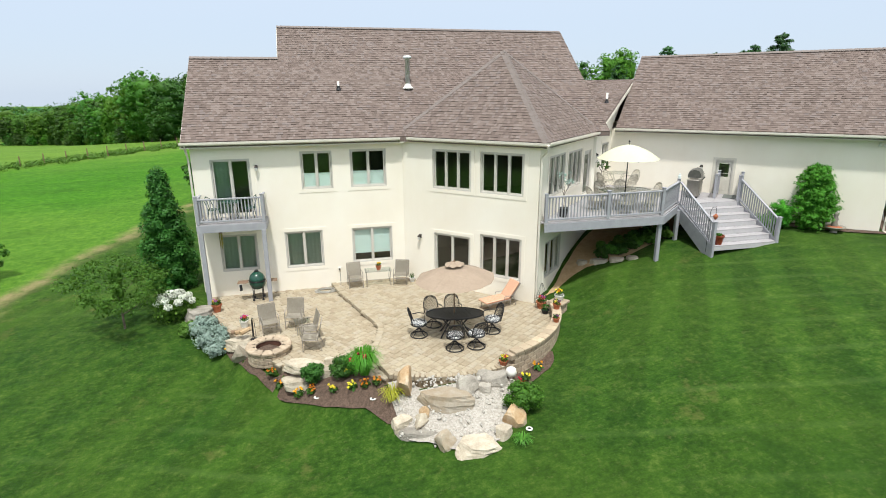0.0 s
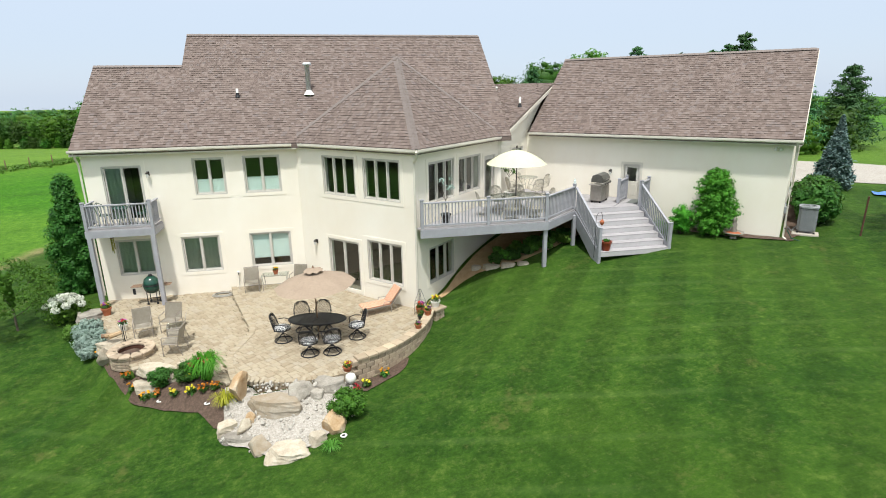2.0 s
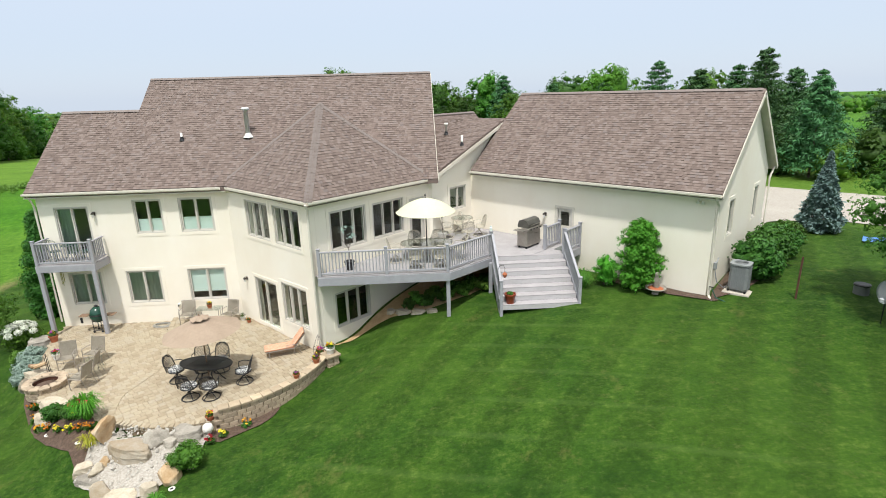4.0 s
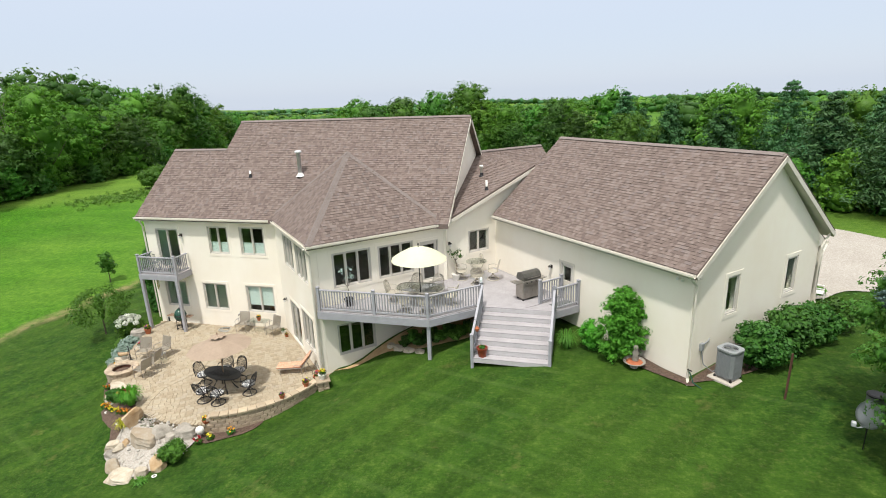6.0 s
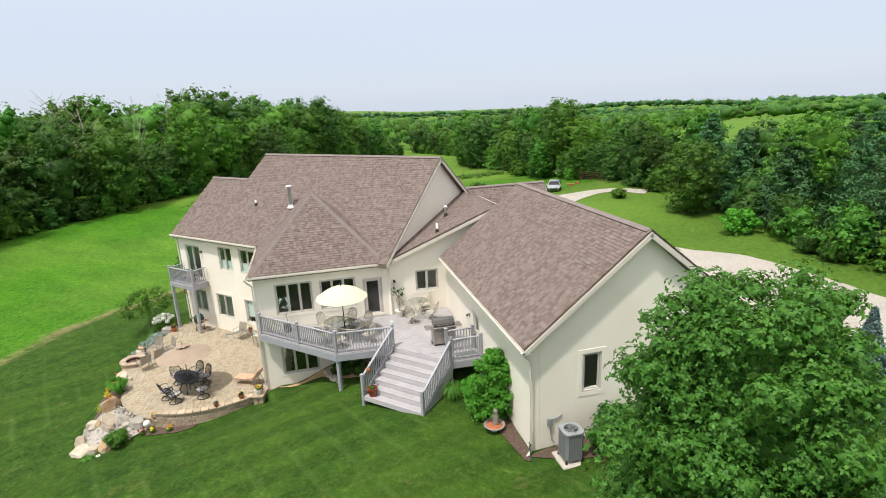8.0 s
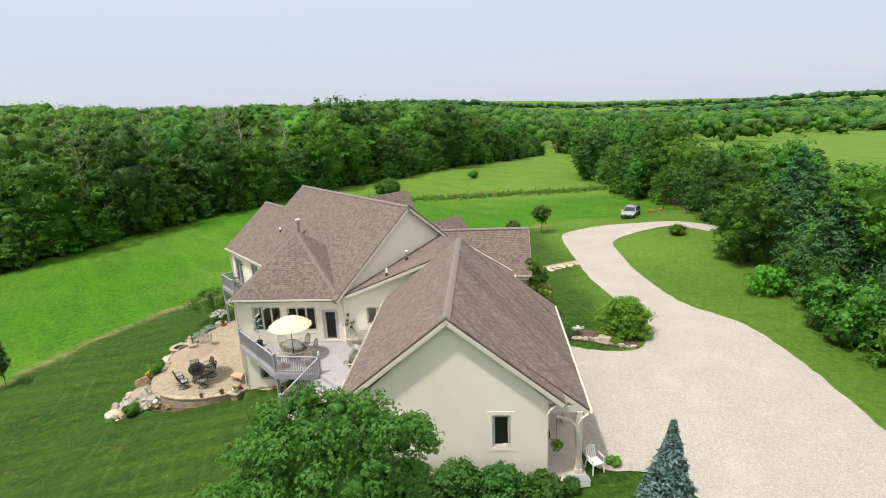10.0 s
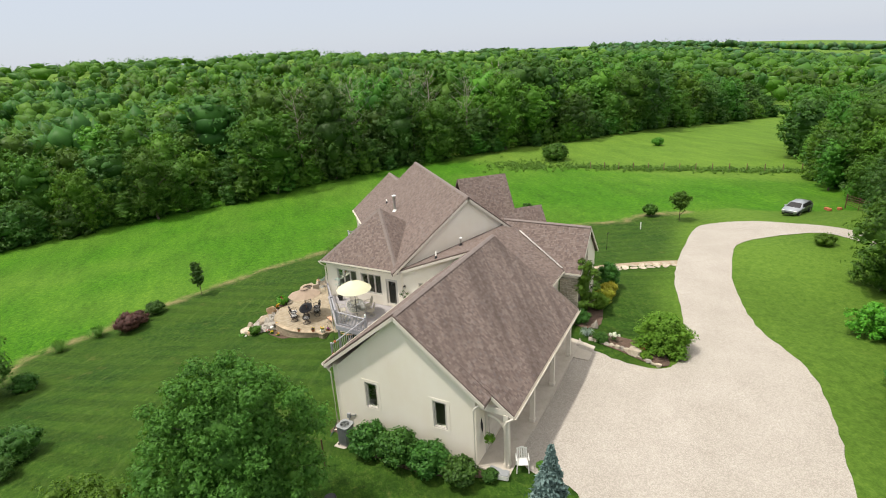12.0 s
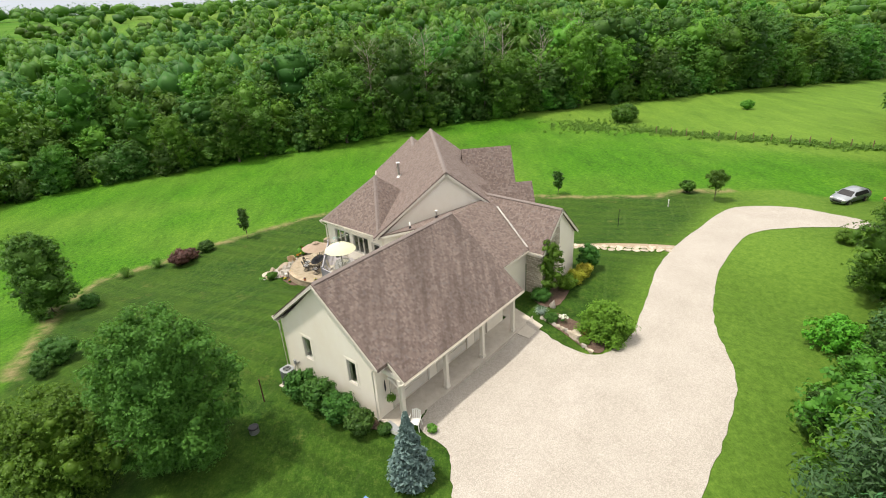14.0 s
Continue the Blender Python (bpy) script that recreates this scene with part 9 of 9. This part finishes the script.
part("leaves", quads_mesh("leaves", leaf_arrays(rf, [(0, 0, 0.38), (0.32, 0.15, 0.34), (-0.3, -0.1, 0.34)], [(0.5, 0.5, 0.45)] * 3, 300, 0.11, shell=0.4), M_L_LIGHT), None, hy)
for k in range(16):
    a, q = k * 2.399, math.sqrt((k + 0.5) / 16)
    head = quads_mesh("flower_head", leaf_arrays(rf, [(0, 0, 0)], [(0.15, 0.15, 0.13)], 130, 0.065, shell=0.78), M_F_WHITE)
    part("flower_head", head, None, hy).location = (0.66 * math.cos(a) * q, 0.58 * math.sin(a) * q, 0.66 + 0.34 * (1 - q * q))
flowers(on_ground(17.4, 11.1, -0.02), 0.3, 0.5, 24, M_F_WHITE, "clump of white flowers in the front bed", size=0.10)
# planting under the deck
sheet("shade_bed", smooth_loop([(5.2, -4.05), (6.3, -3.25), (7.2, -2.95), (8.6, -3.2), (9.8, -3.0), (11.4, -2.3), (12.8, -1.4), (13.5, -0.4), (11.6, 1.6), (9.0, -0.3), (7.2, -2.0), (5.6, -3.6)], 4, 0.03, 9), M_SOIL, 0.03, "shaded tan soil bed under the deck", "flower bed", step=0.5)
for i in range(16):
    x, y = 8.3 + 0.21 * i, -2.75 + 0.35 * math.sin(i * 1.7) + 0.045 * i
    plant("hosta", on_ground(x, y, -0.02), bush(0.36, 0.50, 130 + i % 4, M_L_GRASS if i % 3 else M_L_SHRUB, 12, 60, 0.08), "leafy shade plant under the deck", "plant", "shade plants under the deck", stems="stems")

# ---------------------------------------------------------------- woods
W_EDGE = [(-28, -66), (-38.5, -50), (-44, -37), (-49.5, -20), (-53.5, -3), (-55.5, 12), (-57, 29), (-57.4, 42), (-57, 54), (-61, 70), (-68.5, 89), (-80, 116), (-94, 150)]
E_EDGE = [(-96, 157), (-82, 150), (-66, 141), (-47, 107), (-32, 79), (-19, 67.5), (-9.5, 57), (-2, 50.5), (5, 45), (10.2, 40.3), (16.6, 33.8), (21.0, 27.5), (25.6, 21.8), (30.4, 16.4), (36, 12.0), (41, 8.5)]
protos, protos_lo, PROTO_H = [], [], (15.5, 13.5, 16.5, 12.5, 14.5, 11.5, 17.0, 13.0)
for i, (h, r, leaf, bl) in enumerate(((15.5, 6.0, M_L_OAK, 1.05), (13.5, 5.2, M_L_LIGHT, 1.15), (16.5, 6.6, M_L_DARK, 1.0), (12.5, 5.2, M_L_OAK, 0.9), (14.5, 5.0, M_L_LIGHT, 1.2), (11.5, 5.3, M_L_DARK, 0.9), (17.0, 5.6, M_L_OAK, 1.25), (13.0, 4.6, M_L_SHRUB, 1.05))):
    protos.append(broadleaf(h, r, 200 + i, leaf, 52, 38, 0.30, 0.06, bl, 3, clump=0.26, inner=0.46, core_k=0.40, fill=2))
    protos_lo.append(broadleaf(h, r, 215 + i, leaf, 44, 15, 0.42, 0.08, bl, 3, clump=0.28, inner=0.48, core_k=0.42, fill=2))
low_protos = [broadleaf(4.6, 2.5, 230 + i, m, 18, 18, 0.28, 0.0, 0.7, 3, clump=0.34, core_k=0.42) for i, m in enumerate((M_L_OAK, M_L_LIGHT, M_L_SHRUB, M_L_DARK))]
pines = [pine(h, r, 240 + i, M_L_PINE_HAZE, 62, 0.125, 19) for i, (h, r) in enumerate(((8.0, 3.2), (9.2, 3.6), (7.0, 3.0)))]
KIND = ("mixed broadleaf woodland tree with a full green crown", "leafy thicket shrub along the wood edge", "layered dark green pine at the wood edge")


def along(edge, f):
    seg = [math.dist(a, b) for a, b in zip(edge, edge[1:])]
    d = f * sum(seg)
    for (a, b), L in zip(zip(edge, edge[1:]), seg):
        if d <= L:
            t = d / L
            nx_, ny_ = (b[1] - a[1]) / L, -(b[0] - a[0]) / L
            return a[0] + (b[0] - a[0]) * t, a[1] + (b[1] - a[1]) * t, nx_, ny_
        d -= L
    return (*edge[-1], 0, 0)


def wood(edge, side, rows, spacing, seed, pick):
    """Rows of trees behind an edge line."""
    rg = random.Random(seed)
    total = sum(math.dist(a, b) for a, b in zip(edge, edge[1:]))
    for row in range(rows):
        n = int(total / spacing)
        for k in range(n):
            x, y, nx_, ny_ = along(edge, min(0.999, max(0, (k + 0.5 * (row % 2) + rg.uniform(-0.3, 0.3)) / n)))
            dpt = 2.5 + row * spacing * 0.95 + rg.uniform(-1.5, 1.5)
            x, y = x + side * nx_ * dpt, y + side * ny_ * dpt
            m, kind, s = pick(rg, row, x, y)
            plant(("woodland_tree", "thicket_shrub", "pine_tree")[kind], (x, y, ground_z(x, y) - 0.1), m, KIND[kind], "shrub" if kind == 1 else "tree", ("woodland trees", "wood-edge thicket", "wood-edge pines")[kind], rg.uniform(0, 360), (s, s, s * rg.uniform(0.9, 1.12)))


def pick_west(rg, row, x, y):
    s = rg.uniform(0.92, 1.06) if -18 < y < 45 else rg.uniform(0.82, 1.02)
    if row == 0 and (y < -18 or rg.random() < 0.35):
        s = rg.uniform(0.52, 0.72)
    if row == 1 and y < -18:
        s = rg.uniform(0.62, 0.85)
    return rg.choice(protos if row == 0 else protos_lo), 0, s * (1 + 0.05 * row) * (1 - 0.25 * sst(95, 130, y))


def pick_east(rg, row, x, y):
    if x > 18 and rg.random() < 0.88:
        return rg.choice(pines), 2, rg.uniform(0.78, 1.02)
    k = rg.randrange(len(protos))
    tall = rg.uniform(4.6, 7.4) if -6 < x < 17 else rg.uniform(6.0, 8.6) if x > -20 else rg.uniform(9.0, 12.5) if x > -72 else rg.uniform(8.0, 10.5)
    return (protos if row == 0 and x > 0 else protos_lo)[k], 0, tall / PROTO_H[k]


wood(W_EDGE, -1, 4, 7.3, 1, pick_west)
wood(W_EDGE, -1, 1, 3.1, 2, lambda rg, row, x, y: (rg.choice(low_protos), 1, rg.uniform(0.7, 1.5)))
wood(E_EDGE, -1, 3, 5.6, 3, pick_east)
wood(E_EDGE, -1, 1, 2.8, 4, lambda rg, row, x, y: (rg.choice(low_protos), 1, rg.uniform(0.5, 0.95)))
# a tall pair behind the house, a bright one before it, a dark dome oak and bare dead trees in the wood
for x, y, s, k in ((-1.8, 57.3, 0.77, 0), (-8, 62, 0.66, 6), (4.6, 51.4, 0.54, 4), (-67.0, 76.0, 1.05, 2), (26.9, 28.4, 0.66, 1), (18.9, 30.4, 0.55, 3)):
    plant("woodland_tree", (x, y, ground_z(x, y) - 0.1), protos[k], KIND[0], "tree", "woodland trees", 40, (s, s, s))
plant("woodland_tree", (0.8, 55.5, ground_z(0.8, 55.5) - 0.1), broadleaf(8.8, 3.6, 260, M_L_FRESH, 60, 44, 0.26, 0.05, 1.0, 3, clump=0.25, inner=0.45, core_k=0.40), "bright yellow-green tree at the wood edge", "tree", "woodland trees")
for k, (x, y, h) in enumerate(((-64, 20, 17.5), (-66, 24, 16.5), (-62, -2, 16.5), (-68, 40, 17), (-66, 6, 16.5), (-69, 9, 17.5), (-67, 1, 16), (-63, 31, 16), (-71, 14, 17.5))):
    bm = trunk_bm(h, 0.20, 600 + k, 16, 0.35, 0.26, 0.8)
    rg = random.Random(700 + k)
    for j in range(46):
        f, a = rg.uniform(0.45, 0.98), rg.uniform(0, math.tau)
        b0 = Vector((math.cos(a), math.sin(a), 0)) * rg.uniform(0.1, 1.0) * h * 0.11 + Vector((0, 0, h * f))
        tube(bm, [b0, b0 + Vector((math.cos(a) * 0.7, math.sin(a) * 0.7, 1.0)) * rg.uniform(0.5, 1.3)], 0.035, 3, r_end=0.012)
    single("dead_tree", bm, M_DEADWOOD, "bare grey dead tree standing among the woods", "tree", (x, y, ground_z(x, y) - 0.2), group="dead trees")


plant("pine_tree", (31.4, 20.6, ground_z(31.4, 20.6) - 0.1), pines[0], KIND[2], "tree", "wood-edge pines", 70, (1.0, 1.0, 0.95))
# far woods: many small crowns joined
def far_ok(x, y):
    d = math.hypot(x, y)
    # the meadow tongue between the two woods stays open
    if 40 < y < 158:
        west_x = np.interp(y, [p[1] for p in W_EDGE], [p[0] for p in W_EDGE])
        east_x = np.interp(y, [p[1] for p in E_EDGE[::-1]], [p[0] for p in E_EDGE[::-1]])
        if west_x - 2 < x < east_x + 4:
            return False
    if d < 60 or (x > 40 and d < 240):
        return False
    # open fields beyond the east wood
    if 74 < math.degrees(math.atan2(y, x)) < 97 and d < 330:
        return False
    # meadow wedge and its far fields stay open
    if y > -60 and x > -62 - 0.05 * max(0, y) and x < 200 and y < 95 and x < 60 and y < 70 + 0.0 * x:
        return False
    if -40 < x < 60 and 70 < y < 215 and not (noise.noise((x * 0.02, y * 0.02, 5)) > 0.32):
        return False
    if -80 < x <= -40 and 95 < y < 230:
        return False
    return True


fr_ = np.random.default_rng(77)
cs, rs_, n_ = [], [], []
tries = 0
while len(cs) < 3300 and tries < 90000:
    tries += 1
    a = fr_.uniform(radians(25), radians(250))
    far = tries % 4 == 0
    d = 900 + 1500 * fr_.random() if far else 58 + 900 * fr_.random() ** 1.7
    x, y = d * math.cos(a), d * math.sin(a)
    if not far_ok(x, y):
        continue
    west = x < -55
    if d < 330 and not west and noise.noise((x * 0.012, y * 0.012, 9)) < 0.02 and y > 95:
        continue
    if west:
        ed = min(math.dist((x, y), p) for p in W_EDGE)
        if ed < 22:
            continue
    g = fr_.uniform(3.4, 5.6) * (1 + d / 700)
    h = fr_.uniform(9, 14) if west else fr_.uniform(7, 10)
    cs.append((x, y, ground_z(x, y) + h * 0.5))
    rs_.append((g, g, h * 0.52))
    n_.append(d)
# the wooded slope to the south-west
for _ in range(200):
    a, d = radians(fr_.uniform(192, 238)), 88 + 190 * fr_.random() ** 1.3
    x, y = d * math.cos(a), d * math.sin(a)
    if min(math.dist((x, y), p) for p in W_EDGE) < 20:
        continue
    h = fr_.uniform(11, 16)
    cs.append((x, y, ground_z(x, y) + h * 0.5))
    rs_.append((5.5, 5.5, h * 0.52))
    n_.append(min(d, 189))
# the closed canopy behind the west wood
for _ in range(620):
    a, d = radians(fr_.uniform(140, 200)), 88 + 260 * fr_.random() ** 1.3
    x, y = d * math.cos(a), d * math.sin(a)
    if x > -75 or y > 120 or min(math.dist((x, y), p) for p in W_EDGE) < 24:
        continue
    h = fr_.uniform(10, 14)
    cs.append((x, y, ground_z(x, y) + h * 0.48))
    rs_.append((5.8, 5.8, h * 0.52))
    n_.append(max(d, 191))
# tree belts that close the far fields to the north and east
for ring_d, hgt in ((400, 11), (640, 13), (1000, 15), (1500, 19), (2250, 27)):
    for k in range(int(math.radians(130) * ring_d / 13)):
        a = radians(18) + k * 13 / ring_d
        d = ring_d * (1 + 0.06 * math.sin(a * 7 + ring_d)) + fr_.normal() * 9
        x, y = d * math.cos(a), d * math.sin(a)
        h = hgt * fr_.uniform(0.75, 1.15)
        cs.append((x, y, ground_z(x, y) + h * 0.45))
        rs_.append((9.0 + ring_d / 220, 9.0 + ring_d / 220, h * 0.55))
        n_.append(max(430, d))
cs, rs_, n_ = np.array(cs), np.array(rs_), np.array(n_)
near = n_ < 190
mid = (n_ >= 190) & (n_ < 420)
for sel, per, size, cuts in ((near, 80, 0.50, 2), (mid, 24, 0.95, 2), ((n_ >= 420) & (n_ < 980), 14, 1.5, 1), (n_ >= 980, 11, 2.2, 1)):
    # beyond 980 m the blue-green puts distance haze into the crowns' colour
    for j, mat in enumerate((M_L_OAK, M_L_LIGHT, M_L_DARK) if sel.sum() and n_[sel].min() < 980 else (M_L_PINE_HAZE, M_L_DARK, M_L_PINE_HAZE)):
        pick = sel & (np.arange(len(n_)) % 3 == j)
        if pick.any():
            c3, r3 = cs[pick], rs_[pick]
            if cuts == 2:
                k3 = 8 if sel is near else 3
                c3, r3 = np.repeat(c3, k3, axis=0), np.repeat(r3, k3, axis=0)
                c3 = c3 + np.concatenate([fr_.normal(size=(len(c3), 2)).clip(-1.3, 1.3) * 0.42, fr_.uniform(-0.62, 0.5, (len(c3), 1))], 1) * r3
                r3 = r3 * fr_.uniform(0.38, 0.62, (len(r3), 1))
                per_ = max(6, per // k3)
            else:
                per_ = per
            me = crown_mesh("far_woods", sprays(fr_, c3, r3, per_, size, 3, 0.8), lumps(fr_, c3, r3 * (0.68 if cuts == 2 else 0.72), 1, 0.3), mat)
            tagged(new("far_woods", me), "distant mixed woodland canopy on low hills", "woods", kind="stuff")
# weedy strip and tufts between the fields
tv = []
for k in range(900):
    f = fr_.random()
    x, y = -46 + 33 * f + fr_.normal() * 1.0, 30 + 31 * f + fr_.normal() * 1.0
    if f < 0.28:
        x, y = x + fr_.normal() * 2.0, y + fr_.normal() * 2.2
    tv.append((x, y, ground_z(x, y) + 0.25))
tv = np.array(tv) - np.array((0, 0, 0.08))
tagged(new("weeds", quads_mesh("weeds", leaf_arrays(fr_, tv, np.full((len(tv), 3), 0.38), 24, 0.16, shell=0.2), M_L_GRASS)), "rough weeds and brambles along the field boundary", "weeds", kind="stuff")
for k in range(14):
    f = k / 13
    x, y = -33 + 20 * f, 41 + 20 * f
    single("fence_post", tube(bmesh.new(), [(0, 0, -0.3), (0, 0, 1.15)], 0.06, 6), M_WOOD, "weathered wooden field fence post", "post", (x, y, ground_z(x, y)), group="field fence posts")
